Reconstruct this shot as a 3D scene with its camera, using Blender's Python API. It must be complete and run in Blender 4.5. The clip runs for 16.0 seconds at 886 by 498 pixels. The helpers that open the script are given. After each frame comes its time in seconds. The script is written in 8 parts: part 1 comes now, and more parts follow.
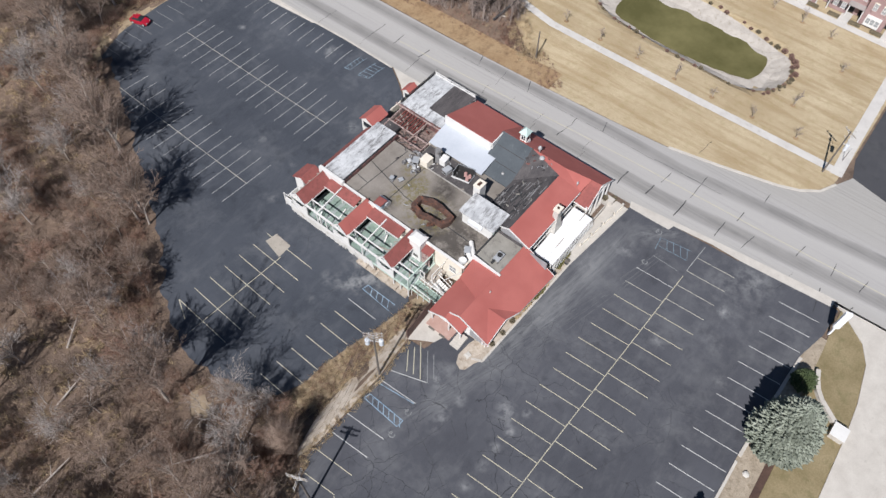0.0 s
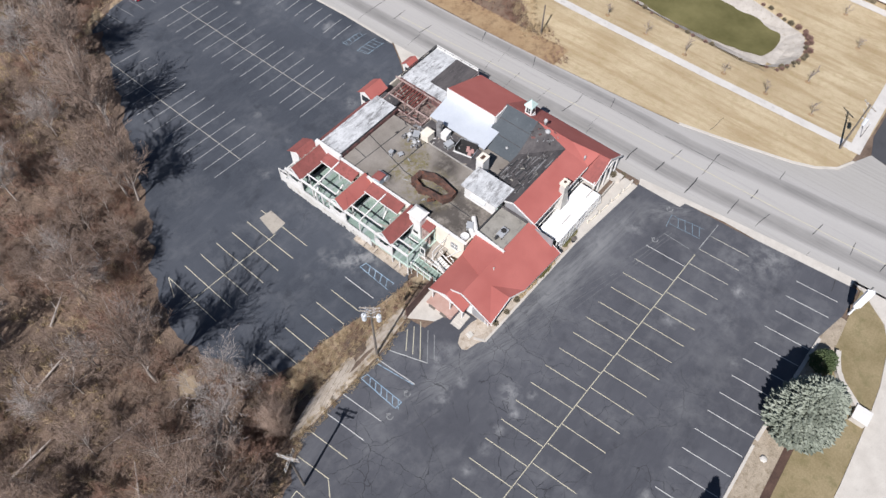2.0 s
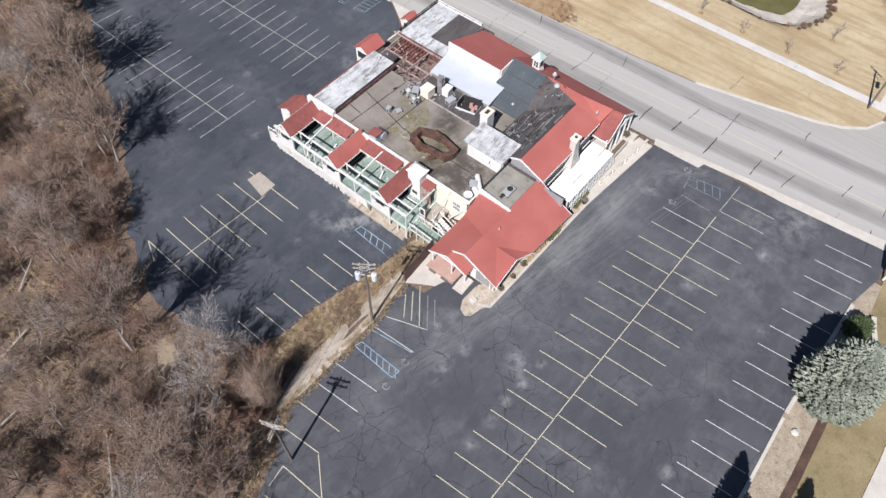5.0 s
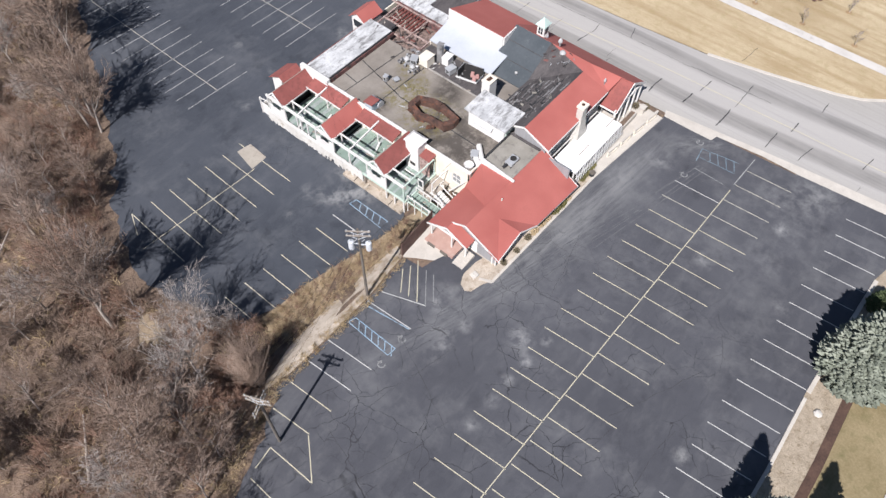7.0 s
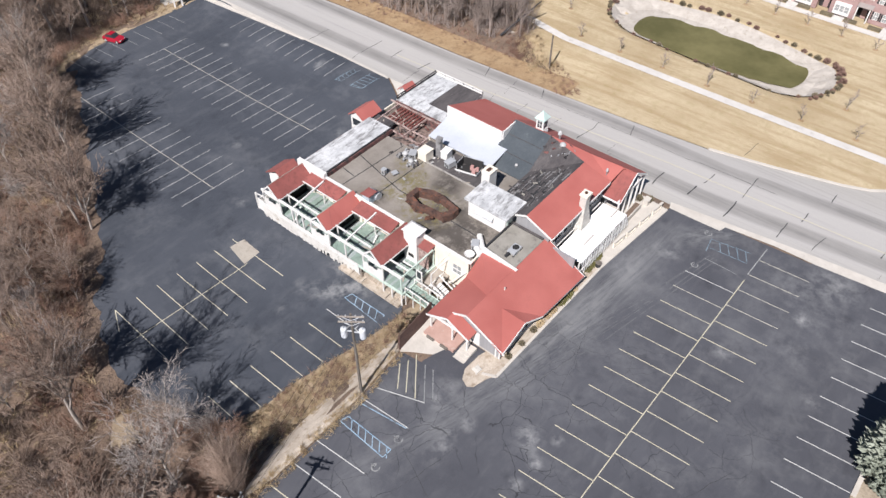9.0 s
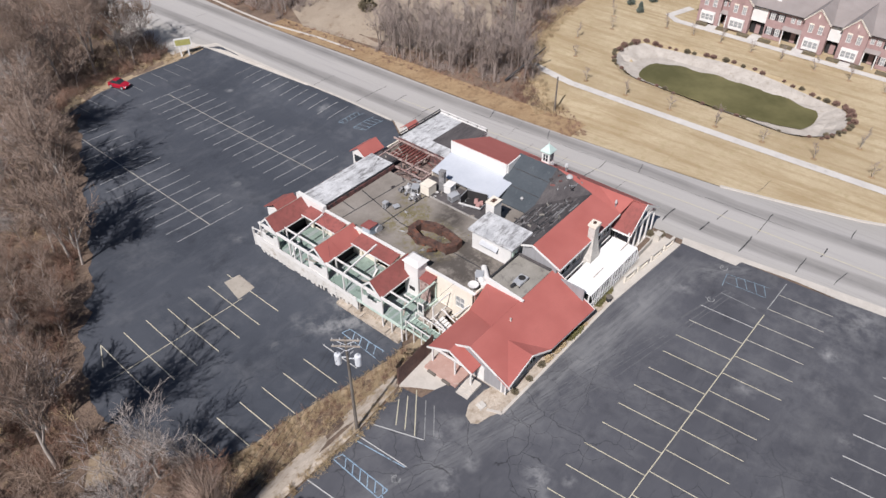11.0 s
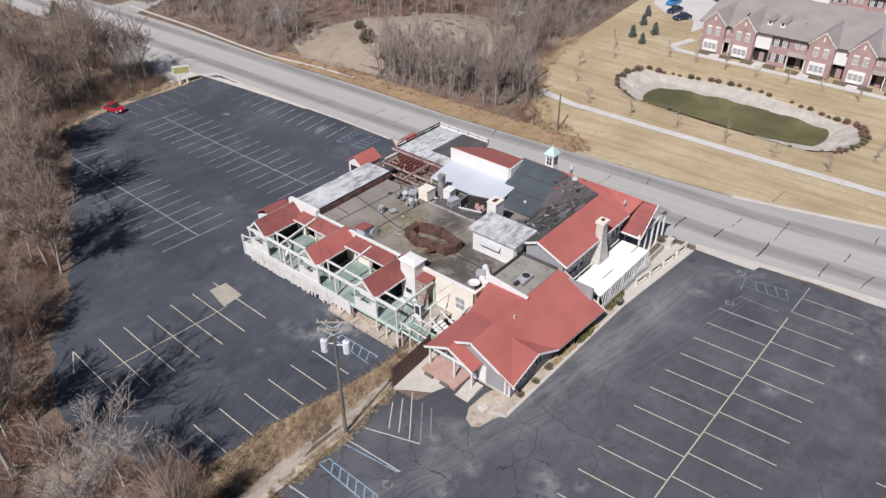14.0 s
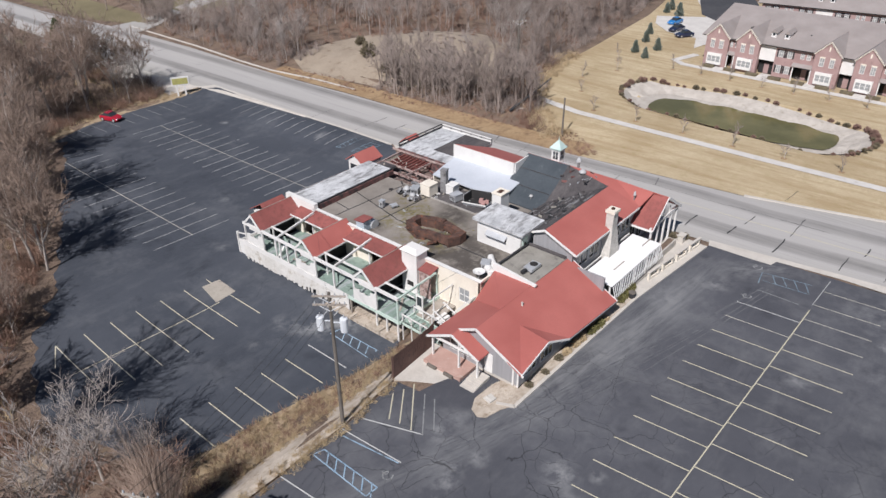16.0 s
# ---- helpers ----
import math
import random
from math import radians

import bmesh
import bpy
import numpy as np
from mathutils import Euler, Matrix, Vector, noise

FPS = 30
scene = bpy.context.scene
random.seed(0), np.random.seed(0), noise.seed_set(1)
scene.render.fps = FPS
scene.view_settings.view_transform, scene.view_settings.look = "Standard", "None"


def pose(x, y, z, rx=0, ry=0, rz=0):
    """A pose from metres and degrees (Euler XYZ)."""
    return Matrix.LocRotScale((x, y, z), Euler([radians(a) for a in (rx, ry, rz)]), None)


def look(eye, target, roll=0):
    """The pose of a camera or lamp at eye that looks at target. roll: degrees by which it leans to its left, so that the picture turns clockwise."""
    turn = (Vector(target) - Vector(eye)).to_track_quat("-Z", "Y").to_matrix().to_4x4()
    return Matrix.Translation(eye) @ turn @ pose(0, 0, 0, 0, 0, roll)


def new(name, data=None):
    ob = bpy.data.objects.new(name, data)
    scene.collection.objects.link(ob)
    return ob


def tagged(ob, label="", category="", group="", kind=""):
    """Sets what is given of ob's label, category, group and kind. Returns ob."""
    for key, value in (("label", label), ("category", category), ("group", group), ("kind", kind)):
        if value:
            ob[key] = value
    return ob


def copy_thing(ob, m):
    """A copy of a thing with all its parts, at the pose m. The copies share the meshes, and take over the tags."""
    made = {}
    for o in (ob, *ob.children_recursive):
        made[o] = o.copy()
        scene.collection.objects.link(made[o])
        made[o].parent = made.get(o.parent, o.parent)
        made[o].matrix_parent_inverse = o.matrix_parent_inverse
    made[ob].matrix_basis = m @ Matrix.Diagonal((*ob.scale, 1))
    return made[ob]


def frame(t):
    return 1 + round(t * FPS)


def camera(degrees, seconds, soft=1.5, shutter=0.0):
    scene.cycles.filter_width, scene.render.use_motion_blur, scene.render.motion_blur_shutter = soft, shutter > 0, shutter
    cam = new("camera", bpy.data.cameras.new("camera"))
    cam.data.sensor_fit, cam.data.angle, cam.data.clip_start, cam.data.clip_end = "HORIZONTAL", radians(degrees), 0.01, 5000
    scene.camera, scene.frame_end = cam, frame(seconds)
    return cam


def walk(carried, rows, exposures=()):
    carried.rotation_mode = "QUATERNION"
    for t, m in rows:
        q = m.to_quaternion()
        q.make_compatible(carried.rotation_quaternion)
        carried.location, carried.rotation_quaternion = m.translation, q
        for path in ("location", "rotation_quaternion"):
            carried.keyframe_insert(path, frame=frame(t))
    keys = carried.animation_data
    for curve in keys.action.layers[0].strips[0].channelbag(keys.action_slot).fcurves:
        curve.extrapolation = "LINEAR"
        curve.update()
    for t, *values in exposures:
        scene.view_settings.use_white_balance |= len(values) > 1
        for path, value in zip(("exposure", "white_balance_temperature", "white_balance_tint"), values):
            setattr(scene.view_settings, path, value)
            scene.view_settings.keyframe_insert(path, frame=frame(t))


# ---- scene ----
cam = camera(63.42, 16.0)
PATH = [
    (0, (-35.437, -21.077, 91.254), (-8.425, 0.398, 37.948), 1.06),
    (0.5, (-35.585, -21.271, 89.785), (-8.556, 0.287, 36.523), 1.07),
    (1, (-35.721, -21.423, 88.302), (-8.697, 0.135, 35.036), 1.09),
    (1.5, (-35.847, -21.540, 86.805), (-8.649, 0.111, 33.666), 1.20),
    (2, (-35.962, -21.631, 85.298), (-8.822, 0.119, 32.170), 1.02),
    (2.5, (-36.067, -21.704, 83.782), (-8.821, 0.065, 30.716), 1.12),
    (3, (-36.163, -21.764, 82.259), (-8.906, 0.076, 29.228), 1.06),
    (3.5, (-36.250, -21.818, 80.731), (-8.971, 0.048, 27.722), 1.09),
    (4, (-36.329, -21.872, 79.199), (-9.067, 0.055, 26.206), 1.00),
    (6.5, (-36.629, -22.266, 71.521), (-9.098, -0.209, 18.722), 1.19),
    (7, (-36.675, -22.388, 69.987), (-9.106, -0.226, 17.252), 1.15),
    (7.5, (-36.717, -22.527, 68.455), (-9.245, -0.348, 15.676), 1.07),
    (8, (-36.756, -22.683, 66.925), (-9.271, -0.450, 14.176), 1.01),
    (8.4, (-36.786, -22.820, 65.702), (-9.183, -0.442, 13.076), 1.01),
    (8.5, (-36.793, -22.855, 65.397), (-9.086, -0.390, 12.862), 0.99),
    (8.6, (-36.801, -22.891, 65.091), (-8.305, 0.244, 13.274), 0.91),
    (8.7, (-36.808, -22.928, 64.786), (-6.804, 1.494, 14.431), 0.74),
    (8.8, (-36.815, -22.965, 64.481), (-5.002, 3.011, 16.051), 0.53),
    (8.9, (-36.822, -23.003, 64.175), (-3.424, 4.347, 17.605), 0.33),
    (9, (-36.829, -23.042, 63.870), (-2.688, 4.956, 18.233), 0.24),
    (9.2, (-36.843, -23.120, 63.260), (-2.554, 5.119, 17.883), 0.25),
    (11.3, (-36.998, -24.000, 56.850), (1.148, 8.265, 17.657), -0.33),
    (11.5, (-37.014, -24.083, 56.238), (1.854, 8.837, 18.320), -0.37),
    (11.7, (-37.031, -24.165, 55.626), (2.487, 9.349, 18.918), -0.41),
    (12, (-37.057, -24.283, 54.706), (2.708, 9.457, 18.475), -0.43),
    (12.5, (-37.103, -24.466, 53.169), (2.676, 9.359, 17.034), -0.47),
    (13, (-37.153, -24.626, 51.625), (2.651, 9.304, 15.616), -0.52),
    (13.5, (-37.209, -24.755, 50.073), (2.625, 9.243, 14.161), -0.54),
    (14, (-37.270, -24.844, 48.510), (2.573, 9.220, 12.671), -0.58),
    (14.2, (-37.296, -24.866, 47.882), (2.621, 9.263, 12.188), -0.58),
    (14.5, (-37.338, -24.884, 46.935), (2.841, 9.477, 11.761), -0.60),
    (15, (-37.413, -24.865, 45.346), (3.168, 9.838, 10.978), -0.61),
    (15.5, (-37.496, -24.776, 43.739), (3.477, 10.254, 10.178), -0.60),
    (16, (-37.587, -24.607, 42.113), (3.829, 10.749, 9.448), -0.57),
]
EXPOSURES = [(0, 0.22, 6300, 11), (1, 0.31, 6300, 12), (2, 0.34, 6300, 12), (4, 0.38, 6320, 13), (7, 0.49, 6380, 13), (8.4, 0.51, 6400, 13), (9.2, 0.48, 6450, 13), (11.3, 0.18, 6450, 14), (12.2, 0.13, 6420, 14), (16, 0.13, 6350, 13)]
walk(cam, [(t, look(eye, target, roll)) for t, eye, target, roll in PATH], EXPOSURES)

# ---- light ----
world = bpy.data.worlds.new("sky")
scene.world = world
world.use_nodes = True
wn = world.node_tree
wn.nodes.clear()
sky = wn.nodes.new("ShaderNodeTexSky")
sky.sky_type = 'NISHITA'
sky.sun_disc = False
SUN_EL, SUN_TO = radians(47.5), Vector((-0.971, -0.238, 0.0))
sky.sun_elevation = SUN_EL
sky.sun_rotation = math.atan2(SUN_TO.x, SUN_TO.y)
sky.air_density, sky.dust_density, sky.ozone_density = 0.8, 0.2, 1.0
bgn = wn.nodes.new("ShaderNodeBackground")
bgn.inputs["Strength"].default_value = 0.05
won = wn.nodes.new("ShaderNodeOutputWorld")
wn.links.new(sky.outputs[0], bgn.inputs["Color"])
wn.links.new(bgn.outputs[0], won.inputs["Surface"])
sun = new("sun", bpy.data.lights.new("sun", 'SUN'))
sun.data.energy, sun.data.angle, sun.data.color = 5.0, radians(0.6), (1.0, 0.972, 0.952)
sun.matrix_world = look(SUN_TO.normalized() * 200 * math.cos(SUN_EL) + Vector((0, 0, 200 * math.sin(SUN_EL))), (0, 0, 0))


# ---- materials ----
def rgb(c):
    return (*c, 1.0)


def node_mat(name):
    m = bpy.data.materials.new(name)
    m.use_nodes = True
    return m, m.node_tree, m.node_tree.nodes["Principled BSDF"]


def noise_node(nt, co, scale, detail=4.0, rough=0.6):
    n = nt.nodes.new("ShaderNodeTexNoise")
    n.inputs["Scale"].default_value, n.inputs["Detail"].default_value, n.inputs["Roughness"].default_value = scale, detail, rough
    nt.links.new(co, n.inputs["Vector"])
    return n.outputs["Fac"]


def ramp_node(nt, fac, lo, hi):
    n = nt.nodes.new("ShaderNodeMapRange")
    n.inputs["From Min"].default_value, n.inputs["From Max"].default_value = lo, hi
    nt.links.new(fac, n.inputs["Value"])
    return n.outputs["Result"]


def mix_node(nt, fac, a, b, mode='MIX'):
    n = nt.nodes.new("ShaderNodeMix")
    n.data_type, n.blend_type = 'RGBA', mode
    for sock, v in ((n.inputs[0], fac), (n.inputs[6], a), (n.inputs[7], b)):
        if isinstance(v, (int, float)):
            sock.default_value = v
        elif isinstance(v, tuple):
            sock.default_value = rgb(v)
        else:
            nt.links.new(v, sock)
    return n.outputs[2]


def math_node(nt, op, a, b=0.0):
    n = nt.nodes.new("ShaderNodeMath")
    n.operation = op
    for sock, v in ((n.inputs[0], a), (n.inputs[1], b)):
        if isinstance(v, (int, float)):
            sock.default_value = v
        else:
            nt.links.new(v, sock)
    return n.outputs[0]


def place_of(nt, stretch=None):
    g = nt.nodes.new("ShaderNodeNewGeometry").outputs["Position"]
    if stretch:
        mp = nt.nodes.new("ShaderNodeMapping")
        mp.inputs["Scale"].default_value = stretch
        nt.links.new(g, mp.inputs["Vector"])
        return mp.outputs[0]
    return g


def bump_to(nt, bsdf, height, strength, dist):
    b = nt.nodes.new("ShaderNodeBump")
    b.inputs["Strength"].default_value, b.inputs["Distance"].default_value = strength, dist
    nt.links.new(height, b.inputs["Height"])
    nt.links.new(b.outputs[0], bsdf.inputs["Normal"])


def surface(name, base, other, rough=0.85, big=0.25, small=6.0, third=None, cut=(0.55, 0.75), bump=0.3, dist=0.02, metal=0.0, rnd=0.0, stretch=None, mixes=(0.35, 0.65)):
    """Two tones mixed at a wide and a fine scale, a third one in patches."""
    m, nt, bs = node_mat(name)
    co = place_of(nt, stretch)
    wide, fine = noise_node(nt, co, big), noise_node(nt, co, small, 6.0)
    f = math_node(nt, 'ADD', math_node(nt, 'MULTIPLY', wide, 0.6), math_node(nt, 'MULTIPLY', fine, 0.4))
    col = mix_node(nt, ramp_node(nt, f, *mixes), base, other)
    if third:
        p = noise_node(nt, co, big * 2.3, 7.0, 0.7)
        col = mix_node(nt, ramp_node(nt, p, *cut), col, third)
    if rnd:
        oi = nt.nodes.new("ShaderNodeObjectInfo").outputs["Random"]
        col = mix_node(nt, math_node(nt, 'MULTIPLY', oi, rnd), col, (0.02, 0.02, 0.02))
    nt.links.new(col, bs.inputs["Base Color"])
    bs.inputs["Roughness"].default_value, bs.inputs["Metallic"].default_value = rough, metal
    if bump:
        bump_to(nt, bs, fine, bump, dist)
    return m


def near(nt, co, x, y, r0, r1):
    """1 within r0 metres of (x, y), falling to 0 at r1."""
    d = nt.nodes.new("ShaderNodeVectorMath")
    d.operation = 'DISTANCE'
    flat = nt.nodes.new("ShaderNodeVectorMath")
    flat.operation = 'MULTIPLY'
    flat.inputs[1].default_value = (1, 1, 0)
    nt.links.new(co, flat.inputs[0])
    nt.links.new(flat.outputs[0], d.inputs[0])
    d.inputs[1].default_value = (x, y, 0)
    return ramp_node(nt, d.outputs["Value"], r1, r0)


def asphalt(name, base, other, pale, cracks, spots=(), web=(-12, -12, 22, 46), streaks=()):
    """Worn sealed asphalt: cloudy fading, chalky dust, a web of hairline cracks, spilt pale spots."""
    m, nt, bs = node_mat(name)
    co = place_of(nt)
    wide, mid, fine = noise_node(nt, co, 0.06, 5.0), noise_node(nt, co, 0.55, 6.0, 0.65), noise_node(nt, co, 30.0, 3.0)
    col = mix_node(nt, ramp_node(nt, wide, 0.38, 0.62), base, other)
    col = mix_node(nt, math_node(nt, 'MULTIPLY', ramp_node(nt, mid, 0.35, 0.8), 0.45), col, other)
    sweep = noise_node(nt, place_of(nt, (0.35, 1.0, 1.0)), 0.5, 6.0, 0.7)
    col = mix_node(nt, math_node(nt, 'MULTIPLY', ramp_node(nt, sweep, 0.5, 0.8), 0.25), col, pale)
    dust = noise_node(nt, place_of(nt, (1.0, 0.8, 1.0)), 0.13, 8.0, 0.72)
    col = mix_node(nt, math_node(nt, 'MULTIPLY', ramp_node(nt, dust, 0.50, 0.78), 0.48), col, pale)
    col = mix_node(nt, math_node(nt, 'MULTIPLY', ramp_node(nt, fine, 0.3, 0.7), 0.18), col, pale)
    oil = noise_node(nt, co, 0.32, 5.0, 0.6)
    col = mix_node(nt, math_node(nt, 'MULTIPLY', ramp_node(nt, oil, 0.58, 0.72), 0.4), col, tuple(v * 0.6 for v in base))
    chalk = ramp_node(nt, noise_node(nt, co, 0.7, 6.0, 0.65), 0.42, 0.72)
    for x, y, r, f in spots:
        col = mix_node(nt, math_node(nt, 'MULTIPLY', math_node(nt, 'MULTIPLY', near(nt, co, x, y, r * 0.1, r), chalk), f * 0.62), col, (0.46, 0.46, 0.45))
    for x0, y0, x1, y1, w, f in streaks:
        ang = math.atan2(y1 - y0, x1 - x0)
        mp = nt.nodes.new("ShaderNodeMapping")
        mp.vector_type = 'TEXTURE'
        mp.inputs["Location"].default_value = ((x0 + x1) / 2, (y0 + y1) / 2, 0)
        mp.inputs["Rotation"].default_value = (0, 0, ang)
        mp.inputs["Scale"].default_value = (math.hypot(x1 - x0, y1 - y0) / 2, w, 1)
        nt.links.new(co, mp.inputs["Vector"])
        ln = nt.nodes.new("ShaderNodeVectorMath")
        ln.operation = 'LENGTH'
        nt.links.new(mp.outputs[0], ln.inputs[0])
        hair = nt.nodes.new("ShaderNodeMapping")
        hair.inputs["Scale"].default_value = (3.0, 4.0, 1)
        nt.links.new(mp.outputs[0], hair.inputs["Vector"])
        grain = ramp_node(nt, noise_node(nt, hair.outputs[0], 1.0, 6.0, 0.7), 0.40, 0.70)
        col = mix_node(nt, math_node(nt, 'MULTIPLY', math_node(nt, 'MULTIPLY', ramp_node(nt, ln.outputs["Value"], 1.0, 0.35), grain), f), col, pale)
    warp = nt.nodes.new("ShaderNodeTexNoise")
    warp.inputs["Scale"].default_value, warp.inputs["Detail"].default_value = 0.5, 6.0
    nt.links.new(co, warp.inputs["Vector"])
    vm = nt.nodes.new("ShaderNodeVectorMath")
    vm.operation = 'MULTIPLY_ADD'
    vm.inputs[1].default_value = (1.9, 1.9, 0.0)
    nt.links.new(warp.outputs["Color"], vm.inputs[0])
    nt.links.new(co, vm.inputs[2])
    old = near(nt, co, *web)
    for scale, w0, w1, lo, hi in ((0.16, 0.0075, 0.002, 0.42, 0.50), (0.40, 0.014, 0.004, 0.49, 0.56)):
        v = nt.nodes.new("ShaderNodeTexVoronoi")
        v.feature = 'DISTANCE_TO_EDGE'
        v.inputs["Scale"].default_value = scale
        nt.links.new(vm.outputs[0], v.inputs["Vector"])
        line = ramp_node(nt, v.outputs["Distance"], w0, w1)
        where = math_node(nt, 'MULTIPLY', ramp_node(nt, noise_node(nt, co, 0.11, 3.0), lo, hi), old)
        col = mix_node(nt, math_node(nt, 'MULTIPLY', math_node(nt, 'MULTIPLY', line, where), cracks), col, (0.012, 0.012, 0.014))
    nt.links.new(col, bs.inputs["Base Color"])
    bs.inputs["Roughness"].default_value = 0.9
    bs.inputs["Specular IOR Level"].default_value = 0.3
    bump_to(nt, bs, fine, 0.25, 0.01)
    return m


CHALK = ((-3.6, -6.9, 1.9, 1.0), (-5.4, -8.9, 1.1, 1.0), (-8.5, -8.7, 1.0, 0.9), (-2.1, -9.2, 0.9, 0.8), (-11.3, -8.9, 1.1, 0.6), (-14.7, -8.8, 1.2, 0.6), (-3.9, -26.7, 1.2, 1.0), (28.3, -22.4, 1.3, 0.9),
         (18.3, -17.3, 1.6, 0.6), (18.1, -27.1, 1.5, 0.5), (-8.2, -0.3, 1.1, 0.9), (-9.4, -0.8, 1.4, 0.8), (-6.3, -1.2, 1.3, 0.8), (-6.3, 2.7, 1.6, 0.6), (-4.3, 2.7, 2.0, 0.5), (-11.0, -0.9, 1.6, 0.5), (22.9, -2.8, 3.0, 0.5), (28.5, -5.6, 2.4, 0.6), (36.0, -23.6, 4.0, 0.55), (33.5, -20, 5.0, 0.3), (30.2, -24, 6.0, 0.25), (23.4, -23.0, 3.5, 0.3), (14, -3, 4.0, 0.25))
SPLASH = ((-0.9, 22.3, 2.4, 1.0), (0.8, 21.0, 2.4, 0.9), (-2.2, 24.4, 2.2, 0.7), (-3.2, 26.7, 1.6, 0.5), (2.0, 25.0, 3.0, 0.5), (-7.3, 26.0, 1.0, 0.4), (-4.5, 62.4, 1.0, 0.7), (9.3, 54.5, 0.9, 0.8), (1.6, 44.2, 1.5, 0.5), (32.2, 60.2, 1.6, 1.0), (21.3, 44.5, 1.8, 0.7), (26.3, 78.4, 1.0, 0.9), (9.0, 46.5, 1.0, 0.6))
WHEEL = ((-14, 1.2, 34, -5.2, 3.6, 0.85), (-22, 5.5, 4, -3.0, 1.8, 0.5), (4, -2.0, 37, -4.4, 2.2, 0.7), (30, -4, 38, -12, 2.6, 0.7))
ASPHALT = asphalt("sealed asphalt", (0.0415, 0.0432, 0.0535), (0.071, 0.0732, 0.085), (0.21, 0.212, 0.213), 0.7, CHALK, (-16, -14, 14, 38), WHEEL)
ASPHALT_LOW = asphalt("older asphalt", (0.032, 0.038, 0.050), (0.053, 0.060, 0.074), (0.17, 0.175, 0.185), 0.25, SPLASH, (0, 25, 8, 20))
DRIVE = asphalt("dark drive", (0.045, 0.046, 0.052), (0.06, 0.06, 0.066), (0.1, 0.1, 0.1), 0.1)


def concrete_road():
    """Old grey carriageway: pale gutter, darker driven lanes, stains drawn out along it."""
    m, nt, bs = node_mat("road concrete")
    co = place_of(nt)
    xyz = nt.nodes.new("ShaderNodeSeparateXYZ")
    nt.links.new(co, xyz.inputs[0])
    bend = math_node(nt, 'MULTIPLY', math_node(nt, 'MAXIMUM', math_node(nt, 'SUBTRACT', xyz.outputs["Y"], 25.0), 0.0), 0.026)
    turn = math_node(nt, 'MULTIPLY', math_node(nt, 'MAXIMUM', math_node(nt, 'SUBTRACT', -4.0, xyz.outputs["Y"]), 0.0), -0.11)
    u = math_node(nt, 'ADD', math_node(nt, 'ADD', xyz.outputs["X"], bend), turn)
    along = noise_node(nt, place_of(nt, (1.0, 0.03, 1.0)), 0.55, 4.0)
    wide, fine = noise_node(nt, co, 0.12, 6.0, 0.65), noise_node(nt, co, 14.0, 4.0)
    u = math_node(nt, 'ADD', u, math_node(nt, 'MULTIPLY', math_node(nt, 'SUBTRACT', wide, 0.5), 0.5))
    lanes = nt.nodes.new("ShaderNodeValToRGB")
    nt.links.new(ramp_node(nt, u, 36.0, 52.5), lanes.inputs[0])
    el = lanes.color_ramp.elements
    el[0].position, el[0].color = 0.0, rgb((0.36, 0.345, 0.315))
    el[1].position, el[1].color = 1.0, rgb((0.34, 0.325, 0.30))
    for p, g in ((0.18, 0.42), (0.215, 0.25), (0.27, 0.175), (0.34, 0.23), (0.375, 0.39), (0.61, 0.42), (0.66, 0.26), (0.715, 0.175), (0.77, 0.23), (0.795, 0.37)):
        e = el.new(p)
        e.color = rgb((g, g * 0.96, g * 0.915))
    col = mix_node(nt, math_node(nt, 'MULTIPLY', ramp_node(nt, along, 0.40, 0.66), 0.25), lanes.outputs[0], (0.36, 0.345, 0.325))
    thin = noise_node(nt, place_of(nt, (2.6, 0.035, 1.0)), 1.0, 6.0, 0.7)
    col = mix_node(nt, math_node(nt, 'MULTIPLY', ramp_node(nt, thin, 0.42, 0.68), 0.35), col, (0.44, 0.42, 0.385))
    col = mix_node(nt, math_node(nt, 'MULTIPLY', ramp_node(nt, thin, 0.46, 0.3), 0.4), col, (0.17, 0.165, 0.16))
    col = mix_node(nt, math_node(nt, 'MULTIPLY', ramp_node(nt, wide, 0.45, 0.7), 0.35), col, (0.38, 0.365, 0.345))
    col = mix_node(nt, math_node(nt, 'MULTIPLY', ramp_node(nt, fine, 0.35, 0.7), 0.25), col, (0.18, 0.175, 0.17))
    nt.links.new(col, bs.inputs["Base Color"])
    bs.inputs["Roughness"].default_value = 0.9
    bump_to(nt, bs, fine, 0.2, 0.01)
    return m


def lawn_mat():
    """Dormant straw-coloured lawn with faint mowing bands and greener patches."""
    m, nt, bs = node_mat("dormant lawn")
    co = place_of(nt)
    wide, mid, fine = noise_node(nt, co, 0.07, 5.0), noise_node(nt, co, 0.9, 6.0, 0.7), noise_node(nt, co, 9.0, 5.0, 0.7)
    band = noise_node(nt, place_of(nt, (1.0, 0.09, 1.0)), 0.75, 6.0, 0.7)
    col = mix_node(nt, ramp_node(nt, wide, 0.35, 0.65), (0.40, 0.315, 0.20), (0.53, 0.44, 0.30))
    col = mix_node(nt, math_node(nt, 'MULTIPLY', ramp_node(nt, band, 0.46, 0.60), 0.6), col, (0.31, 0.225, 0.125))
    col = mix_node(nt, math_node(nt, 'MULTIPLY', ramp_node(nt, mid, 0.5, 0.75), 0.5), col, (0.27, 0.23, 0.10))
    col = mix_node(nt, math_node(nt, 'MULTIPLY', ramp_node(nt, fine, 0.42, 0.66), 0.5), col, (0.23, 0.17, 0.09))
    nt.links.new(col, bs.inputs["Base Color"])
    bs.inputs["Roughness"].default_value = 1.0
    bs.inputs["Specular IOR Level"].default_value = 0.1
    bump_to(nt, bs, fine, 0.6, 0.06)
    return m


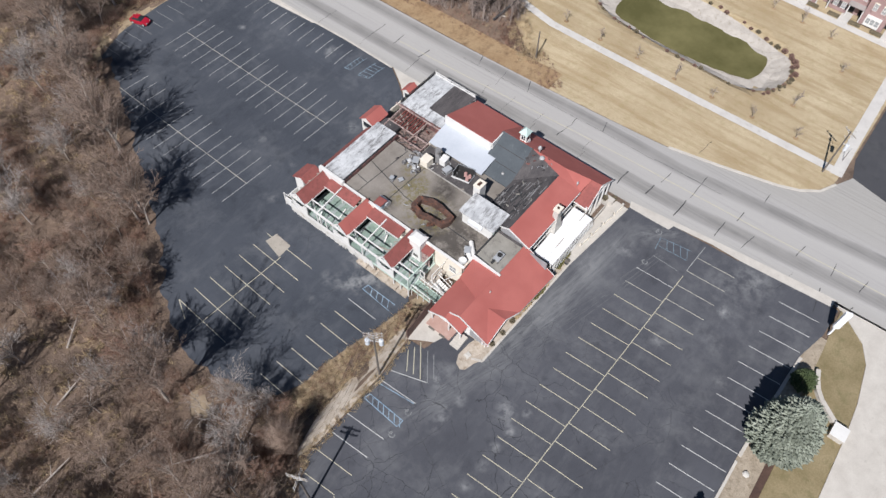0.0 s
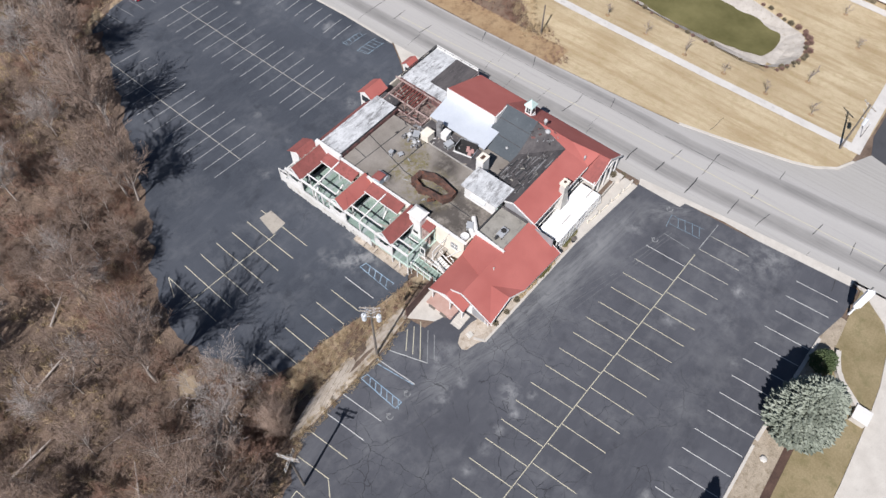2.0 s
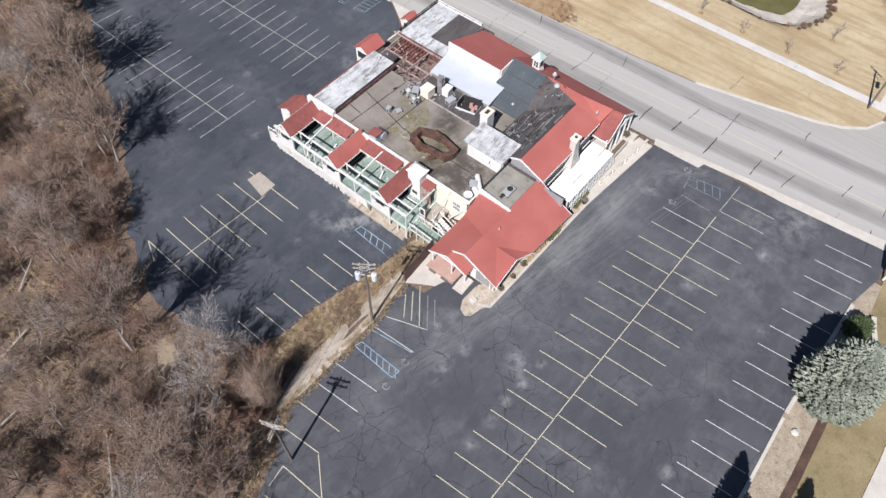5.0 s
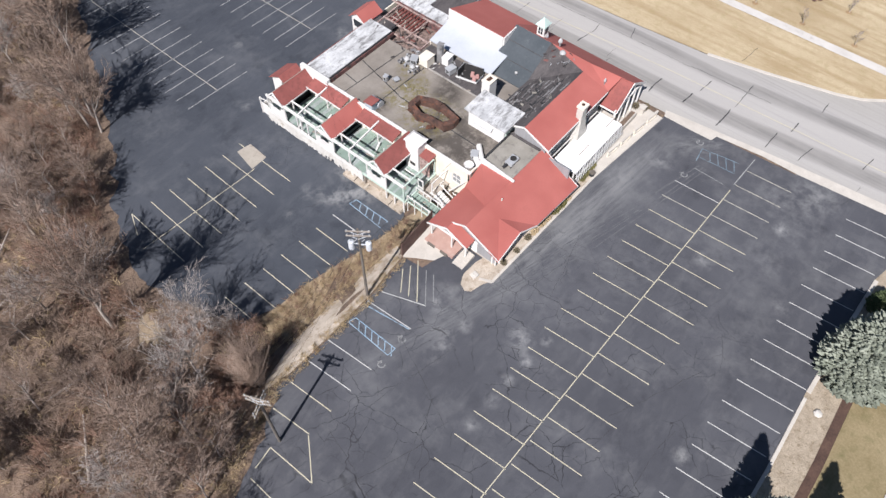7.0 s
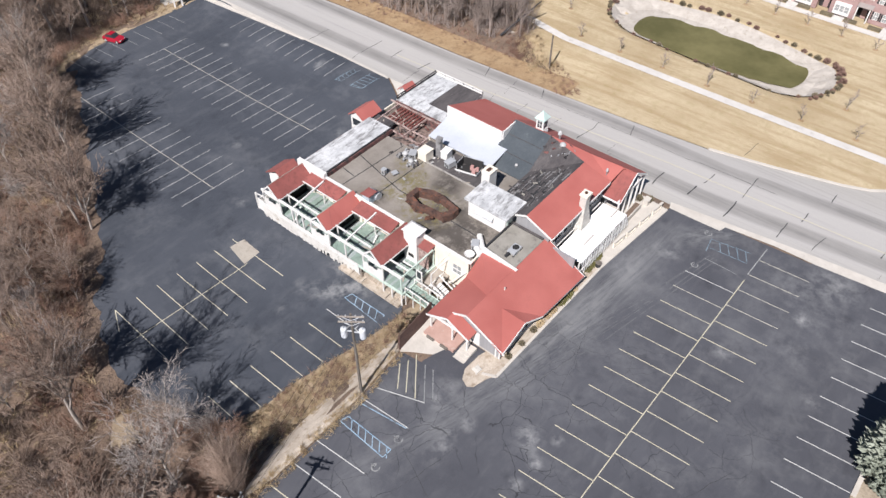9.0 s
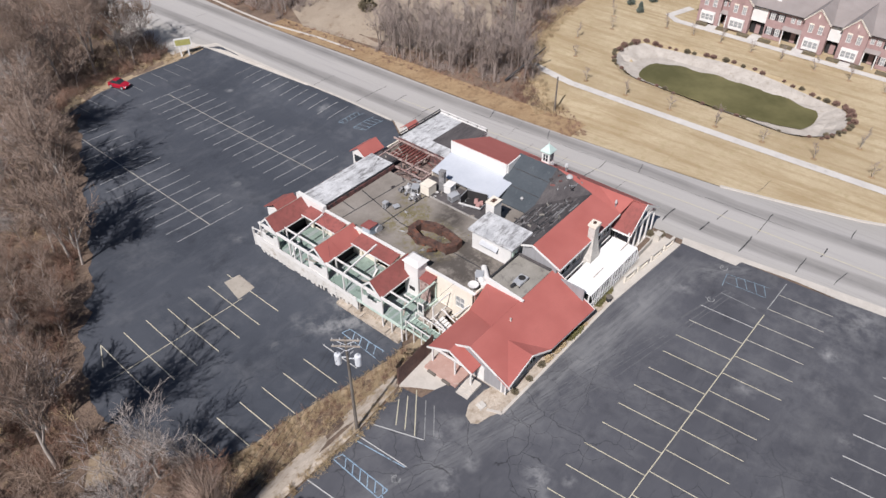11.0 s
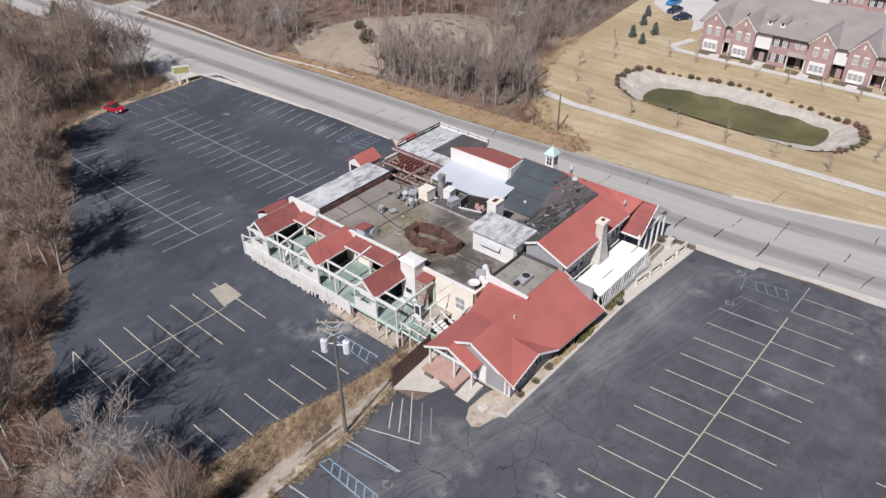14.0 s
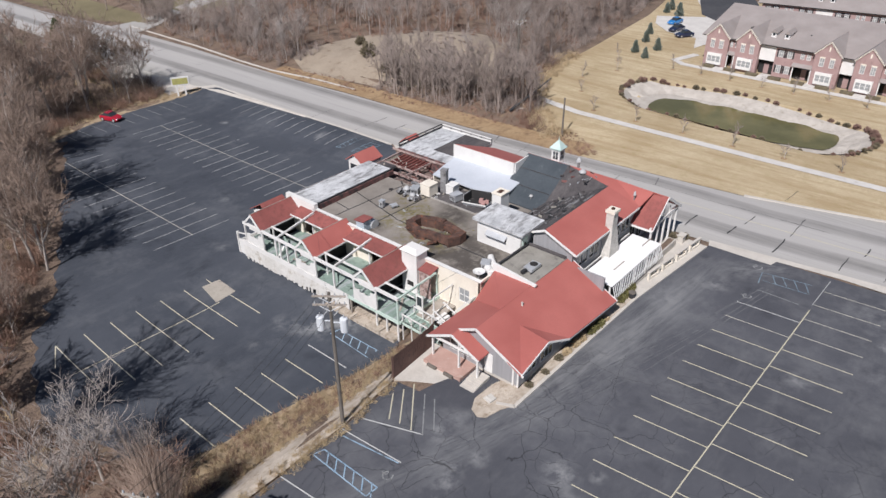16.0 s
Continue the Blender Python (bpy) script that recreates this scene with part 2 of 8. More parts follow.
def shingles(name, a, b, dirt):
    """Asphalt shingle: fine courses in the grain, faded and streaked."""
    m, nt, bs = node_mat(name)
    co = place_of(nt)
    wide, mid, fine = noise_node(nt, co, 0.25, 5.0), noise_node(nt, co, 2.0, 6.0, 0.7), noise_node(nt, co, 16.0, 4.0)
    col = mix_node(nt, ramp_node(nt, wide, 0.35, 0.65), a, b)
    col = mix_node(nt, math_node(nt, 'MULTIPLY', ramp_node(nt, mid, 0.45, 0.8), dirt), col, (0.09, 0.035, 0.03))
    col = mix_node(nt, math_node(nt, 'MULTIPLY', ramp_node(nt, fine, 0.35, 0.7), 0.22), col, (0.30, 0.10, 0.085))
    w = nt.nodes.new("ShaderNodeTexWave")
    w.wave_type, w.bands_direction = 'BANDS', 'Z'
    w.inputs["Scale"].default_value, w.inputs["Distortion"].default_value = 2.4, 0.6
    nt.links.new(co, w.inputs["Vector"])
    nt.links.new(col, bs.inputs["Base Color"])
    bs.inputs["Roughness"].default_value = 0.9
    bump_to(nt, bs, math_node(nt, 'ADD', math_node(nt, 'MULTIPLY', w.outputs["Fac"], 0.5), fine), 0.35, 0.02)
    return m


def peeling():
    """Silver roof coating worn through to dark felt in long streaks."""
    m, nt, bs = node_mat("peeling silver roof coating")
    co = place_of(nt)
    wide, fine = noise_node(nt, co, 0.5, 6.0, 0.65), noise_node(nt, co, 9.0, 6.0, 0.7)
    streak = noise_node(nt, place_of(nt, (0.4, 1.3, 1.0)), 1.0, 11.0, 0.8)
    fleck = noise_node(nt, place_of(nt, (0.5, 1.6, 1.0)), 3.2, 7.0, 0.75)
    col = mix_node(nt, ramp_node(nt, wide, 0.35, 0.65), (0.40, 0.405, 0.41), (0.68, 0.685, 0.685))
    col = mix_node(nt, math_node(nt, 'MULTIPLY', ramp_node(nt, fine, 0.4, 0.7), 0.35), col, (0.24, 0.24, 0.24))
    col = mix_node(nt, math_node(nt, 'MULTIPLY', ramp_node(nt, streak, 0.49, 0.60), 0.85), col, (0.14, 0.135, 0.132))
    col = mix_node(nt, math_node(nt, 'MULTIPLY', ramp_node(nt, fleck, 0.56, 0.66), 0.6), col, (0.085, 0.08, 0.08))
    col = mix_node(nt, math_node(nt, 'MULTIPLY', ramp_node(nt, wide, 0.60, 0.70), 0.5), col, (0.17, 0.16, 0.155))
    nt.links.new(col, bs.inputs["Base Color"])
    bs.inputs["Roughness"].default_value = 0.75
    bump_to(nt, bs, streak, 0.4, 0.03)
    return m


def old_flat_roof():
    """Beige-grey felt, black-brown where water stands, moss-tinged round the trough."""
    m, nt, bs = node_mat("weathered flat roofing")
    co = place_of(nt)
    wide, mid, fine = noise_node(nt, co, 0.2, 6.0, 0.65), noise_node(nt, co, 0.9, 7.0, 0.72), noise_node(nt, co, 7.0, 5.0, 0.7)
    col = mix_node(nt, ramp_node(nt, wide, 0.35, 0.65), (0.185, 0.162, 0.138), (0.285, 0.257, 0.225))
    col = mix_node(nt, math_node(nt, 'MULTIPLY', ramp_node(nt, fine, 0.4, 0.75), 0.4), col, (0.115, 0.10, 0.085))
    wet = ramp_node(nt, mid, 0.34, 0.54)
    for x, y, r in ((11.5, 13.0, 5.5), (13.8, 17.5, 3.6), (9.6, 17.5, 3.0), (20.5, 22.0, 3.4), (17.0, 20.5, 2.6), (9.6, 26.0, 2.0)):
        col = mix_node(nt, math_node(nt, 'MULTIPLY', math_node(nt, 'MULTIPLY', near(nt, co, x, y, r * 0.4, r), wet), 0.85), col, (0.05, 0.042, 0.036))
    moss = ramp_node(nt, noise_node(nt, co, 1.7, 6.0, 0.7), 0.44, 0.6)
    for x, y, r in ((12.2, 19.7, 4.6), (12.8, 25.0, 3.0), (15.5, 24.4, 2.2), (17.5, 27.0, 2.5)):
        col = mix_node(nt, math_node(nt, 'MULTIPLY', math_node(nt, 'MULTIPLY', near(nt, co, x, y, r * 0.5, r), moss), 0.85), col, (0.155, 0.13, 0.055))
    col = mix_node(nt, math_node(nt, 'MULTIPLY', ramp_node(nt, mid, 0.62, 0.74), 0.6), col, (0.06, 0.052, 0.046))
    nt.links.new(col, bs.inputs["Base Color"])
    bs.inputs["Roughness"].default_value = 0.95
    bump_to(nt, bs, fine, 0.35, 0.03)
    return m


RED = shingles("faded red shingles", (0.35, 0.098, 0.082), (0.41, 0.125, 0.105), 0.14)
RED_DARK = shingles("dark worn red shingles", (0.19, 0.056, 0.048), (0.30, 0.092, 0.08), 0.9)
GREY_SHINGLE = shingles("grey shingles", (0.245, 0.23, 0.215), (0.30, 0.282, 0.265), 0.0)
ROAD = concrete_road()
LAWN = lawn_mat()
SOIL = surface("dry tan soil", (0.20, 0.15, 0.10), (0.32, 0.25, 0.17), 1.0, 0.6, 5.0, (0.14, 0.10, 0.07), (0.52, 0.68), 0.9, 0.08)
LITTER = surface("leaf litter", (0.085, 0.059, 0.044), (0.215, 0.152, 0.110), 1.0, 0.35, 3.0, (0.24, 0.175, 0.105), (0.57, 0.70), 1.0, 0.2)
DRY_BANK = surface("dry bank grass", (0.25, 0.185, 0.115), (0.41, 0.325, 0.215), 1.0, 0.5, 3.0, (0.13, 0.09, 0.055), (0.52, 0.66), 1.0, 0.15)
DIRT = surface("bare pale dirt", (0.33, 0.275, 0.215), (0.55, 0.48, 0.40), 1.0, 0.7, 4.0, (0.24, 0.185, 0.125), (0.52, 0.68), 0.9, 0.12, stretch=(0.6, 1.0, 1.0))
VERGE = surface("rough brown verge", (0.25, 0.16, 0.085), (0.36, 0.26, 0.15), 1.0, 0.25, 3.0, (0.15, 0.09, 0.05), (0.5, 0.7), 0.8, 0.08)
CONCRETE = surface("pale concrete", (0.43, 0.395, 0.35), (0.55, 0.515, 0.46), 0.9, 0.5, 8.0, (0.36, 0.33, 0.29), (0.6, 0.75), 0.2, 0.01)
WALK = surface("pale footpath concrete", (0.47, 0.445, 0.415), (0.58, 0.555, 0.515), 0.9, 0.4, 8.0, (0.38, 0.355, 0.325), (0.58, 0.72), bump=0.15, dist=0.01)
PAVING = surface("patched grey paving", (0.115, 0.108, 0.105), (0.25, 0.235, 0.22), 0.9, 0.8, 7.0, (0.40, 0.38, 0.35), (0.56, 0.70), 0.2, 0.01)
ISLAND_GRASS = surface("tired olive grass", (0.175, 0.138, 0.068), (0.285, 0.228, 0.132), 1.0, 0.25, 4.0, (0.15, 0.13, 0.06), (0.52, 0.7), 0.7, 0.06)
STRIP_SOIL = surface("dusty tan soil", (0.25, 0.205, 0.15), (0.41, 0.345, 0.265), 1.0, 0.7, 4.0, (0.20, 0.155, 0.10), (0.52, 0.68), 0.9, 0.1)
MULCH = surface("dark mulch", (0.045, 0.026, 0.02), (0.10, 0.058, 0.042), 1.0, 0.6, 5.0, None, bump=0.6, dist=0.05)
TAN_SLAB = surface("stained tan slab", (0.27, 0.24, 0.20), (0.37, 0.335, 0.285), 0.9, 0.6, 6.0, (0.19, 0.165, 0.135), (0.55, 0.7), 0.2, 0.01)
OLD_SLAB = surface("stained grey slab", (0.25, 0.235, 0.215), (0.36, 0.34, 0.31), 0.9, 0.6, 6.0, (0.17, 0.155, 0.14), (0.55, 0.7), 0.2, 0.01)
GRAVEL = surface("pale gravel", (0.34, 0.305, 0.265), (0.48, 0.44, 0.39), 1.0, 0.6, 6.0, (0.28, 0.25, 0.20), (0.55, 0.7), 0.5, 0.04)
PAINT_Y = surface("worn yellow paint", (0.43, 0.395, 0.285), (0.53, 0.49, 0.37), 0.8, 0.7, 12.0, (0.10, 0.10, 0.095), (0.60, 0.78), 0.0)
PAINT_W = surface("worn white paint", (0.42, 0.42, 0.40), (0.54, 0.54, 0.515), 0.8, 0.7, 12.0, (0.12, 0.12, 0.12), (0.58, 0.76), 0.0)
PAINT_P = surface("faint grey paint", (0.19, 0.195, 0.195), (0.27, 0.27, 0.265), 0.8, 0.9, 12.0, (0.06, 0.063, 0.07), (0.50, 0.66), 0.0)
PAINT_M = surface("thin white paint", (0.29, 0.29, 0.28), (0.41, 0.41, 0.40), 0.8, 0.8, 12.0, (0.08, 0.083, 0.09), (0.52, 0.70), 0.0)
PAINT_T = surface("faded yellow paint", (0.38, 0.36, 0.30), (0.48, 0.455, 0.385), 0.8, 0.9, 12.0, (0.06, 0.063, 0.07), (0.52, 0.68), 0.0)
TYRE_DUST = surface("pale tyre dust", (0.082, 0.085, 0.092), (0.12, 0.122, 0.128), 0.9, 0.5, 6.0, (0.068, 0.071, 0.082), (0.48, 0.62), 0.0)
PAINT_F = surface("faint blue paint", (0.12, 0.18, 0.235), (0.20, 0.26, 0.30), 0.8, 0.8, 12.0, (0.07, 0.08, 0.09), (0.48, 0.64), 0.0)
PAINT_B = surface("worn blue paint", (0.19, 0.30, 0.41), (0.32, 0.41, 0.48), 0.8, 0.7, 12.0, (0.07, 0.08, 0.09), (0.52, 0.68), 0.0)
BRIGHT = surface("bright white paint", (0.76, 0.755, 0.74), (0.84, 0.835, 0.82), 0.6, 0.6, 7.0, (0.68, 0.66, 0.62), (0.68, 0.82), 0.1, 0.01)
WHITE = surface("white painted wood", (0.62, 0.605, 0.575), (0.73, 0.715, 0.685), 0.6, 0.6, 7.0, (0.50, 0.46, 0.40), (0.66, 0.8), 0.1, 0.01)
SKIRT = surface("stained white boards", (0.54, 0.52, 0.48), (0.70, 0.68, 0.64), 0.75, 0.5, 4.0, (0.36, 0.31, 0.24), (0.54, 0.70), 0.1, 0.01)
CREAM = surface("cream stucco", (0.66, 0.60, 0.50), (0.76, 0.70, 0.60), 0.85, 0.7, 6.0, (0.42, 0.36, 0.28), (0.62, 0.76), 0.2, 0.01)
SIDING = surface("grey board siding", (0.24, 0.235, 0.24), (0.31, 0.305, 0.31), 0.75, 0.5, 5.0, None, bump=0.1, dist=0.01, stretch=(1, 6, 0.3))
GREEN_GREY = surface("weathered grey-green deck paint", (0.25, 0.29, 0.275), (0.36, 0.40, 0.385), 0.8, 0.6, 6.0, (0.16, 0.19, 0.17), (0.55, 0.72), 0.1, 0.01)
GREEN = surface("pale green deck paint", (0.185, 0.25, 0.212), (0.275, 0.35, 0.30), 0.75, 0.6, 6.0, (0.12, 0.17, 0.14), (0.55, 0.72), 0.1, 0.01)
MINT = surface("mint trim", (0.45, 0.56, 0.49), (0.56, 0.66, 0.58), 0.6, 0.8, 7.0, (0.32, 0.36, 0.30), (0.6, 0.75), 0.1, 0.01)
ROOF_FLAT = old_flat_roof()
ROOF_GREY = surface("grey gravel roofing", (0.21, 0.197, 0.17), (0.30, 0.283, 0.25), 0.95, 0.5, 9.0, (0.12, 0.11, 0.10), (0.54, 0.7), 0.3, 0.02)
ROOF_DARK = surface("dark torn roofing", (0.040, 0.036, 0.038), (0.105, 0.094, 0.092), 0.9, 0.7, 5.0, (0.27, 0.25, 0.235), (0.62, 0.74), 0.4, 0.04, stretch=(0.35, 1.0, 1.0))
ROOF_PATCH = peeling()
MEMBRANE = surface("blue-grey membrane", (0.040, 0.050, 0.058), (0.065, 0.076, 0.085), 0.55, 0.35, 3.0, (0.13, 0.145, 0.15), (0.6, 0.8), 0.1, 0.02)
WHITE_MEMBRANE = surface("white roof membrane", (0.40, 0.425, 0.465), (0.47, 0.495, 0.53), 0.55, 0.3, 4.0, (0.42, 0.44, 0.46), (0.62, 0.8), 0.05, 0.01)
RUST = surface("rusted sheet steel", (0.05, 0.027, 0.02), (0.17, 0.068, 0.036), 0.85, 0.9, 5.0, (0.022, 0.015, 0.013), (0.44, 0.58), 0.4, 0.03)
MAROON = surface("weathered maroon flashing", (0.11, 0.042, 0.038), (0.21, 0.10, 0.09), 0.85, 0.6, 5.0, (0.05, 0.04, 0.04), (0.46, 0.60), 0.3, 0.02)
DUCT_RUST = surface("weathered rusted duct steel", (0.042, 0.025, 0.021), (0.135, 0.07, 0.05), 0.85, 0.9, 1.8, (0.25, 0.078, 0.032), (0.55, 0.72), 0.4, 0.03)
RUST_RED = surface("rust-red painted steel", (0.13, 0.04, 0.035), (0.24, 0.075, 0.06), 0.8, 0.8, 6.0, (0.14, 0.06, 0.045), (0.55, 0.7), 0.2, 0.01)
METAL = surface("galvanised sheet metal", (0.42, 0.43, 0.44), (0.55, 0.56, 0.57), 0.5, 0.9, 6.0, (0.30, 0.27, 0.24), (0.6, 0.75), 0.1, 0.01, metal=0.35)
DUCT_GREY = surface("grimy duct steel", (0.14, 0.135, 0.135), (0.27, 0.265, 0.265), 0.6, 0.9, 4.0, (0.06, 0.055, 0.05), (0.5, 0.65), 0.2, 0.02)
DUCT_PALE = surface("dull pale sheet metal", (0.33, 0.33, 0.33), (0.47, 0.47, 0.465), 0.6, 0.9, 5.0, (0.2, 0.18, 0.16), (0.55, 0.7), 0.1, 0.01)
# near-black that stands for shade in voids, and colours dark fittings
DARK = surface("near-black shade and fitting colour", (0.018, 0.017, 0.017), (0.03, 0.028, 0.027), 0.9, 0.8, 5.0, None, bump=0.0)
BLACK = surface("black tar edge", (0.02, 0.02, 0.022), (0.04, 0.04, 0.042), 0.8, 0.8, 6.0, None, bump=0.2, dist=0.01)
TIMBER = surface("weathered timber", (0.26, 0.225, 0.19), (0.40, 0.355, 0.305), 0.9, 0.8, 5.0, None, bump=0.2, dist=0.01)
FENCE_BROWN = surface("brown stained boards", (0.105, 0.058, 0.048), (0.165, 0.098, 0.08), 0.85, 0.7, 5.0, (0.07, 0.045, 0.04), (0.55, 0.7), 0.2, 0.01)
POLE = surface("grey pole timber", (0.10, 0.085, 0.07), (0.17, 0.15, 0.13), 0.95, 0.8, 5.0, None, bump=0.2, dist=0.01)
STONE = surface("chimney stone", (0.44, 0.42, 0.38), (0.60, 0.57, 0.52), 0.9, 1.2, 5.0, (0.30, 0.28, 0.25), (0.55, 0.68), 0.4, 0.03)
BRICK = surface("red-brown brick", (0.29, 0.19, 0.178), (0.38, 0.262, 0.248), 0.9, 0.5, 7.0, (0.22, 0.145, 0.135), (0.55, 0.7), 0.2, 0.01)
BARK = surface("grey bark", (0.26, 0.225, 0.20), (0.46, 0.41, 0.365), 0.95, 0.8, 5.0, None, bump=0.3, dist=0.03)
TWIG = surface("bare brown twigs", (0.142, 0.101, 0.078), (0.315, 0.235, 0.186), 0.95, 0.06, 0.8, None, bump=0.0)
TWIG_GREY = surface("bare grey twigs", (0.235, 0.204, 0.185), (0.375, 0.335, 0.308), 0.95, 0.06, 0.8, None, bump=0.0)
TWIG_FAR = surface("far grey-brown twigs", (0.18, 0.142, 0.122), (0.34, 0.282, 0.25), 0.95, 0.06, 0.8, None, bump=0.0)
TWIG_RUST = surface("russet brush stems", (0.16, 0.092, 0.066), (0.32, 0.20, 0.145), 0.95, 0.1, 0.9, None, bump=0.0)
STRAW = surface("dry straw grass", (0.33, 0.245, 0.145), (0.47, 0.37, 0.23), 0.95, 0.2, 1.2, (0.24, 0.16, 0.085), (0.5, 0.7), 0.0)
SPRUCE = surface("blue spruce needles", (0.13, 0.148, 0.112), (0.29, 0.31, 0.25), 0.8, 0.6, 2.2, None, bump=0.0)
YEW = surface("dark yew needles", (0.035, 0.055, 0.02), (0.075, 0.10, 0.035), 0.8, 0.8, 3.0, None, bump=0.0)
YOUNG = surface("blue-green young needles", (0.075, 0.095, 0.075), (0.15, 0.175, 0.15), 0.8, 0.8, 3.0, None, bump=0.0)
SHRUB = surface("clipped brown-green shrub", (0.085, 0.070, 0.042), (0.17, 0.14, 0.09), 0.9, 0.8, 3.0, None, bump=0.0)
HEDGE = surface("olive winter hedge", (0.095, 0.088, 0.028), (0.20, 0.18, 0.07), 0.9, 0.8, 3.0, None, bump=0.0)
SHRUB_RED = surface("dormant maroon shrub", (0.13, 0.075, 0.06), (0.21, 0.13, 0.10), 0.9, 0.8, 3.0, None, bump=0.0)
STEEL = surface("painted grey steel", (0.56, 0.58, 0.60), (0.66, 0.68, 0.70), 0.5, 0.8, 5.0, None, bump=0.0)
RUBBER = surface("black rubber", (0.015, 0.015, 0.015), (0.025, 0.025, 0.025), 0.8, 1.0, 9.0, None, bump=0.0)


def gloss(name, c, rough=0.25, metal=0.0, coat=0.0):
    m, nt, bs = node_mat(name)
    co = place_of(nt)
    nt.links.new(mix_node(nt, math_node(nt, 'MULTIPLY', noise_node(nt, co, 3.0), 0.3), c, tuple(v * 0.7 for v in c)), bs.inputs["Base Color"])
    bs.inputs["Roughness"].default_value, bs.inputs["Metallic"].default_value, bs.inputs["Coat Weight"].default_value = rough, metal, coat
    return m


GLASS = gloss("dark window glass", (0.035, 0.04, 0.045), 0.08)
CURTAIN = gloss("curtained window glass", (0.30, 0.31, 0.31), 0.15)
CAR_RED = gloss("red car paint", (0.36, 0.012, 0.03), 0.25, 0.0, 0.6)
CAR_BLUE = gloss("bright blue car paint", (0.03, 0.20, 0.50), 0.25, 0.0, 0.6)
CAR_NAVY = gloss("navy car paint", (0.02, 0.028, 0.06), 0.25, 0.0, 0.6)
SIGN_WHITE = gloss("white sign panel", (0.85, 0.86, 0.88), 0.35)
SIGN_GREEN = surface("faded yellow-green sign face", (0.36, 0.34, 0.10), (0.44, 0.42, 0.16), 0.5, 0.8, 4.0, (0.27, 0.24, 0.10), (0.5, 0.7), 0.0)


def pond_mat():
    m, nt, bs = node_mat("murky green pond water")
    co = place_of(nt)
    col = mix_node(nt, ramp_node(nt, noise_node(nt, co, 0.12, 4.0), 0.35, 0.65), (0.095, 0.088, 0.034), (0.165, 0.148, 0.065))
    nt.links.new(col, bs.inputs["Base Color"])
    bs.inputs["Roughness"].default_value, bs.inputs["IOR"].default_value = 0.05, 1.33
    bump_to(nt, bs, noise_node(nt, place_of(nt, (1.0, 0.4, 1.0)), 2.2, 4.0), 0.25, 0.03)
    return m


WATER = pond_mat()


# ---- mesh helpers ----
class Shape:
    """Gathers points and faces of one mesh."""

    def __init__(self):
        self.v, self.f = [], []

    def add(self, pts, faces):
        n = len(self.v)
        self.v += [tuple(p) for p in pts]
        self.f += [tuple(i + n for i in f) for f in faces]
        return self

    def box(self, x0, x1, y0, y1, z0, z1):
        p = [(x, y, z) for z in (z0, z1) for x, y in ((x0, y0), (x1, y0), (x1, y1), (x0, y1))]
        return self.add(p, [(3, 2, 1, 0), (4, 5, 6, 7), (0, 1, 5, 4), (1, 2, 6, 5), (2, 3, 7, 6), (3, 0, 4, 7)])

    def slab(self, pts, t):
        """A flat polygon (counter-clockwise from above) with the thickness t below it."""
        n = len(pts)
        p = [Vector(q) for q in pts]
        faces = [tuple(range(n)), tuple(reversed(range(n, 2 * n)))]
        faces += [(i, i + n, (i + 1) % n + n, (i + 1) % n) for i in range(n)]
        return self.add(p + [q - Vector((0, 0, t)) for q in p], faces)

    def beam(self, a, b, w, h=None):
        """A straight bar of section w x h from a to b (the middle of its section)."""
        a, b = Vector(a), Vector(b)
        h = h or w
        d = (b - a).normalized()
        s = d.cross(Vector((0, 0, 1)))
        s = s.normalized() if s.length > 1e-3 else Vector((1, 0, 0))
        u = s.cross(d).normalized()
        p = [e + s * (i * w / 2) + u * (j * h / 2) for e in (a, b) for i, j in ((-1, -1), (1, -1), (1, 1), (-1, 1))]
        return self.add(p, [(0, 1, 2, 3), (7, 6, 5, 4), (0, 4, 5, 1), (1, 5, 6, 2), (2, 6, 7, 3), (3, 7, 4, 0)])

    def tube(self, a, b, r0, r1=None, n=10):
        a, b = Vector(a), Vector(b)
        r1 = r0 if r1 is None else r1
        d = (b - a).normalized()
        s = d.orthogonal().normalized()
        u = d.cross(s)
        ring = [(math.cos(2 * math.pi * i / n), math.sin(2 * math.pi * i / n)) for i in range(n)]
        p = [a + (s * c + u * q) * r0 for c, q in ring] + [b + (s * c + u * q) * r1 for c, q in ring]
        return self.add(p, [tuple(reversed(range(n))), tuple(range(n, 2 * n))] + [(i, (i + 1) % n, (i + 1) % n + n, i + n) for i in range(n)])

    def lathe(self, c, prof, n=12):
        """Rings of (radius, height) round the upright axis at c, closed at both ends."""
        c = Vector(c)
        p = [c + Vector((r * math.cos(2 * math.pi * i / n), r * math.sin(2 * math.pi * i / n), z)) for r, z in prof for i in range(n)]
        k = len(prof)
        fs = [(j * n + i, j * n + (i + 1) % n, (j + 1) * n + (i + 1) % n, (j + 1) * n + i) for j in range(k - 1) for i in range(n)]
        return self.add(p, fs + [tuple(reversed(range(n))), tuple(range((k - 1) * n, k * n))])

    def mesh(self, name, mat):
        me = bpy.data.meshes.new(name)
        me.from_pydata(self.v, [], self.f)
        me.materials.append(mat)
        me.update()
        return me


def part(name, shape, mat, parent, label=""):
    ob = new(name, shape.mesh(name, mat))
    ob.parent = parent
    return tagged(ob, label)


def single(name, shape, mat, label, category, group="", kind=""):
    return tagged(new(name, shape.mesh(name, mat)), label, category, group, kind)


def thing(name, label, category, at=(0, 0, 0), group="", kind=""):
    ob = new(name)
    ob.location = at
    ob.empty_display_size = 0.2
    return tagged(ob, label, category, group, kind)


def sstep(a, b, v):
    t = min(1.0, max(0.0, (v - a) / (b - a)))
    return t * t * (3 - 2 * t)


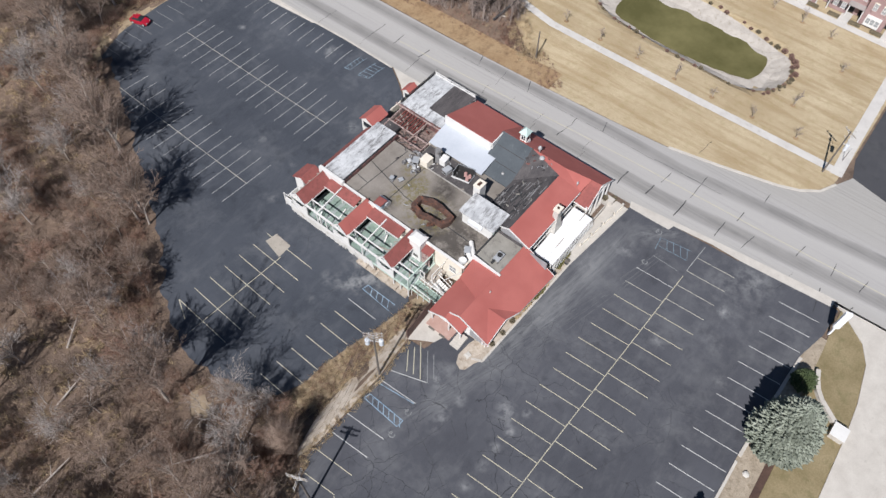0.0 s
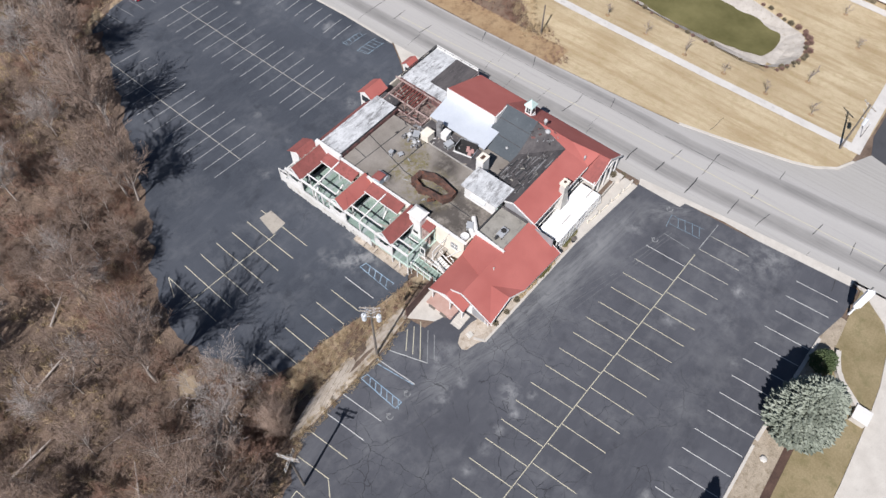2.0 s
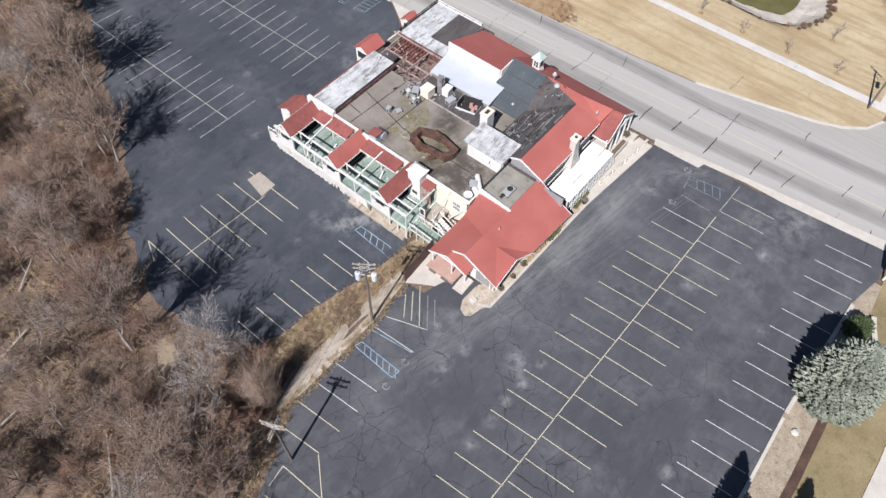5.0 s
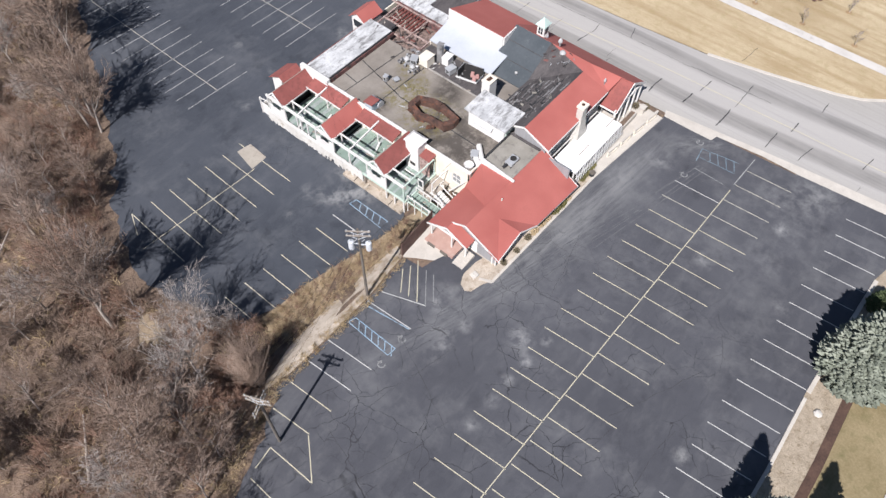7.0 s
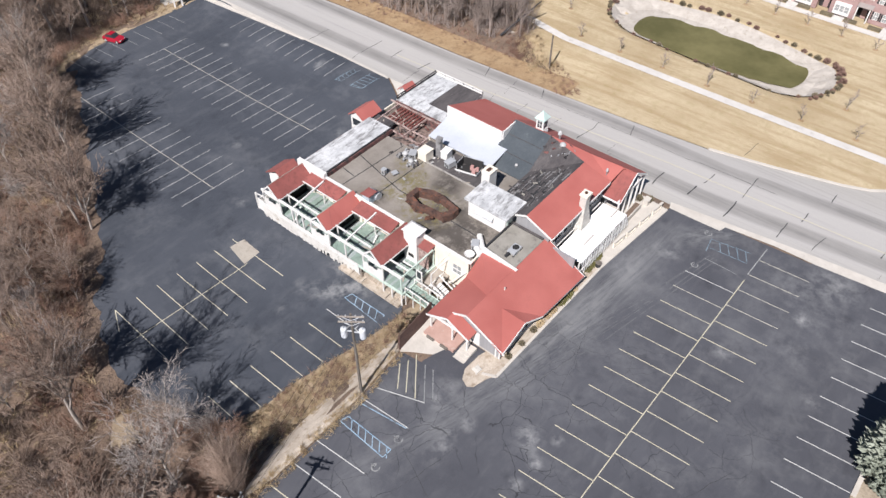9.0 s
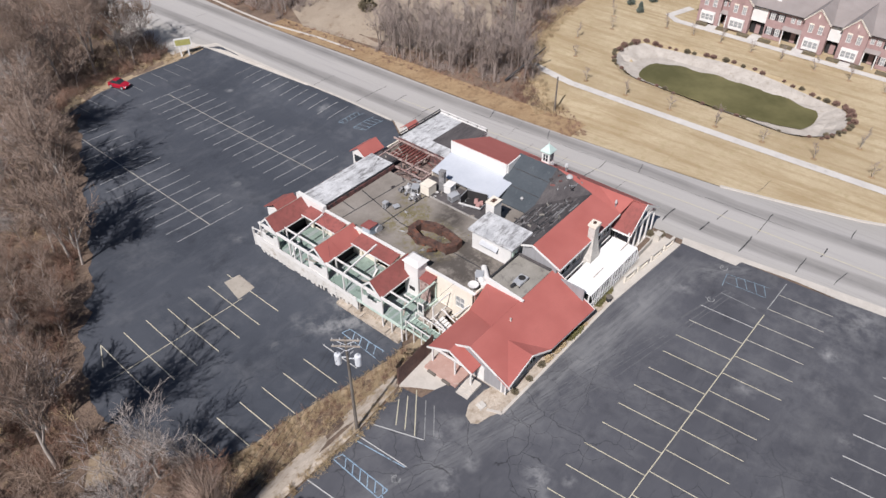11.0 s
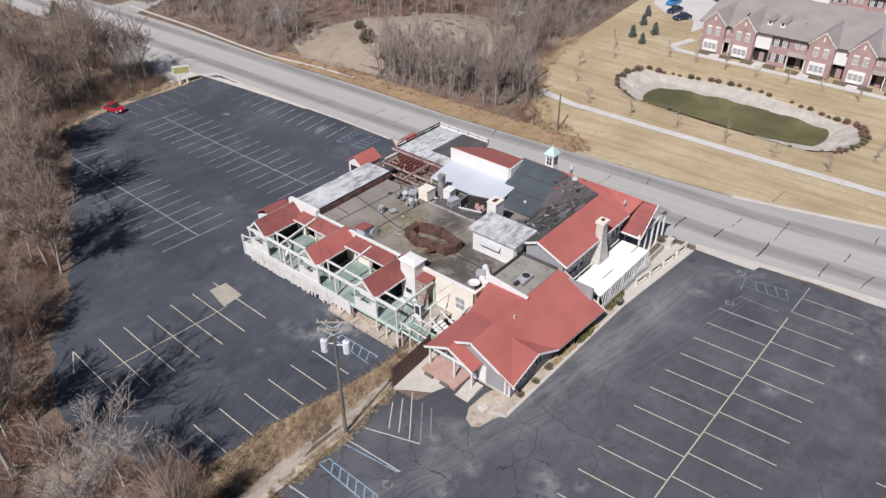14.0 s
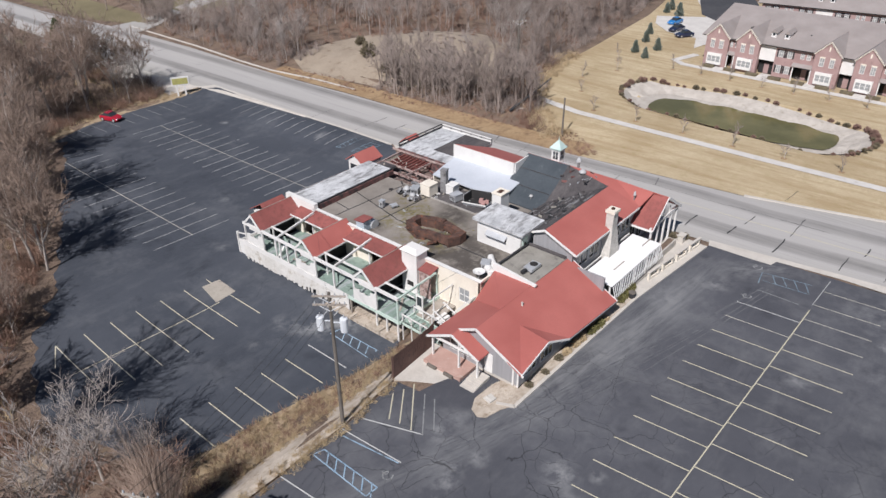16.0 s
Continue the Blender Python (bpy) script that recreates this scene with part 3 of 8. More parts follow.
def inside(poly, x, y):
    hit = False
    for (x0, y0), (x1, y1) in zip(poly, poly[1:] + poly[:1]):
        if (y0 > y) != (y1 > y) and x < (x1 - x0) * (y - y0) / (y1 - y0) + x0:
            hit = not hit
    return hit


# ---- the lie of the land ----
POND = (79.7, 11.5, 7.7, 19.8)


def pond_d(x, y, grow=0.0):
    """1 on the rim of the pond's basin, less inside: a rounded oblong."""
    cx, cy, a, b = POND
    dx = abs(x - cx - 0.07 * (y - cy)) / (a + grow)
    core = max(0.0, abs(y - cy) - (b - a)) / (a + grow)
    return math.hypot(dx, core) if abs(y - cy) > b - a else dx


def terrain(x, y):
    road = -1.0 * sstep(0, 50, y)
    low = -1.95 + 0.4 * sstep(62, 95, y) - 0.5 * (1 - sstep(-8, 2, x)) * (1 - sstep(36, 50, y))
    left = low + (road - low) * sstep(27.5, 35.0, x)
    west = 0.0 + (left - 0.0) * sstep(9.2, 15.0, y)
    if y < 9.2 and x > 34:
        west = road * sstep(34, 36, x)
    z = west + (road - west) * sstep(35.0, 36.5, x)
    z += (0.15 - road) * sstep(52, 62, x)
    if x > 55:
        d = pond_d(x, y)
        lo, hi = (0.82, 0.98) if x < POND[0] + 0.07 * (y - POND[1]) else (0.60, 0.95)
        z -= 0.6 * (1 - sstep(0.96, 1.15, d)) + 0.9 * (1 - sstep(lo, hi, d))
        z += 4.6 * math.exp(-((x - 74) / 12) ** 2 - ((y - 69) / 16) ** 2)
    return z


RIGHT_LOT = [(36.2, -2.0), (20.7, -0.68), (0.0, -0.3), (-0.8, 1.1), (-3.2, 3.4), (-3.9, 9.7), (-10.4, 9.1), (-17, 9.0), (-24.4, 9.1), (-28.5, 7.4),
             (-32, 5.4), (-35.3, 4.2), (-40, 0), (-48, -10), (-56, -34.2), (0.5, -33.8), (10.6, -33.5), (20, -33.6), (28.7, -33.8), (33.8, -34.9), (39.1, -35.0), (38.9, -20), (37.6, -20), (37.0, -9)]
LEFT_LOT = [(35.9, 95.0), (35.9, 48.3), (33.5, 44.5), (31, 41), (20, 38), (3.5, 38), (3.5, 16.5), (1.5, 14.6), (0, 14.2), (-4, 15), (-9, 16.2), (-13.5, 17.1), (-17, 17.2), (-21, 19),
            (-23.5, 23), (-26, 32), (-23, 41), (-20, 45.5), (-12.5, 57), (-7.5, 68), (0, 82), (4, 92), (11, 95.0), (20, 95.8), (28.7, 95.3)]
ROAD_NEAR = [(43, -160), (41.2, -80), (40.2, -40), (39.4, -25), (38.4, -16), (36.4, -1.6), (36.0, 20), (36.1, 48), (35.2, 70), (33.2, 95), (31.8, 130), (31.5, 185), (29, 320)]
ROAD_FAR = [(39, 320), (43.5, 185), (47.2, 150), (48.0, 122), (47.4, 100), (47.6, 84), (48.4, 70), (48.8, 45), (49.2, 26), (49.7, 12), (50.1, 5), (50.6, -0.5), (52.5, -9), (54.8, -18), (56.1, -21.3), (58.1, -24), (60.9, -25.4), (64, -27), (66, -34), (60, -42), (57, -80), (58, -160)]
DRIVE_POLY = [(64, -27), (68, -25.8), (130, -24.5), (130, -46), (66, -44), (61.5, -38)]
SIDE_STREET = [(-60, -44.4), (12, -43.9), (21.7, -43.4), (27, -42.9), (33.4, -41.6), (36.4, -39.8), (38.6, -37), (40.2, -33), (41.4, -60), (41, -62), (-60, -62)]
LAWN_POLY = [(49.35, 23.8), (52.5, 25.5), (56, 33), (61, 39.5), (69, 43.5), (78, 47), (90, 49), (134, 54), (160, 60), (175, -20), (135, -24.2), (68, -25.4), (63.2, -25.2), (61.0, -25.1), (58.2, -23.7), (56.2, -21.1), (54.9, -17.8), (52.6, -8.9), (50.7, -0.4), (50.2, 5), (49.8, 12)]
ISLAND = [(39.6, -35.3), (38.2, -37.0), (36.2, -39.7), (33.3, -41.4), (27, -42.7), (21.7, -43.2), (12, -43.7), (-60, -44.2), (-60, -37.3), (6, -37.2), (21, -36.2), (27.5, -36.0), (33.5, -35.6)]
HOLES = [RIGHT_LOT, LEFT_LOT, ROAD_NEAR + ROAD_FAR, SIDE_STREET, LAWN_POLY, ISLAND]


def ground_sheet():
    xs = [-1500, -900, -500, -300, -200, -140, -105, -85] + [-75 + 1.5 * i for i in range(167)] + [180, 200, 240, 320, 500, 900, 1500]
    ys = [-1500, -900, -500, -300, -200, -140, -105, -85] + [-75 + 1.5 * i for i in range(197)] + [228, 245, 280, 340, 500, 900, 1500]
    s = Shape()
    rnd = random.Random(3)
    for y in ys:
        for x in xs:
            z = terrain(max(-80.0, min(180.0, x)), max(-80.0, min(225.0, y)))
            sunk = any(inside(h, x, y) for h in HOLES) if -60 < x < 175 and -60 < y < 200 else False
            if sunk:
                z -= 0.14
            elif x < 30 and y > 9:
                z += 0.25 * noise.noise((x * 0.15, y * 0.15, 0)) + rnd.uniform(-0.05, 0.05)
            s.v.append((x, y, z - 0.02))
    n = len(xs)
    s.f = [(j * n + i, j * n + i + 1, (j + 1) * n + i + 1, (j + 1) * n + i) for j in range(len(ys) - 1) for i in range(n - 1)]
    return single("ground", s, LITTER, "brown woodland floor of leaf litter and dry grass", "ground", kind="structure")


def sheet(name, poly, dz, mat, label, step=3.0, thick=0.0, parent=None, category="ground"):
    """A patch of surfacing that follows the land, dz above it."""
    bm = bmesh.new()
    bm.faces.new([bm.verts.new((x, y, 0)) for x, y in poly])
    xs, ys = [p[0] for p in poly], [p[1] for p in poly]
    for lo, hi, axis in ((min(xs), max(xs), 0), (min(ys), max(ys), 1)):
        c = math.ceil(lo / step) * step
        while c < hi:
            co, no = [0, 0, 0], [0, 0, 0]
            co[axis], no[axis] = c, 1
            bmesh.ops.bisect_plane(bm, geom=bm.verts[:] + bm.edges[:] + bm.faces[:], plane_co=co, plane_no=no)
            c += step
    bm.normal_update()
    for f in bm.faces:
        if f.normal.z < 0:
            f.normal_flip()
    for v in bm.verts:
        v.co.z = terrain(v.co.x, v.co.y) + dz
    if thick:
        r = bmesh.ops.extrude_face_region(bm, geom=bm.faces[:])
        for v in r["geom"]:
            if isinstance(v, bmesh.types.BMVert):
                v.co.z += thick
    me = bpy.data.meshes.new(name)
    bm.to_mesh(me)
    bm.free()
    me.materials.append(mat)
    ob = new(name, me)
    if parent:
        ob.parent = parent
        return tagged(ob, label)
    return tagged(ob, label, category, kind="structure")


def strip(points, width, left=None):
    """The outline of a band of that width along points."""
    a, b = [], []
    for i, p in enumerate(points):
        q, r = Vector(points[max(0, i - 1)]), Vector(points[min(len(points) - 1, i + 1)])
        d = (r - q).normalized()
        n = Vector((-d.y, d.x)) * width / 2
        a.append(tuple(Vector(p) + n))
        b.append(tuple(Vector(p) - n))
    return a + b[::-1]


ground_sheet()
right_lot = sheet("parking_lot_upper", RIGHT_LOT, 0.0, ASPHALT, "cracked grey asphalt parking lot with dusty stains", 4.0, category="parking lot")
left_lot = sheet("parking_lot_lower", LEFT_LOT, 0.03, ASPHALT_LOW, "dark grey asphalt parking lot with faded stalls", 1.6, category="parking lot")
road = sheet("road", ROAD_NEAR + ROAD_FAR, 0.01, ROAD, "worn grey concrete road with dark joints", 4.0, category="road")
sheet("side_street", SIDE_STREET, 0.01, CONCRETE, "pale concrete side street", 6.0, category="road")
sheet("side_drive", DRIVE_POLY, 0.04, DRIVE, "dark asphalt drive off the road", 8.0, category="road")
sheet("lawn", LAWN_POLY, 0.0, LAWN, "straw-coloured dormant lawn round a pond", 1.5, category="lawn")
sheet("lawn_island", ISLAND, 0.02, ISLAND_GRASS, "olive-brown dry grass island beside the parking lot", 4.0, category="lawn")
sheet("dirt_strip", [(-56, -34.1), (0.5, -33.7), (10.6, -33.4), (20, -33.5), (28.7, -33.7), (33.5, -34.8), (33.5, -35.7), (27.5, -36.1), (21, -36.3), (6, -37.3), (-60, -37.4)], 0.03, STRIP_SOIL, "bare dirt strip along the lot's kerb", 5.0)
sheet("mulch_strip", strip([(-40, -38.0), (-10, -37.6), (4, -37.5), (13, -37.1)], 1.0), 0.05, MULCH, "dark mulch bed in the grass island", 4.0)
sheet("bank", [(-3.6, 10.1), (-10.4, 9.3), (-17, 9.2), (-22.5, 9.25), (-25.5, 9.9), (-25, 10.6), (-20, 12.2), (-14, 12.6), (-8, 12.4), (-3, 12.0), (0.5, 12.2), (1, 10.6)], 0.03, DIRT, "pale eroded dirt bank below the upper lot", 1.0)
sheet("bank_grass", [(1.2, 12.2), (-3, 12.05), (-8, 12.45), (-14, 12.65), (-20, 13.25), (-26, 13.3), (-28, 15), (-22, 18.2), (-17, 17.4), (-13.5, 17.2), (-9, 16.3), (-4, 15.1), (0, 14.3), (1.5, 14.4), (6, 13), (6, 11)], 0.06, DRY_BANK, "brown dry grass bank above the lower lot", 1.0)
sheet("verge_far", strip([(49.9, 94), (51.0, 69), (51.4, 45), (51.6, 23)], 4.8), 0.02, VERGE, "rough brown verge beside the road", 3.0)
sheet("verge_lot_end", strip([(33, 97), (20, 97.6), (11, 97), (3, 95), (-2, 84)], 4.5), 0.03, DRY_BANK, "tan dry grass at the lot's end", 2.0)
sheet("shoulder_gravel", [(35.3, 68), (33.4, 95), (31.9, 128), (28, 128), (28, 98), (33, 96.5), (35.9, 95), (35.9, 68)], 0.04, CONCRETE, "pale gravel road shoulder", 4.0)
sheet("mound", [(52, 88), (54, 70), (58, 58), (66, 50), (80, 50), (90, 58), (92, 75), (84, 90), (68, 96), (56, 96)], 0.05, surface("tan meadow", (0.25, 0.20, 0.15), (0.33, 0.275, 0.21), 1.0, 0.2, 3.0, (0.18, 0.13, 0.085), (0.55, 0.72), 0.6, 0.08), "dry grass mound in front of the woods", 3.0)
sheet("apron_lot_end", [(36.1, 48.2), (33.6, 44.2), (31.2, 41), (32, 38), (36.0, 37.5), (36.15, 40)], 0.07, CONCRETE, "pale concrete apron at the building's corner", 2.0)
sheet("field_far", [(52, 150), (120, 140), (150, 200), (70, 260), (46, 230), (46, 168)], 0.06, surface("olive field", (0.13, 0.11, 0.06), (0.19, 0.16, 0.09), 1.0, 0.1, 2.0, None, bump=0.5, dist=0.05), "olive-brown field beyond the woods", 8.0)
sheet("field_left", [(26, 190), (28, 158), (22, 150), (-10, 160), (-20, 200)], 0.06, surface("green field", (0.13, 0.125, 0.06), (0.18, 0.17, 0.085), 1.0, 0.1, 2.0, None, bump=0.5, dist=0.05), "green grass field beside the road", 6.0)
sheet("branch_road", [(46.5, 154), (47.5, 143), (60, 147), (90, 158), (120, 172), (118, 178), (88, 164), (60, 153)], 0.08, ROAD, "narrow grey branch road", 6.0, category="road")
sheet("footpath", strip([(65.2, 41.2), (63.5, 32), (63.4, 20), (63.4, 0), (63.7, -24.2)], 1.6), 0.05, WALK, "pale concrete footpath across the lawn", 2.0, category="path")
sheet("footpath_branch", strip([(62.8, -24.6), (70, -24.2), (90, -23.4), (130, -22.5)], 1.9), 0.055, WALK, "pale concrete footpath along the drive", 3.0, category="path")
sheet("terrace_walk", strip([(108, 30.6), (101.6, 32.4), (99.9, 30.0), (99.7, 24), (98.8, -20), (98.0, -60)], 1.7), 0.06, WALK, "pale concrete walk before the terraced houses", 3.0, category="path")
sheet("footpath_end", [(58.5, 41), (66, 44), (65, 41), (60, 39.5)], 0.05, GRAVEL, "worn path end by the woods", 2.0, category="path")

# kerbs
for pts, w in (([(0.0, -0.18), (20.6, -0.55)], 0.3), ([(20.6, -0.55), (35.2, -1.9)], 0.3), ([(0.0, -0.18), (-0.65, 1.25)], 0.3),
               ([(35.9, 48.3), (36.0, 60), (35.3, 78), (34.4, 92)], 0.35), ([(10.6, -33.6), (20, -33.7), (28.6, -33.9)], 0.45),
               ([(-40, -33.9), (0.5, -33.9), (9.8, -33.6)], 0.35), ([(39.7, -35.2), (38.3, -37.1), (36.3, -39.8), (33.4, -41.5), (27, -42.8), (21.7, -43.3), (12, -43.8), (-40, -44.3)], 0.35),
               ([(50.65, -0.5), (52.55, -9), (54.8, -18), (56.1, -21.3), (58.1, -24), (60.9, -25.4)], 0.4), ([(48.5, 94), (50.2, 82), (50.7, 72)], 0.45), ([(48.5, 94), (48.6, 104), (49.5, 122), (49.6, 150)], 0.45)):
    sheet("kerb", strip(pts, w), 0.0, CONCRETE, "pale concrete kerb", 3.0, thick=0.14, category="kerb")
sheet("apron_road_edge", [(35.7, -2.0), (35.76, -6.0), (35.88, -8.9), (36.96, -9.2), (37.7, -15.4), (37.75, -20.3), (39.0, -34), (40.6, -34), (39.6, -24), (38.6, -15), (36.9, -1.6)], 0.03, CONCRETE, "pale concrete gutter between lot and road", 4.0)


# ---- markings ----


def line_on(lot, a, b, mat, width=0.10, dz=0.008):
    """One painted stripe, a mesh draped over the lot."""
    a, b = Vector(a), Vector(b)
    d = b - a
    n = max(1, int(d.length / 0.9))
    s = Vector((-d.y, d.x)).normalized() * width / 2
    base = 0.0 if lot is right_lot else (0.03 if lot is left_lot else 0.01)
    sh = Shape()
    for i in range(n + 1):
        for k in (-1, 1):
            p = a + d * i / n + s * k
            sh.v.append((p.x, p.y, terrain(p.x, p.y) + base + dz))
    sh.f = [(2 * i, 2 * i + 1, 2 * i + 3, 2 * i + 2) for i in range(n)]
    m = sh.mesh("parking_line", mat)
    m.flip_normals() if m.polygons[0].normal.z < 0 else None
    ob = new("parking_line", m)
    ob.parent = lot
    return ob


# upper lot: the double row, the kerb row, the row by the bank
line_on(right_lot, (-34, -13.85), (2.3, -14.27), PAINT_Y)
line_on(right_lot, (2.3, -14.27), (29.9, -14.77), PAINT_Y)
line_on(right_lot, (31.0, -14.7), (36.6, -14.86), PAINT_M, 0.09)
for k in range(-12, 8):
    x = 5.91 + (3.075 if k > 0 else 3.135) * k
    if k < 8:
        line_on(right_lot, (x - 0.45 - 0.025 * max(0, k), -8.1 - 0.02 * max(0, x)), (x - 0.045 * max(0, k), -14.2 - 0.016 * max(0, x)), PAINT_W if k == 7 else PAINT_Y if k < 6 else PAINT_T)
for k in range(-12, 11):
    x = 3.45 + (3.07 if k > 0 else 3.12) * k
    if x < 35:
        line_on(right_lot, (x, -14.3 - 0.018 * max(0, x)), (x + 0.35, -20.4 - 0.012 * x), PAINT_Y if k < 7 else PAINT_T)
for k in range(-13, 12):
    x = 1.0 + 3.09 * k
    line_on(right_lot, (x, -27.0 - 0.02 * x), (x + 0.5, -33.2 - 0.01 * x), PAINT_W)
line_on(right_lot, (30.24, -9.6), (30.17, -13.64), PAINT_P)
for a, b in (((33.83, -8.74), (34.6, -13.6)), ((32.3, -9.3), (32.68, -13.91)), ((33.83, -8.74), (31.5, -9.12)), ((34.06, -9.72), (32.5, -10.58)), ((34.29, -10.69), (32.62, -11.68)), ((34.53, -11.76), (32.58, -12.87)), ((34.6, -12.9), (32.68, -13.9))):
    line_on(right_lot, a, b, PAINT_F, 0.1)
for x, m in ((-10.9, PAINT_W), (-17.2, PAINT_W), (-20.3, PAINT_W), (-23.2, PAINT_Y), (-26.3, PAINT_Y)):
    line_on(right_lot, (x, 9.0 if x > -26 else 7.8), (x + 0.45, 3.0), m)
for a, b in (((-13.3, 8.5), (-13.3, 2.7)), ((-14.2, 8.8), (-14.4, 2.8)), ((-13.3, 2.7), (-14.4, 2.8)), ((-13.3, 8.5), (-14.2, 8.8)), ((-11.4, 8.6), (-10.6, 3.1))):
    line_on(right_lot, a, b, PAINT_B, 0.11)
for i in range(6):
    line_on(right_lot, (-13.3, 8.0 - i * 0.95), (-14.25, 7.2 - i * 0.95), PAINT_B, 0.1)
line_on(right_lot, (-9.0, 8.6), (-7.2, 3.6), PAINT_W)
for a, b in (((-7.7, 6.9), (-5.2, 8.8)), ((-7.5, 5.9), (-4.3, 8.4)), ((-7.45, 4.7), (-3.2, 8.2)), ((-7.3, 3.6), (-3.1, 7.0)), ((-6.5, 3.1), (-3.0, 6.0))):
    line_on(right_lot, a, b, PAINT_Y if a[1] > 4 else PAINT_P)
for a, b in (((-26.0, 2.95), (-29.1, -0.7)), ((-29.1, -0.6), (-29.25, 4.95)), ((-29.25, 4.95), (-31.6, 4.55)), ((-32.55, 4.2), (-32.6, 0.4)), ((-35.6, 2.6), (-35.7, -1.5))):
    line_on(right_lot, a, b, PAINT_Y)

# lower lot
for k in range(7):
    x = -3.5 - 2.73 * k
    line_on(left_lot, (x, 39.6 + 0.23 * k), (x - 0.1 - 0.03 * k, 29.75 + 0.13 * k), PAINT_Y)
line_on(left_lot, (-19.9, 41.0), (-21.4, 37.9), PAINT_Y)
line_on(left_lot, (-5.0, 34.9), (-22, 35.7), PAINT_Y, 0.09)
for k in range(7):
    x = -3.82 - 2.74 * k
    line_on(left_lot, (x, 21.8 + 0.2 * k), (x, 16.4 + 0.24 * k), PAINT_W if k == 0 else PAINT_Y)
for a, b in (((-0.35, 21.0), (-0.3, 14.9)), ((-1.3, 21.3), (-1.6, 15.4)), ((-0.35, 21.0), (-1.3, 21.3))):
    line_on(left_lot, a, b, PAINT_B, 0.1)
for i in range(5):
    line_on(left_lot, (-0.35, 20.2 - i * 1.1), (-1.35, 19.6 - i * 1.1), PAINT_B, 0.1)
line_on(left_lot, (1.1, 49.2), (1.26, 85), PAINT_T, 0.1)
for k in range(15):
    y = 49.15 + 2.485 * k
    line_on(left_lot, (6.35, y), (-3.95 + (0.5 * max(0, k - 7)), y + 0.45), PAINT_M)
line_on(left_lot, (18.87, 48.6), (18.5, 85.3), PAINT_T, 0.1)
for k in range(16):
    y = 48.52 + 2.44 * k
    line_on(left_lot, (24.0 - 0.06 * k, y), (13.55, y + 0.2), PAINT_M)
for k in range(11):
    y = 57.6 + 2.42 * k
    line_on(left_lot, (34.6 - 0.04 * k, y - 0.5), (30.3, y), PAINT_M if k < 9 else PAINT_P, 0.11, 0.06)
for a, b in (((30.7, 55.4), (34.4, 54.6)), ((30.9, 54.2), (34.8, 53.5)), ((30.9, 52.2), (34.9, 51.4)), ((31.4, 50.0), (35.0, 49.4)), ((30.7, 55.4), (30.9, 54.2)), ((30.9, 52.2), (31.4, 50.0))):
    line_on(left_lot, a, b, PAINT_F, 0.12, 0.06)
for i in range(5):
    line_on(left_lot, (31.2 + 0.75 * i, 55.2 - 0.15 * i), (30.95 + 0.75 * i, 54.25 - 0.13 * i), PAINT_F, 0.1, 0.06)
    line_on(left_lot, (31.3 + 0.75 * i, 52.1 - 0.15 * i), (31.6 + 0.75 * i, 50.0 - 0.13 * i), PAINT_F, 0.1, 0.06)
for k in range(9):
    line_on(left_lot, (6 + 2.5 * k, 94.2), (6.3 + 2.5 * k, 89.6), PAINT_P)

# the road's centre lines, joints and cracks
for a, b in (((47.0, -60), (45.0, -22)), ((45.0, -22), (44.7, -13)), ((44.7, -13), (44.2, 1)), ((44.2, 1), (43.4, 20)), ((43.4, 20), (42.2, 52))):
    line_on(road, a, b, PAINT_Y, 0.13)


def tar_line(a, b, width, seed, name="tar_joint", parent=None, base=0.01, mat=None, sway=0.12):
    rnd = random.Random(seed)
    a, b = Vector(a), Vector(b)
    d = b - a
    n = max(2, int(d.length / 0.7))
    s = Vector((-d.y, d.x)).normalized()
    sh = Shape()
    off = 0.0
    for i in range(n + 1):
        off += rnd.uniform(-sway, sway)
        w = width * rnd.uniform(0.4, 1.4)
        for k in (-1, 1):
            p = a + d * i / n + s * (off + k * w / 2)
            sh.v.append((p.x, p.y, terrain(p.x, p.y) + base + 0.006))
    sh.f = [(2 * i, 2 * i + 1, 2 * i + 3, 2 * i + 2) for i in range(n)]
    m = sh.mesh(name, mat or BLACK)
    m.flip_normals() if m.polygons[0].normal.z < 0 else None
    ob = new(name, m)
    ob.parent = parent
    return ob


rnd = random.Random(11)
for i in range(-7, 34):
    y = i * 5.2 + rnd.uniform(-0.6, 0.6)
    x0 = 36.6 if y < 60 else 34.5
    for xa, xb in ((x0, 41), (41, 44.0), (44.0, 46.6), (46.6, 49.0)):
        if not -22 < y < 4 and rnd.random() < (0.6 if y < 30 else 0.3) and xb < (52.5 if y < 45 else 48):
            tar_line((xa, y + rnd.uniform(-0.5, 0.5)), (xb, y + rnd.uniform(-0.6, 0.6)), rnd.choice((0.04, 0.06, 0.11)), i * 9 + int(xa), parent=road)
for i, (a, b) in enumerate((((56.5, -5.5), (52.6, -5.1)), ((42.1, -2.8), (39.7, -2.7)), ((46.0, -3.5), (43.3, -3.3)), ((49.0, -8.7), (43.6, -8.5)), ((42.7, -8.3), (38.7, -8.4)), ((42.8, -15.1), (39.4, -15.0)), ((43.3, -19.8), (39.9, -19.3)), ((46.4, -16.4), (44.2, -16.3)), ((41.9, 1.9), (38.5, 2.1)), ((52.5, -18.2), (50.3, -18.3)))):
    tar_line(a, b, (0.09, 0.16, 0.13)[i % 3], 300 + i, parent=road)
tar_line((47.4, -12), (46.7, 0), 0.06, 77, parent=road, sway=0.03)
tar_line((46.7, 0), (46.5, 40), 0.05, 78, parent=road, sway=0.03)
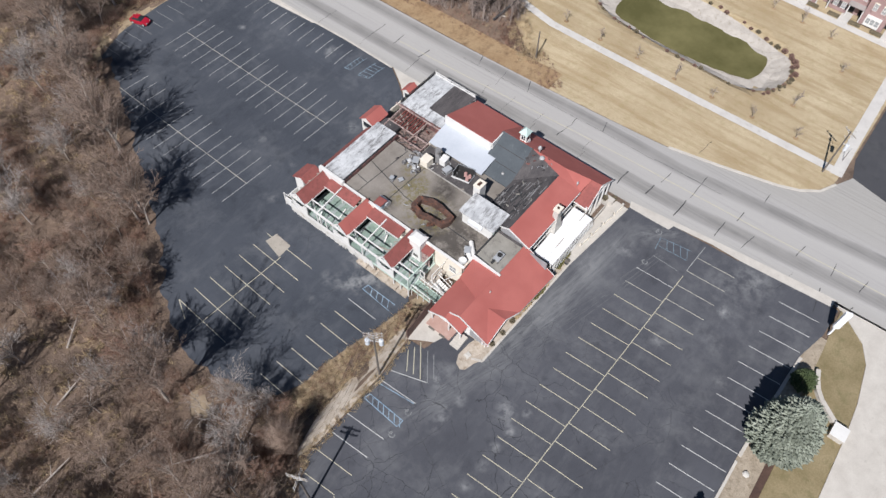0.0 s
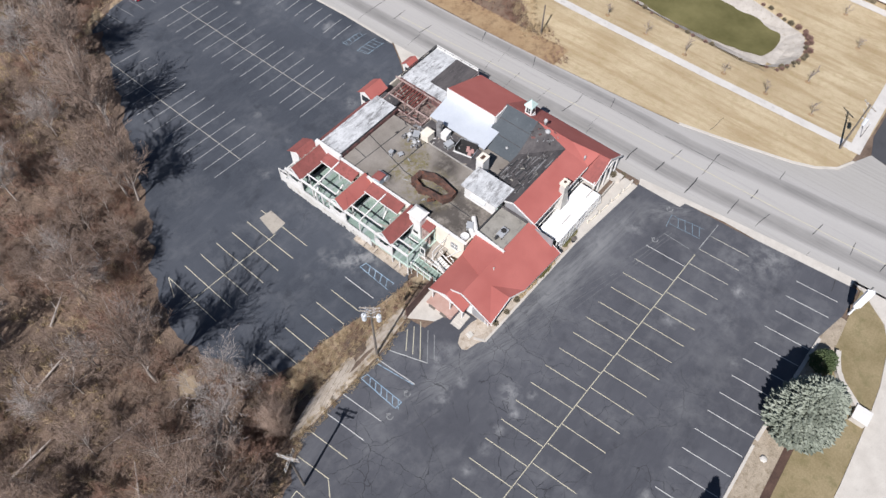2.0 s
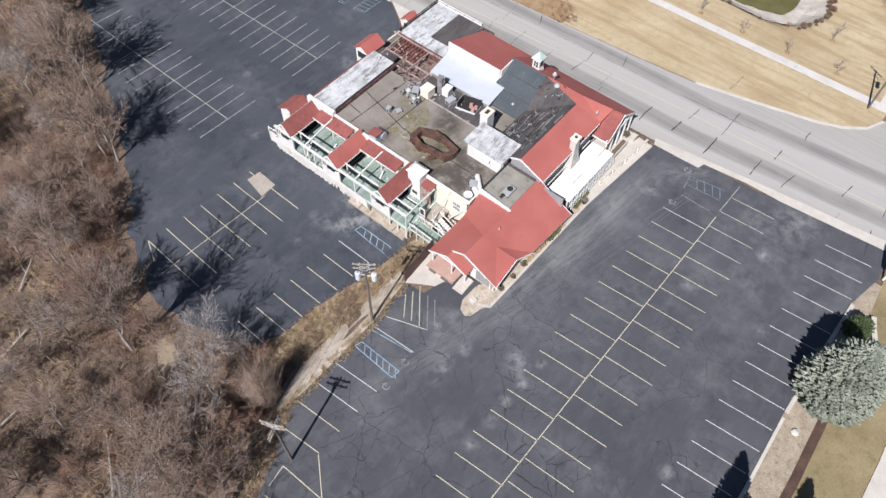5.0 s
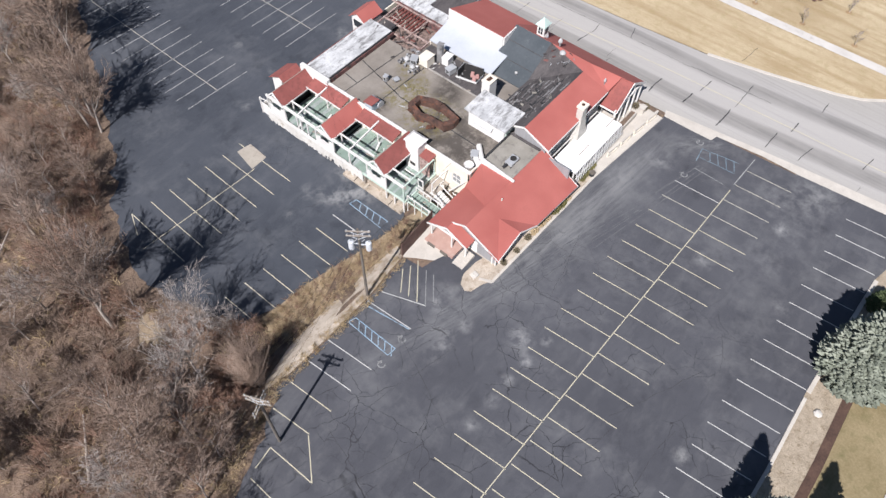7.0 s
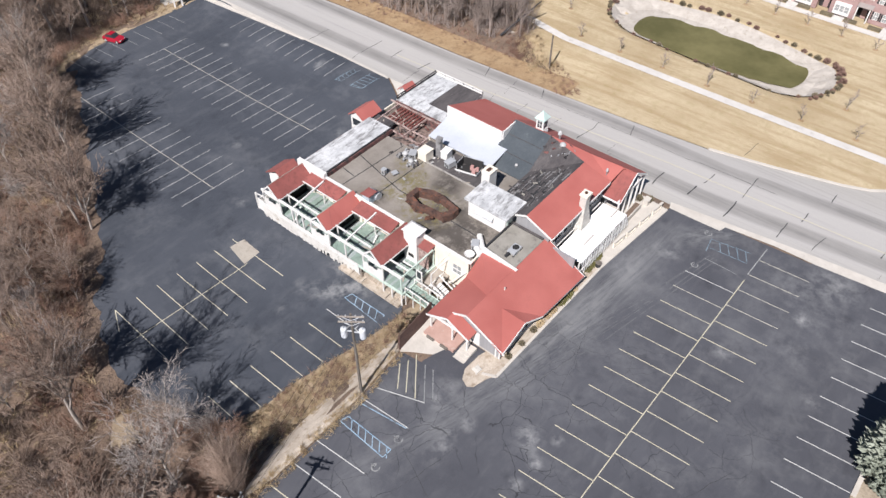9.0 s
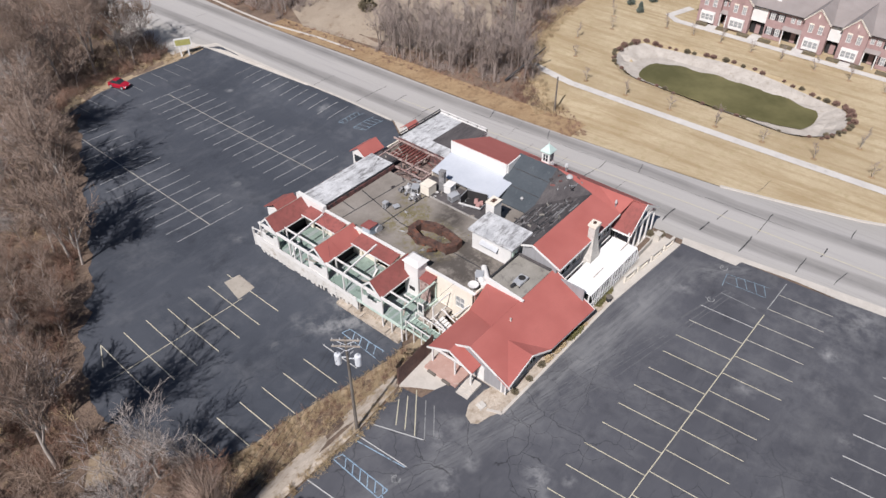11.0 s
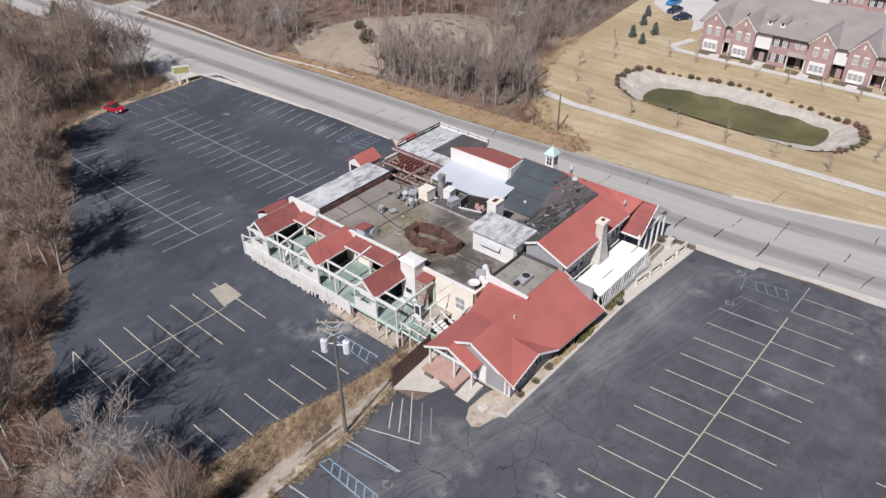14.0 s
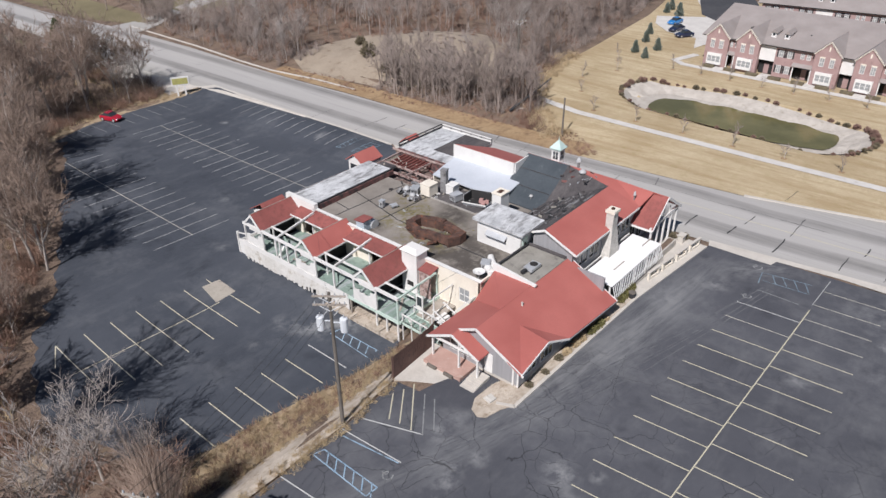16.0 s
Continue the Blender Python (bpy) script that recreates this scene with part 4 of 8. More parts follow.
# wandering cracks in the upper lot
for i, (a, b) in enumerate((((-9, -2), (-22, 1.5)), ((-15, -4), (-30, -8)), ((-12, 3), (-17, -7)), ((-19, -6.5), (-31, -1)), ((-24, 2), (-27, -9)), ((-6, -20), (-22, -16)), ((-2, -25), (-16, -24)), ((6, -24), (-5, -19)), ((12, -4), (3, -6)))):
    tar_line(a, b, 0.035, 400 + i, "crack", right_lot, 0.0)

# pale dusty tyre tracks sweeping across the upper lot
for i, off in enumerate((0.0, 0.5, 1.5, 2.0, 3.1)):
    pts = [(-7.5, 2.0 - off * 0.55), (3.0, -1.7 - off * 0.7), (12.0, -4.3 - off * 0.75), (21.0, -7.0 - off * 0.55), (31.0, -9.8 - off * 0.3)]
    for j, (a, b) in enumerate(zip(pts, pts[1:])):
        if (i, j) not in ((2, 3), (4, 0)):
            tar_line(a, b, 0.13, 600 + i * 9 + j, "tyre_mark", right_lot, -0.001 * (i % 3), TYRE_DUST, 0.03)


def ragged(pts, out, lo, hi, seed):
    """A band along pts: straight on the far side, uneven on the near (right-hand) one."""
    r = random.Random(seed)
    near_side, far_side = [], []
    for a, b in zip(pts, pts[1:]):
        a, b = Vector(a), Vector(b)
        n = max(1, int((b - a).length / 0.9))
        d = (b - a).normalized()
        side = Vector((d.y, -d.x))
        for i in range(n):
            p = a.lerp(b, i / n)
            w = lo + (hi - lo) * max(0.0, 0.5 + 0.9 * noise.noise((p.x * 0.35, p.y * 0.35, seed))) * r.uniform(0.6, 1.3)
            near_side.append(tuple(p + side * w))
        far_side.append(tuple(a - side * out))
    far_side.append(tuple(Vector(pts[-1]) - (Vector(pts[-1]) - Vector(pts[-2])).normalized().orthogonal() * 0.0 - Vector((out, 0))))
    return near_side + far_side[::-1]


sheet("edge_leaf_litter", ragged([(-23.5, 23), (-26, 32), (-23, 41), (-20, 45.5), (-12.5, 57), (-7.5, 68), (0, 82), (4, 92)], 2.0, 0.05, 1.5, 3), 0.05, LITTER, "brown leaf litter drifted over the asphalt's edge", 2.0)
sheet("edge_dirt", ragged([(-48, -10), (-40, 0), (-35.3, 4.2), (-32, 5.4), (-28.5, 7.4), (-24.4, 9.1)], 1.5, 0.05, 0.9, 5), 0.022, LITTER, "brown leaf litter along the upper lot's edge", 2.0)
rb = random.Random(12)
sheet("bare_patch", [(-28.6 + 1.5 * rb.uniform(0.5, 1.25) * math.cos(t), 26.4 + 2.7 * rb.uniform(0.6, 1.2) * math.sin(t)) for t in [i * math.pi / 22 for i in range(44)]], 0.1, SOIL, "bare tan dirt patch at the wood's edge", 0.5)


def parking_symbol(x, y, r, mat):
    """A worn painted wheelchair-bay sign: a broken ring with two strokes."""
    sh = Shape()
    z = terrain(x, y) + 0.012
    for i in range(14):
        a, b = 0.5 + i * 0.36, 0.5 + (i + 1) * 0.36
        n = len(sh.v)
        sh.v += [(x + q * r * math.cos(t), y + q * r * math.sin(t), z) for t in (a, b) for q in (0.72, 1.0)]
        sh.f.append((n, n + 1, n + 3, n + 2))
    for dx, dy, w, h in ((0.0, 0.75, 0.09, 0.6), (0.28, 0.35, 0.32, 0.09)):
        n = len(sh.v)
        sh.v += [(x + (dx - w) * r, y + (dy - h) * r, z), (x + (dx + w) * r, y + (dy - h) * r, z), (x + (dx + w) * r, y + (dy + h) * r, z), (x + (dx - w) * r, y + (dy + h) * r, z)]
        sh.f.append((n, n + 1, n + 2, n + 3))
    ob = new("parking_symbol", sh.mesh("parking_symbol", mat))
    ob.parent = right_lot


parking_symbol(-15.6, 2.6, 0.45, PAINT_P)
parking_symbol(-12.0, 2.9, 0.45, PAINT_P)
parking_symbol(28.4, -9.1, 0.45, PAINT_P)
parking_symbol(34.6, -8.0, 0.5, PAINT_P)


# ---- the restaurant ----
def wall(parent, mat, axis, c, s0, s1, z0, z1, t=0.2, holes=(), name="wall", label=""):
    """An upright wall in the plane axis = c (outer face), t thick towards +, from s0 to s1, with rectangular holes."""
    ss = sorted({s0, s1, *(h for a in holes for h in a[:2])})
    zs = sorted({z0, z1, *(h for a in holes for h in a[2:])})
    sh = Shape()
    for a, b in zip(ss, ss[1:]):
        for p, q in zip(zs, zs[1:]):
            if not any(h[0] <= a and b <= h[1] and h[2] <= p and q <= h[3] for h in holes):
                sh.box(c, c + t, a, b, p, q) if axis == 'x' else sh.box(a, b, c, c + t, p, q)
    return part(name, sh, mat, parent, label)


def window(parent, axis, c, s0, s1, z0, z1, mat=None, bars=1, depth=0.08, name="window", pane=None):
    """A window in a hole: a frame with glazing bars, and its pane."""
    sh, w = Shape(), 0.07

    def bx(a, b, p, q, d0=-0.03, d1=depth):
        sh.box(c + d0, c + d1, a, b, p, q) if axis == 'x' else sh.box(a, b, c + d0, c + d1, p, q)
    bx(s0, s1, z0, z0 + w), bx(s0, s1, z1 - w, z1), bx(s0, s0 + w, z0 + w, z1 - w), bx(s1 - w, s1, z0 + w, z1 - w)
    for i in range(1, bars + 1):
        m = s0 + (s1 - s0) * i / (bars + 1)
        bx(m - 0.025, m + 0.025, z0 + w, z1 - w)
    f = part(name, sh, mat or WHITE, parent)
    g = Shape()
    g.box(c + 0.02, c + 0.035, s0 + w, s1 - w, z0 + w, z1 - w) if axis == 'x' else g.box(s0 + w, s1 - w, c + 0.02, c + 0.035, z0 + w, z1 - w)
    part("pane", g, pane or GLASS, f, "curtained glass pane" if pane else "dark glass pane")
    if pane:
        mid = (z0 + z1) / 2
        bar = Shape()
        bar.box(c - 0.035, c + 0.02, s0 + w, s1 - w, mid - 0.03, mid + 0.03)
        part("sash_bar", bar, mat or WHITE, f)
    return f


def gable_end(parent, mat, axis, c, t, pts, name="gable_wall", label=""):
    """An upright polygon of (s, z) with thickness t."""
    n = len(pts)
    p = [((c, s, z) if axis == 'x' else (s, c, z)) for s, z in pts] + [((c + t, s, z) if axis == 'x' else (s, c + t, z)) for s, z in pts]
    return part(name, Shape().add(p, [tuple(range(n)), tuple(reversed(range(n, 2 * n)))] + [(i, (i + 1) % n, (i + 1) % n + n, i + n) for i in range(n)]), mat, parent, label)


def roof(parent, pts, mat, t=0.14, name="roof_slope", label=""):
    return part(name, Shape().slab(pts, t), mat, parent, label)


def trim(parent, a, b, w=0.08, h=0.22, mat=None, name="fascia"):
    return part(name, Shape().beam(a, b, w, h), mat or WHITE, parent)


R = thing("restaurant_building", "abandoned white and grey restaurant with faded red shingle roofs", "restaurant", (8, 10, 0))
R.location = (0, 0, 0)

# front wing
roof(R, [(1.3, 0.2, 2.32), (5.3, 3.2, 3.84), (5.3, 5.1, 4.80), (1.4, 5.1, 4.80)], RED, label="faded red shingle slope")
roof(R, [(8.4, -0.13, 2.15), (16.5, -0.45, 1.99), (16.5, 5.1, 4.80), (5.3, 5.1, 4.80), (5.3, 3.2, 3.84)], RED, label="faded red shingle slope")
roof(R, [(1.4, 5.1, 4.80), (10.0, 5.1, 4.80), (7.4, 9.7, 2.55), (0.3, 9.7, 2.55), (0.3, 6.87, 3.935), (1.4, 6.87, 3.935)], RED)
roof(R, [(0.3, 3.95, 2.55), (1.85, 3.95, 2.55), (1.85, 6.87, 3.935), (0.3, 6.87, 3.935)], RED)
roof(R, [(5.0, 5.12, 4.815), (10.0, 9.45, 4.75), (7.35, 9.75, 2.57)], RED)
roof(R, [(5.0, 5.12, 4.815), (10.0, 5.12, 4.815), (10.0, 9.45, 4.75)], RED)
roof(R, [(1.3, 0.2, 2.32), (5.75, 0.42, 3.12), (5.3, 3.2, 3.84)], RED, 0.12)
roof(R, [(5.75, 0.42, 3.12), (8.4, -0.13, 2.15), (5.3, 3.2, 3.84)], RED, 0.12)
gable_end(R, SIDING, 'x', 1.9, 0.2, [(0.8, 0.4), (9.2, 0.4), (9.2, 2.6), (5.1, 4.6), (0.8, 2.42)], label="grey board gable wall")
gable_end(R, DARK, 'y', 0.86, 0.1, [(2.4, 2.2), (7.7, 2.2), (5.7, 2.86)], label="dark glazed cross gable")
for x0, x1, z1 in ((3.6, 3.7, 2.42), (4.6, 4.7, 2.58), (5.65, 5.75, 2.78), (6.6, 6.7, 2.5)):
    part("gable_bar", Shape().box(x0, x1, 0.79, 0.86, 2.2, z1), WHITE, R)
wall(R, SIDING, 'y', 0.8, 2.1, 16.3, 0.35, 2.45, 0.2, [(2.6, 4.6, 0.9, 2.0), (5.2, 7.2, 0.9, 2.0), (8.4, 10.4, 0.9, 2.0), (11.4, 13.4, 0.9, 2.0)], label="grey board wall with a row of windows")
for a in (2.6, 5.2, 8.4, 11.4):
    window(R, 'y', 0.84, a, a + 2.0, 0.9, 2.0, bars=2)
wall(R, SIDING, 'x', 16.1, 0.9, 4.6, 0.35, 4.2, 0.2)
wall(R, SIDING, 'y', 9.15, 2.1, 8.0, -1.2, 2.6, 0.2)
part("base", Shape().box(2.0, 16.2, 0.9, 9.1, -0.6, 0.38), CONCRETE, R)
for y0, y1 in ((4.9, 5.9), (6.1, 7.1), (7.3, 8.3)):
    window(R, 'x', 1.83, y0, y1, 0.9, 2.5, bars=0)
part("door", Shape().box(1.8, 1.87, 3.5, 4.4, 0.42, 2.4), WHITE, R, "white panelled entrance door")
for y in (4.25, 6.3, 9.3):
    part("porch_post", Shape().box(0.55, 0.72, y - 0.08, y + 0.08, 0.35, 2.5 if y < 9 else 2.6), WHITE, R)
trim(R, (0.64, 4.2, 2.46), (0.64, 9.4, 2.46), 0.14, 0.2)
trim(R, (0.28, 3.9, 2.44), (0.28, 6.87, 3.85)), trim(R, (0.28, 6.87, 3.85), (0.28, 9.75, 2.44))
trim(R, (1.37, 0.0, 2.18), (1.37, 5.1, 4.72)), trim(R, (1.37, 5.1, 4.72), (1.37, 6.9, 3.84))
trim(R, (8.4, -0.16, 2.02), (16.55, -0.48, 1.87), 0.05, 0.1, SIDING), trim(R, (16.53, -0.5, 1.92), (16.53, 5.1, 4.72))
trim(R, (1.3, 0.16, 2.23), (5.75, 0.38, 3.03), 0.08, 0.18), trim(R, (5.75, 0.38, 3.03), (8.4, -0.17, 2.06), 0.08, 0.18)
part("vent_pipe", Shape().tube((7.2, 4.3, 4.2), (7.2, 4.3, 4.75), 0.09), STONE, R, "short pale vent pipe")
for y in (0.85, 1.35):
    part("corner_board", Shape().box(1.82, 1.9, y - 0.08, y + 0.08, 0.3, 2.4), WHITE, R)
part("patio", Shape().box(-0.5, 1.88, 5.3, 9.5, 0.0, 0.36), surface("worn brick paving", (0.36, 0.22, 0.18), (0.46, 0.31, 0.26), 0.9, 0.8, 9.0, (0.5, 0.46, 0.4), (0.6, 0.75)), R, "worn brick porch floor")
for y in (6.0, 7.9):
    part("planter_bench", Shape().box(-0.75, -0.52, y, y + 1.0, 0.02, 0.32), POLE, R)
for i in range(4):
    part("step", Shape().box(-0.9 + 0.45 * i, -0.45 + 0.45 * i + (0.55 if i == 3 else 0), 3.5, 5.0, 0.0, 0.10 + 0.085 * i), CONCRETE, R)
# low flat roof behind the ridge, with its white parapet
roof(R, [(10.1, 5.12, 4.84), (16.0, 5.12, 4.84), (16.0, 9.5, 4.84), (10.1, 9.5, 4.84)], ROOF_GREY, 0.35, "flat_roof", "grey gravelled flat roof")
part("parapet", Shape().add([(9.85, 4.7, 4.8), (10.15, 4.7, 4.8), (10.15, 9.6, 4.6), (9.85, 9.6, 4.2), (9.85, 4.7, 4.95), (10.15, 4.7, 4.95), (10.15, 9.6, 5.5), (9.85, 9.6, 5.5)],
     [(3, 2, 1, 0), (4, 5, 6, 7), (0, 1, 5, 4), (1, 2, 6, 5), (2, 3, 7, 6), (3, 0, 4, 7)]), WHITE, R, "tapered white parapet")
part("parapet", Shape().box(10.1, 15.9, 9.42, 9.62, 3.9, 5.12), BLACK, R)
part("parapet", Shape().box(15.75, 16.0, 5.15, 9.4, 4.85, 5.1), ROOF_DARK, R)

# east house
roof(R, [(15.8, 4.0, 5.72), (29.0, 4.0, 5.72), (28.4, 7.7, 7.27), (15.8, 7.7, 7.27)], RED, label="wide faded red shingle slope")
roof(R, [(16.0, 7.7, 7.26), (28.4, 7.7, 7.26), (25.0, 13.5, 4.76), (18.1, 13.5, 4.76), (18.1, 9.2, 6.61), (16.0, 9.2, 6.61)], ROOF_DARK, label="dark torn roofing with debris")
roof(R, [(28.4, 7.7, 7.26), (30.0, 13.8, 7.53), (25.0, 13.5, 4.76)], ROOF_DARK)
roof(R, [(28.4, 7.7, 7.27), (30.0, 7.7, 7.53), (30.0, 13.8, 7.54)], RED)
roof(R, [(29.0, 4.0, 5.72), (31.3, 3.6, 6.70), (30.0, 7.7, 7.54)], RED)
roof(R, [(29.0, 4.0, 5.72), (30.0, 7.7, 7.54), (28.4, 7.7, 7.28)], RED)
roof(R, [(25.0, 13.5, 4.78), (29.98, 13.6, 7.52), (29.98, 19.4, 7.52), (23.7, 19.4, 4.06), (23.7, 13.5, 4.06)], MEMBRANE, label="blue-grey roof membrane")
roof(R, [(31.5, 1.9, 6.56), (35.4, 1.9, 4.03), (35.4, 19.4, 4.03), (30.02, 19.4, 7.53), (30.02, 7.7, 7.53), (31.1, 4.1, 6.82)], RED)
# darker shingles here offset the extra sun this steep strip catches
roof(R, [(28.4, 1.9, 3.7), (31.48, 1.9, 6.54), (31.48, 4.6, 6.54), (28.4, 4.6, 3.7)], RED_DARK)
roof(R, [(27.0, 19.3, 7.3), (35.4, 19.3, 4.0), (35.4, 28.4, 4.0), (27.0, 28.4, 7.3)], RED)
roof(R, [(22.7, 17.9, 4.7), (27.0, 17.9, 5.62), (27.0, 28.4, 5.62), (22.7, 28.4, 4.7)], WHITE_MEMBRANE, label="white membrane roof")
part("fascia_wall", Shape().box(26.85, 27.05, 19.3, 28.5, 5.5, 7.25), WHITE, R, "tall white clerestory wall")
gable_end(R, WHITE, 'y', 19.15, 0.15, [(27.05, 5.5), (30.0, 6.0), (30.0, 7.4), (27.05, 7.2)])
gable_end(R, CREAM, 'y', 28.3, 0.15, [(22.8, 3.5), (35.0, 1.0), (35.0, 3.9), (27.0, 7.15), (26.9, 5.5), (22.8, 4.6)])
gable_end(R, SIDING, 'x', 16.15, 0.2, [(4.6, 4.4), (9.2, 4.4), (9.2, 6.5), (7.7, 7.1), (4.6, 5.85)], label="grey gable wall")
wall(R, SIDING, 'y', 4.6, 16.2, 28.6, 0.2, 5.8, 0.2, [(17.2, 19.4, 3.2, 5.0), (19.7, 21.6, 3.2, 5.0), (24.2, 26.2, 3.2, 5.0), (26.5, 28.3, 3.2, 5.0), (18, 20, 0.4, 2.4), (22, 24, 0.4, 2.4)], label="grey wall with a window band under the eaves")
for a, b in ((17.2, 19.4), (19.7, 21.6), (24.2, 26.2), (26.5, 28.3)):
    window(R, 'y', 4.66, a, b, 3.2, 5.0, bars=1)
for a in (18, 22):
    window(R, 'y', 4.66, a, a + 2, 0.4, 2.4, bars=1)
wall(R, SIDING, 'y', 4.85, 28.6, 35.0, 0.2, 4.2, 0.2, [(29.2, 30.6, 0.5, 2.9), (31.0, 32.4, 0.5, 2.9), (33, 34.4, 0.5, 2.9)])
for a in (29.2, 31.0, 33.0):
    window(R, 'y', 4.9, a, a + 1.4, 0.5, 2.9, bars=1)
wall(R, CREAM, 'x', 34.8, 4.85, 36.9, -0.6, 4.1, 0.2, [(y, y + 1.4, 1.0, 2.6) for y in (8, 12, 16, 22, 26, 31)], label="cream wall facing the road")
for y in (8, 12, 16, 22, 26, 31):
    window(R, 'x', 34.85, y, y + 1.4, 1.0, 2.6, bars=1)
for x in (25.9, 28.0):
    part("membrane_seam", Shape().beam((x, 13.7 if x > 25.5 else 14.2, 4.15 + 0.552 * (x - 23.75)), (x, 19.3, 4.15 + 0.552 * (x - 23.75)), 0.08, 0.02), ROOF_DARK, R)
# torn felt strips lying along the dark slope
rq = random.Random(61)
for i in range(90):
    y = 8.0 + 5.2 * (i + rq.random()) / 90
    L = rq.uniform(0.5, 3.0)
    x = rq.uniform(16.4 if y < 9 else 18.4, max(19.0, 27.6 - 0.6 * (y - 7.7) - L))
    z = 7.30 - 0.431 * (y - 7.7)
    part("felt_strip", Shape().beam((x, y, z), (x + L, y + rq.uniform(-0.12, 0.12), z + rq.uniform(0.0, 0.04)), rq.uniform(0.05, 0.24), 0.04), rq.choice((BLACK, ROOF_DARK, ROOF_DARK, DUCT_GREY, BLACK)), R)
# open gable porch at the corner
for x in (28.7, 30.4, 32.0, 33.6, 35.1):
    part("porch_post", Shape().box(x - 0.1, x + 0.1, 2.05, 2.25, 0.1, 3.9), WHITE, R)
trim(R, (28.3, 2.15, 3.75), (35.3, 2.15, 3.95), 0.2, 0.3)
trim(R, (28.35, 1.85, 3.6), (31.5, 1.85, 6.45)), trim(R, (31.5, 1.85, 6.45), (35.5, 1.85, 3.9), 0.1, 0.3)
for x, z in ((30.0, 4.6), (31.5, 5.8), (33.0, 4.9)):
    part("strut", Shape().box(x - 0.06, x + 0.06, 2.1, 2.2, 3.85, z), WHITE, R)
trim(R, (28.35, 1.9, 3.58), (28.35, 4.6, 3.58)), trim(R, (15.75, 3.95, 5.6), (28.9, 3.95, 5.6), 0.08, 0.2)
trim(R, (15.75, 4.0, 5.62), (15.75, 7.7, 7.18)), trim(R, (15.75, 7.7, 7.18), (15.75, 9.2, 6.5))
part("porch_floor", Shape().box(28.4, 35.2, 1.9, 4.85, -0.5, 0.12), CONCRETE, R)
# solid near-black block takes the place of the unlit rooms
part("infill", Shape().box(16.4, 34.7, 4.9, 9.0, -0.6, 3.2), DARK, R, "near-black block standing for the unlit interior")
# stone chimney
part("chimney", Shape().add([(22.0, 3.4, 0), (24.0, 3.4, 0), (24.0, 4.58, 0), (22.0, 4.58, 0), (22.0, 3.5, 3.0), (24.0, 3.5, 3.0), (24.0, 4.58, 3.0), (22.0, 4.58, 3.0),
     (22.4, 3.75, 5.9), (23.4, 3.75, 5.9), (23.4, 4.58, 5.9), (22.4, 4.58, 5.9), (22.4, 3.75, 7.6), (23.4, 3.75, 7.6), (23.4, 4.58, 7.6), (22.4, 4.58, 7.6)],
     [(3, 2, 1, 0), (12, 13, 14, 15)] + [(a + i, a + (i + 1) % 4, a + 4 + (i + 1) % 4, a + 4 + i) for a in (0, 4, 8) for i in range(4)]), STONE, R, "tapering pale stone chimney")
part("chimney_cap", Shape().box(22.28, 23.52, 3.63, 4.7, 7.55, 7.85), CREAM, R)
part("chimney_flue", Shape().tube((22.9, 4.16, 7.8), (22.9, 4.16, 8.0), 0.2), RUST, R)
# slatted pergola before it
pergola = thing("pergola", "white slatted pergola roof along the grey wall", "pergola", (17.6, 0.8, 0))
pergola.location = (0, 0, 0)
for y in (0.85, 2.1, 3.3, 4.4):
    part("rafter", Shape().box(17.4, 28.2, y - 0.06, y + 0.06, 2.45, 2.63), WHITE, pergola)
slat = Shape().box(0, 0.305, 0.62, 4.0, 2.63, 2.69).mesh("slat", BRIGHT)
for i in range(31):
    ob = new("slat", slat)
    ob.parent, ob.location = pergola, (17.45 + i * 0.347, 0, 0)
for x in (17.5, 20.1, 22.8, 25.5, 28.1):
    part("post", Shape().box(x - 0.08, x + 0.08, 0.78, 0.94, 0.0, 2.45), WHITE, pergola)
lath = Shape().beam((0.1, 0.58, 2.62), (0.22, 0.22, 1.25), 0.15, 0.05).mesh("lath", BRIGHT)
# near-black sheet put in for the shade behind the laths
part("shade_screen", Shape().box(17.45, 28.2, 1.25, 1.3, 0.14, 2.44), DARK, pergola, "near-black sheet standing for the shade behind the laths")
for i in range(31):
    ob = new("lath", lath)
    ob.parent, ob.location = pergola, (17.45 + i * 0.347, 0, 0)
part("rail", Shape().box(17.4, 28.2, 0.76, 0.86, 0.66, 0.76), WHITE, pergola)
part("floor", Shape().box(17.0, 28.3, 0.7, 4.6, -0.3, 0.14), PAVING, pergola)
for x in (20.2, 26.4):
    part("skylight_bar", Shape().box(x, x + 2.2, 1.9, 2.02, 2.70, 2.74), TIMBER, pergola)

# penthouse box on the flat roof
part("box_wall", Shape().box(14.5, 17.75, 9.65, 15.1, 3.8, 6.45), WHITE, R, "white boxed stair head")
roof(R, [(14.1, 9.2, 6.72), (18.1, 9.2, 6.86), (18.1, 15.5, 6.86), (14.1, 15.5, 6.72)], ROOF_PATCH, 0.24, "box_roof", "flat roof with peeling silver coating")
part("box_window", Shape().box(14.42, 14.5, 11.5, 13.6, 5.0, 5.5), DARK, R)
part("box_awning", Shape().add([(14.48, 11.3, 5.75), (14.48, 13.8, 5.75), (14.0, 13.8, 5.35), (14.0, 11.3, 5.35), (14.48, 11.3, 5.62), (14.48, 13.8, 5.62), (14.0, 13.8, 5.28), (14.0, 11.3, 5.28)],
     [(0, 1, 2, 3), (7, 6, 5, 4), (0, 3, 7, 4), (3, 2, 6, 7), (2, 1, 5, 6), (1, 0, 4, 5)]), METAL, R)
part("box_door", Shape().box(14.8, 15.7, 9.58, 9.66, 3.95, 6.0), MINT, R, "pale green door")
part("box_vent", Shape().box(15.05, 15.35, 9.53, 9.6, 4.9, 5.4), DARK, R)

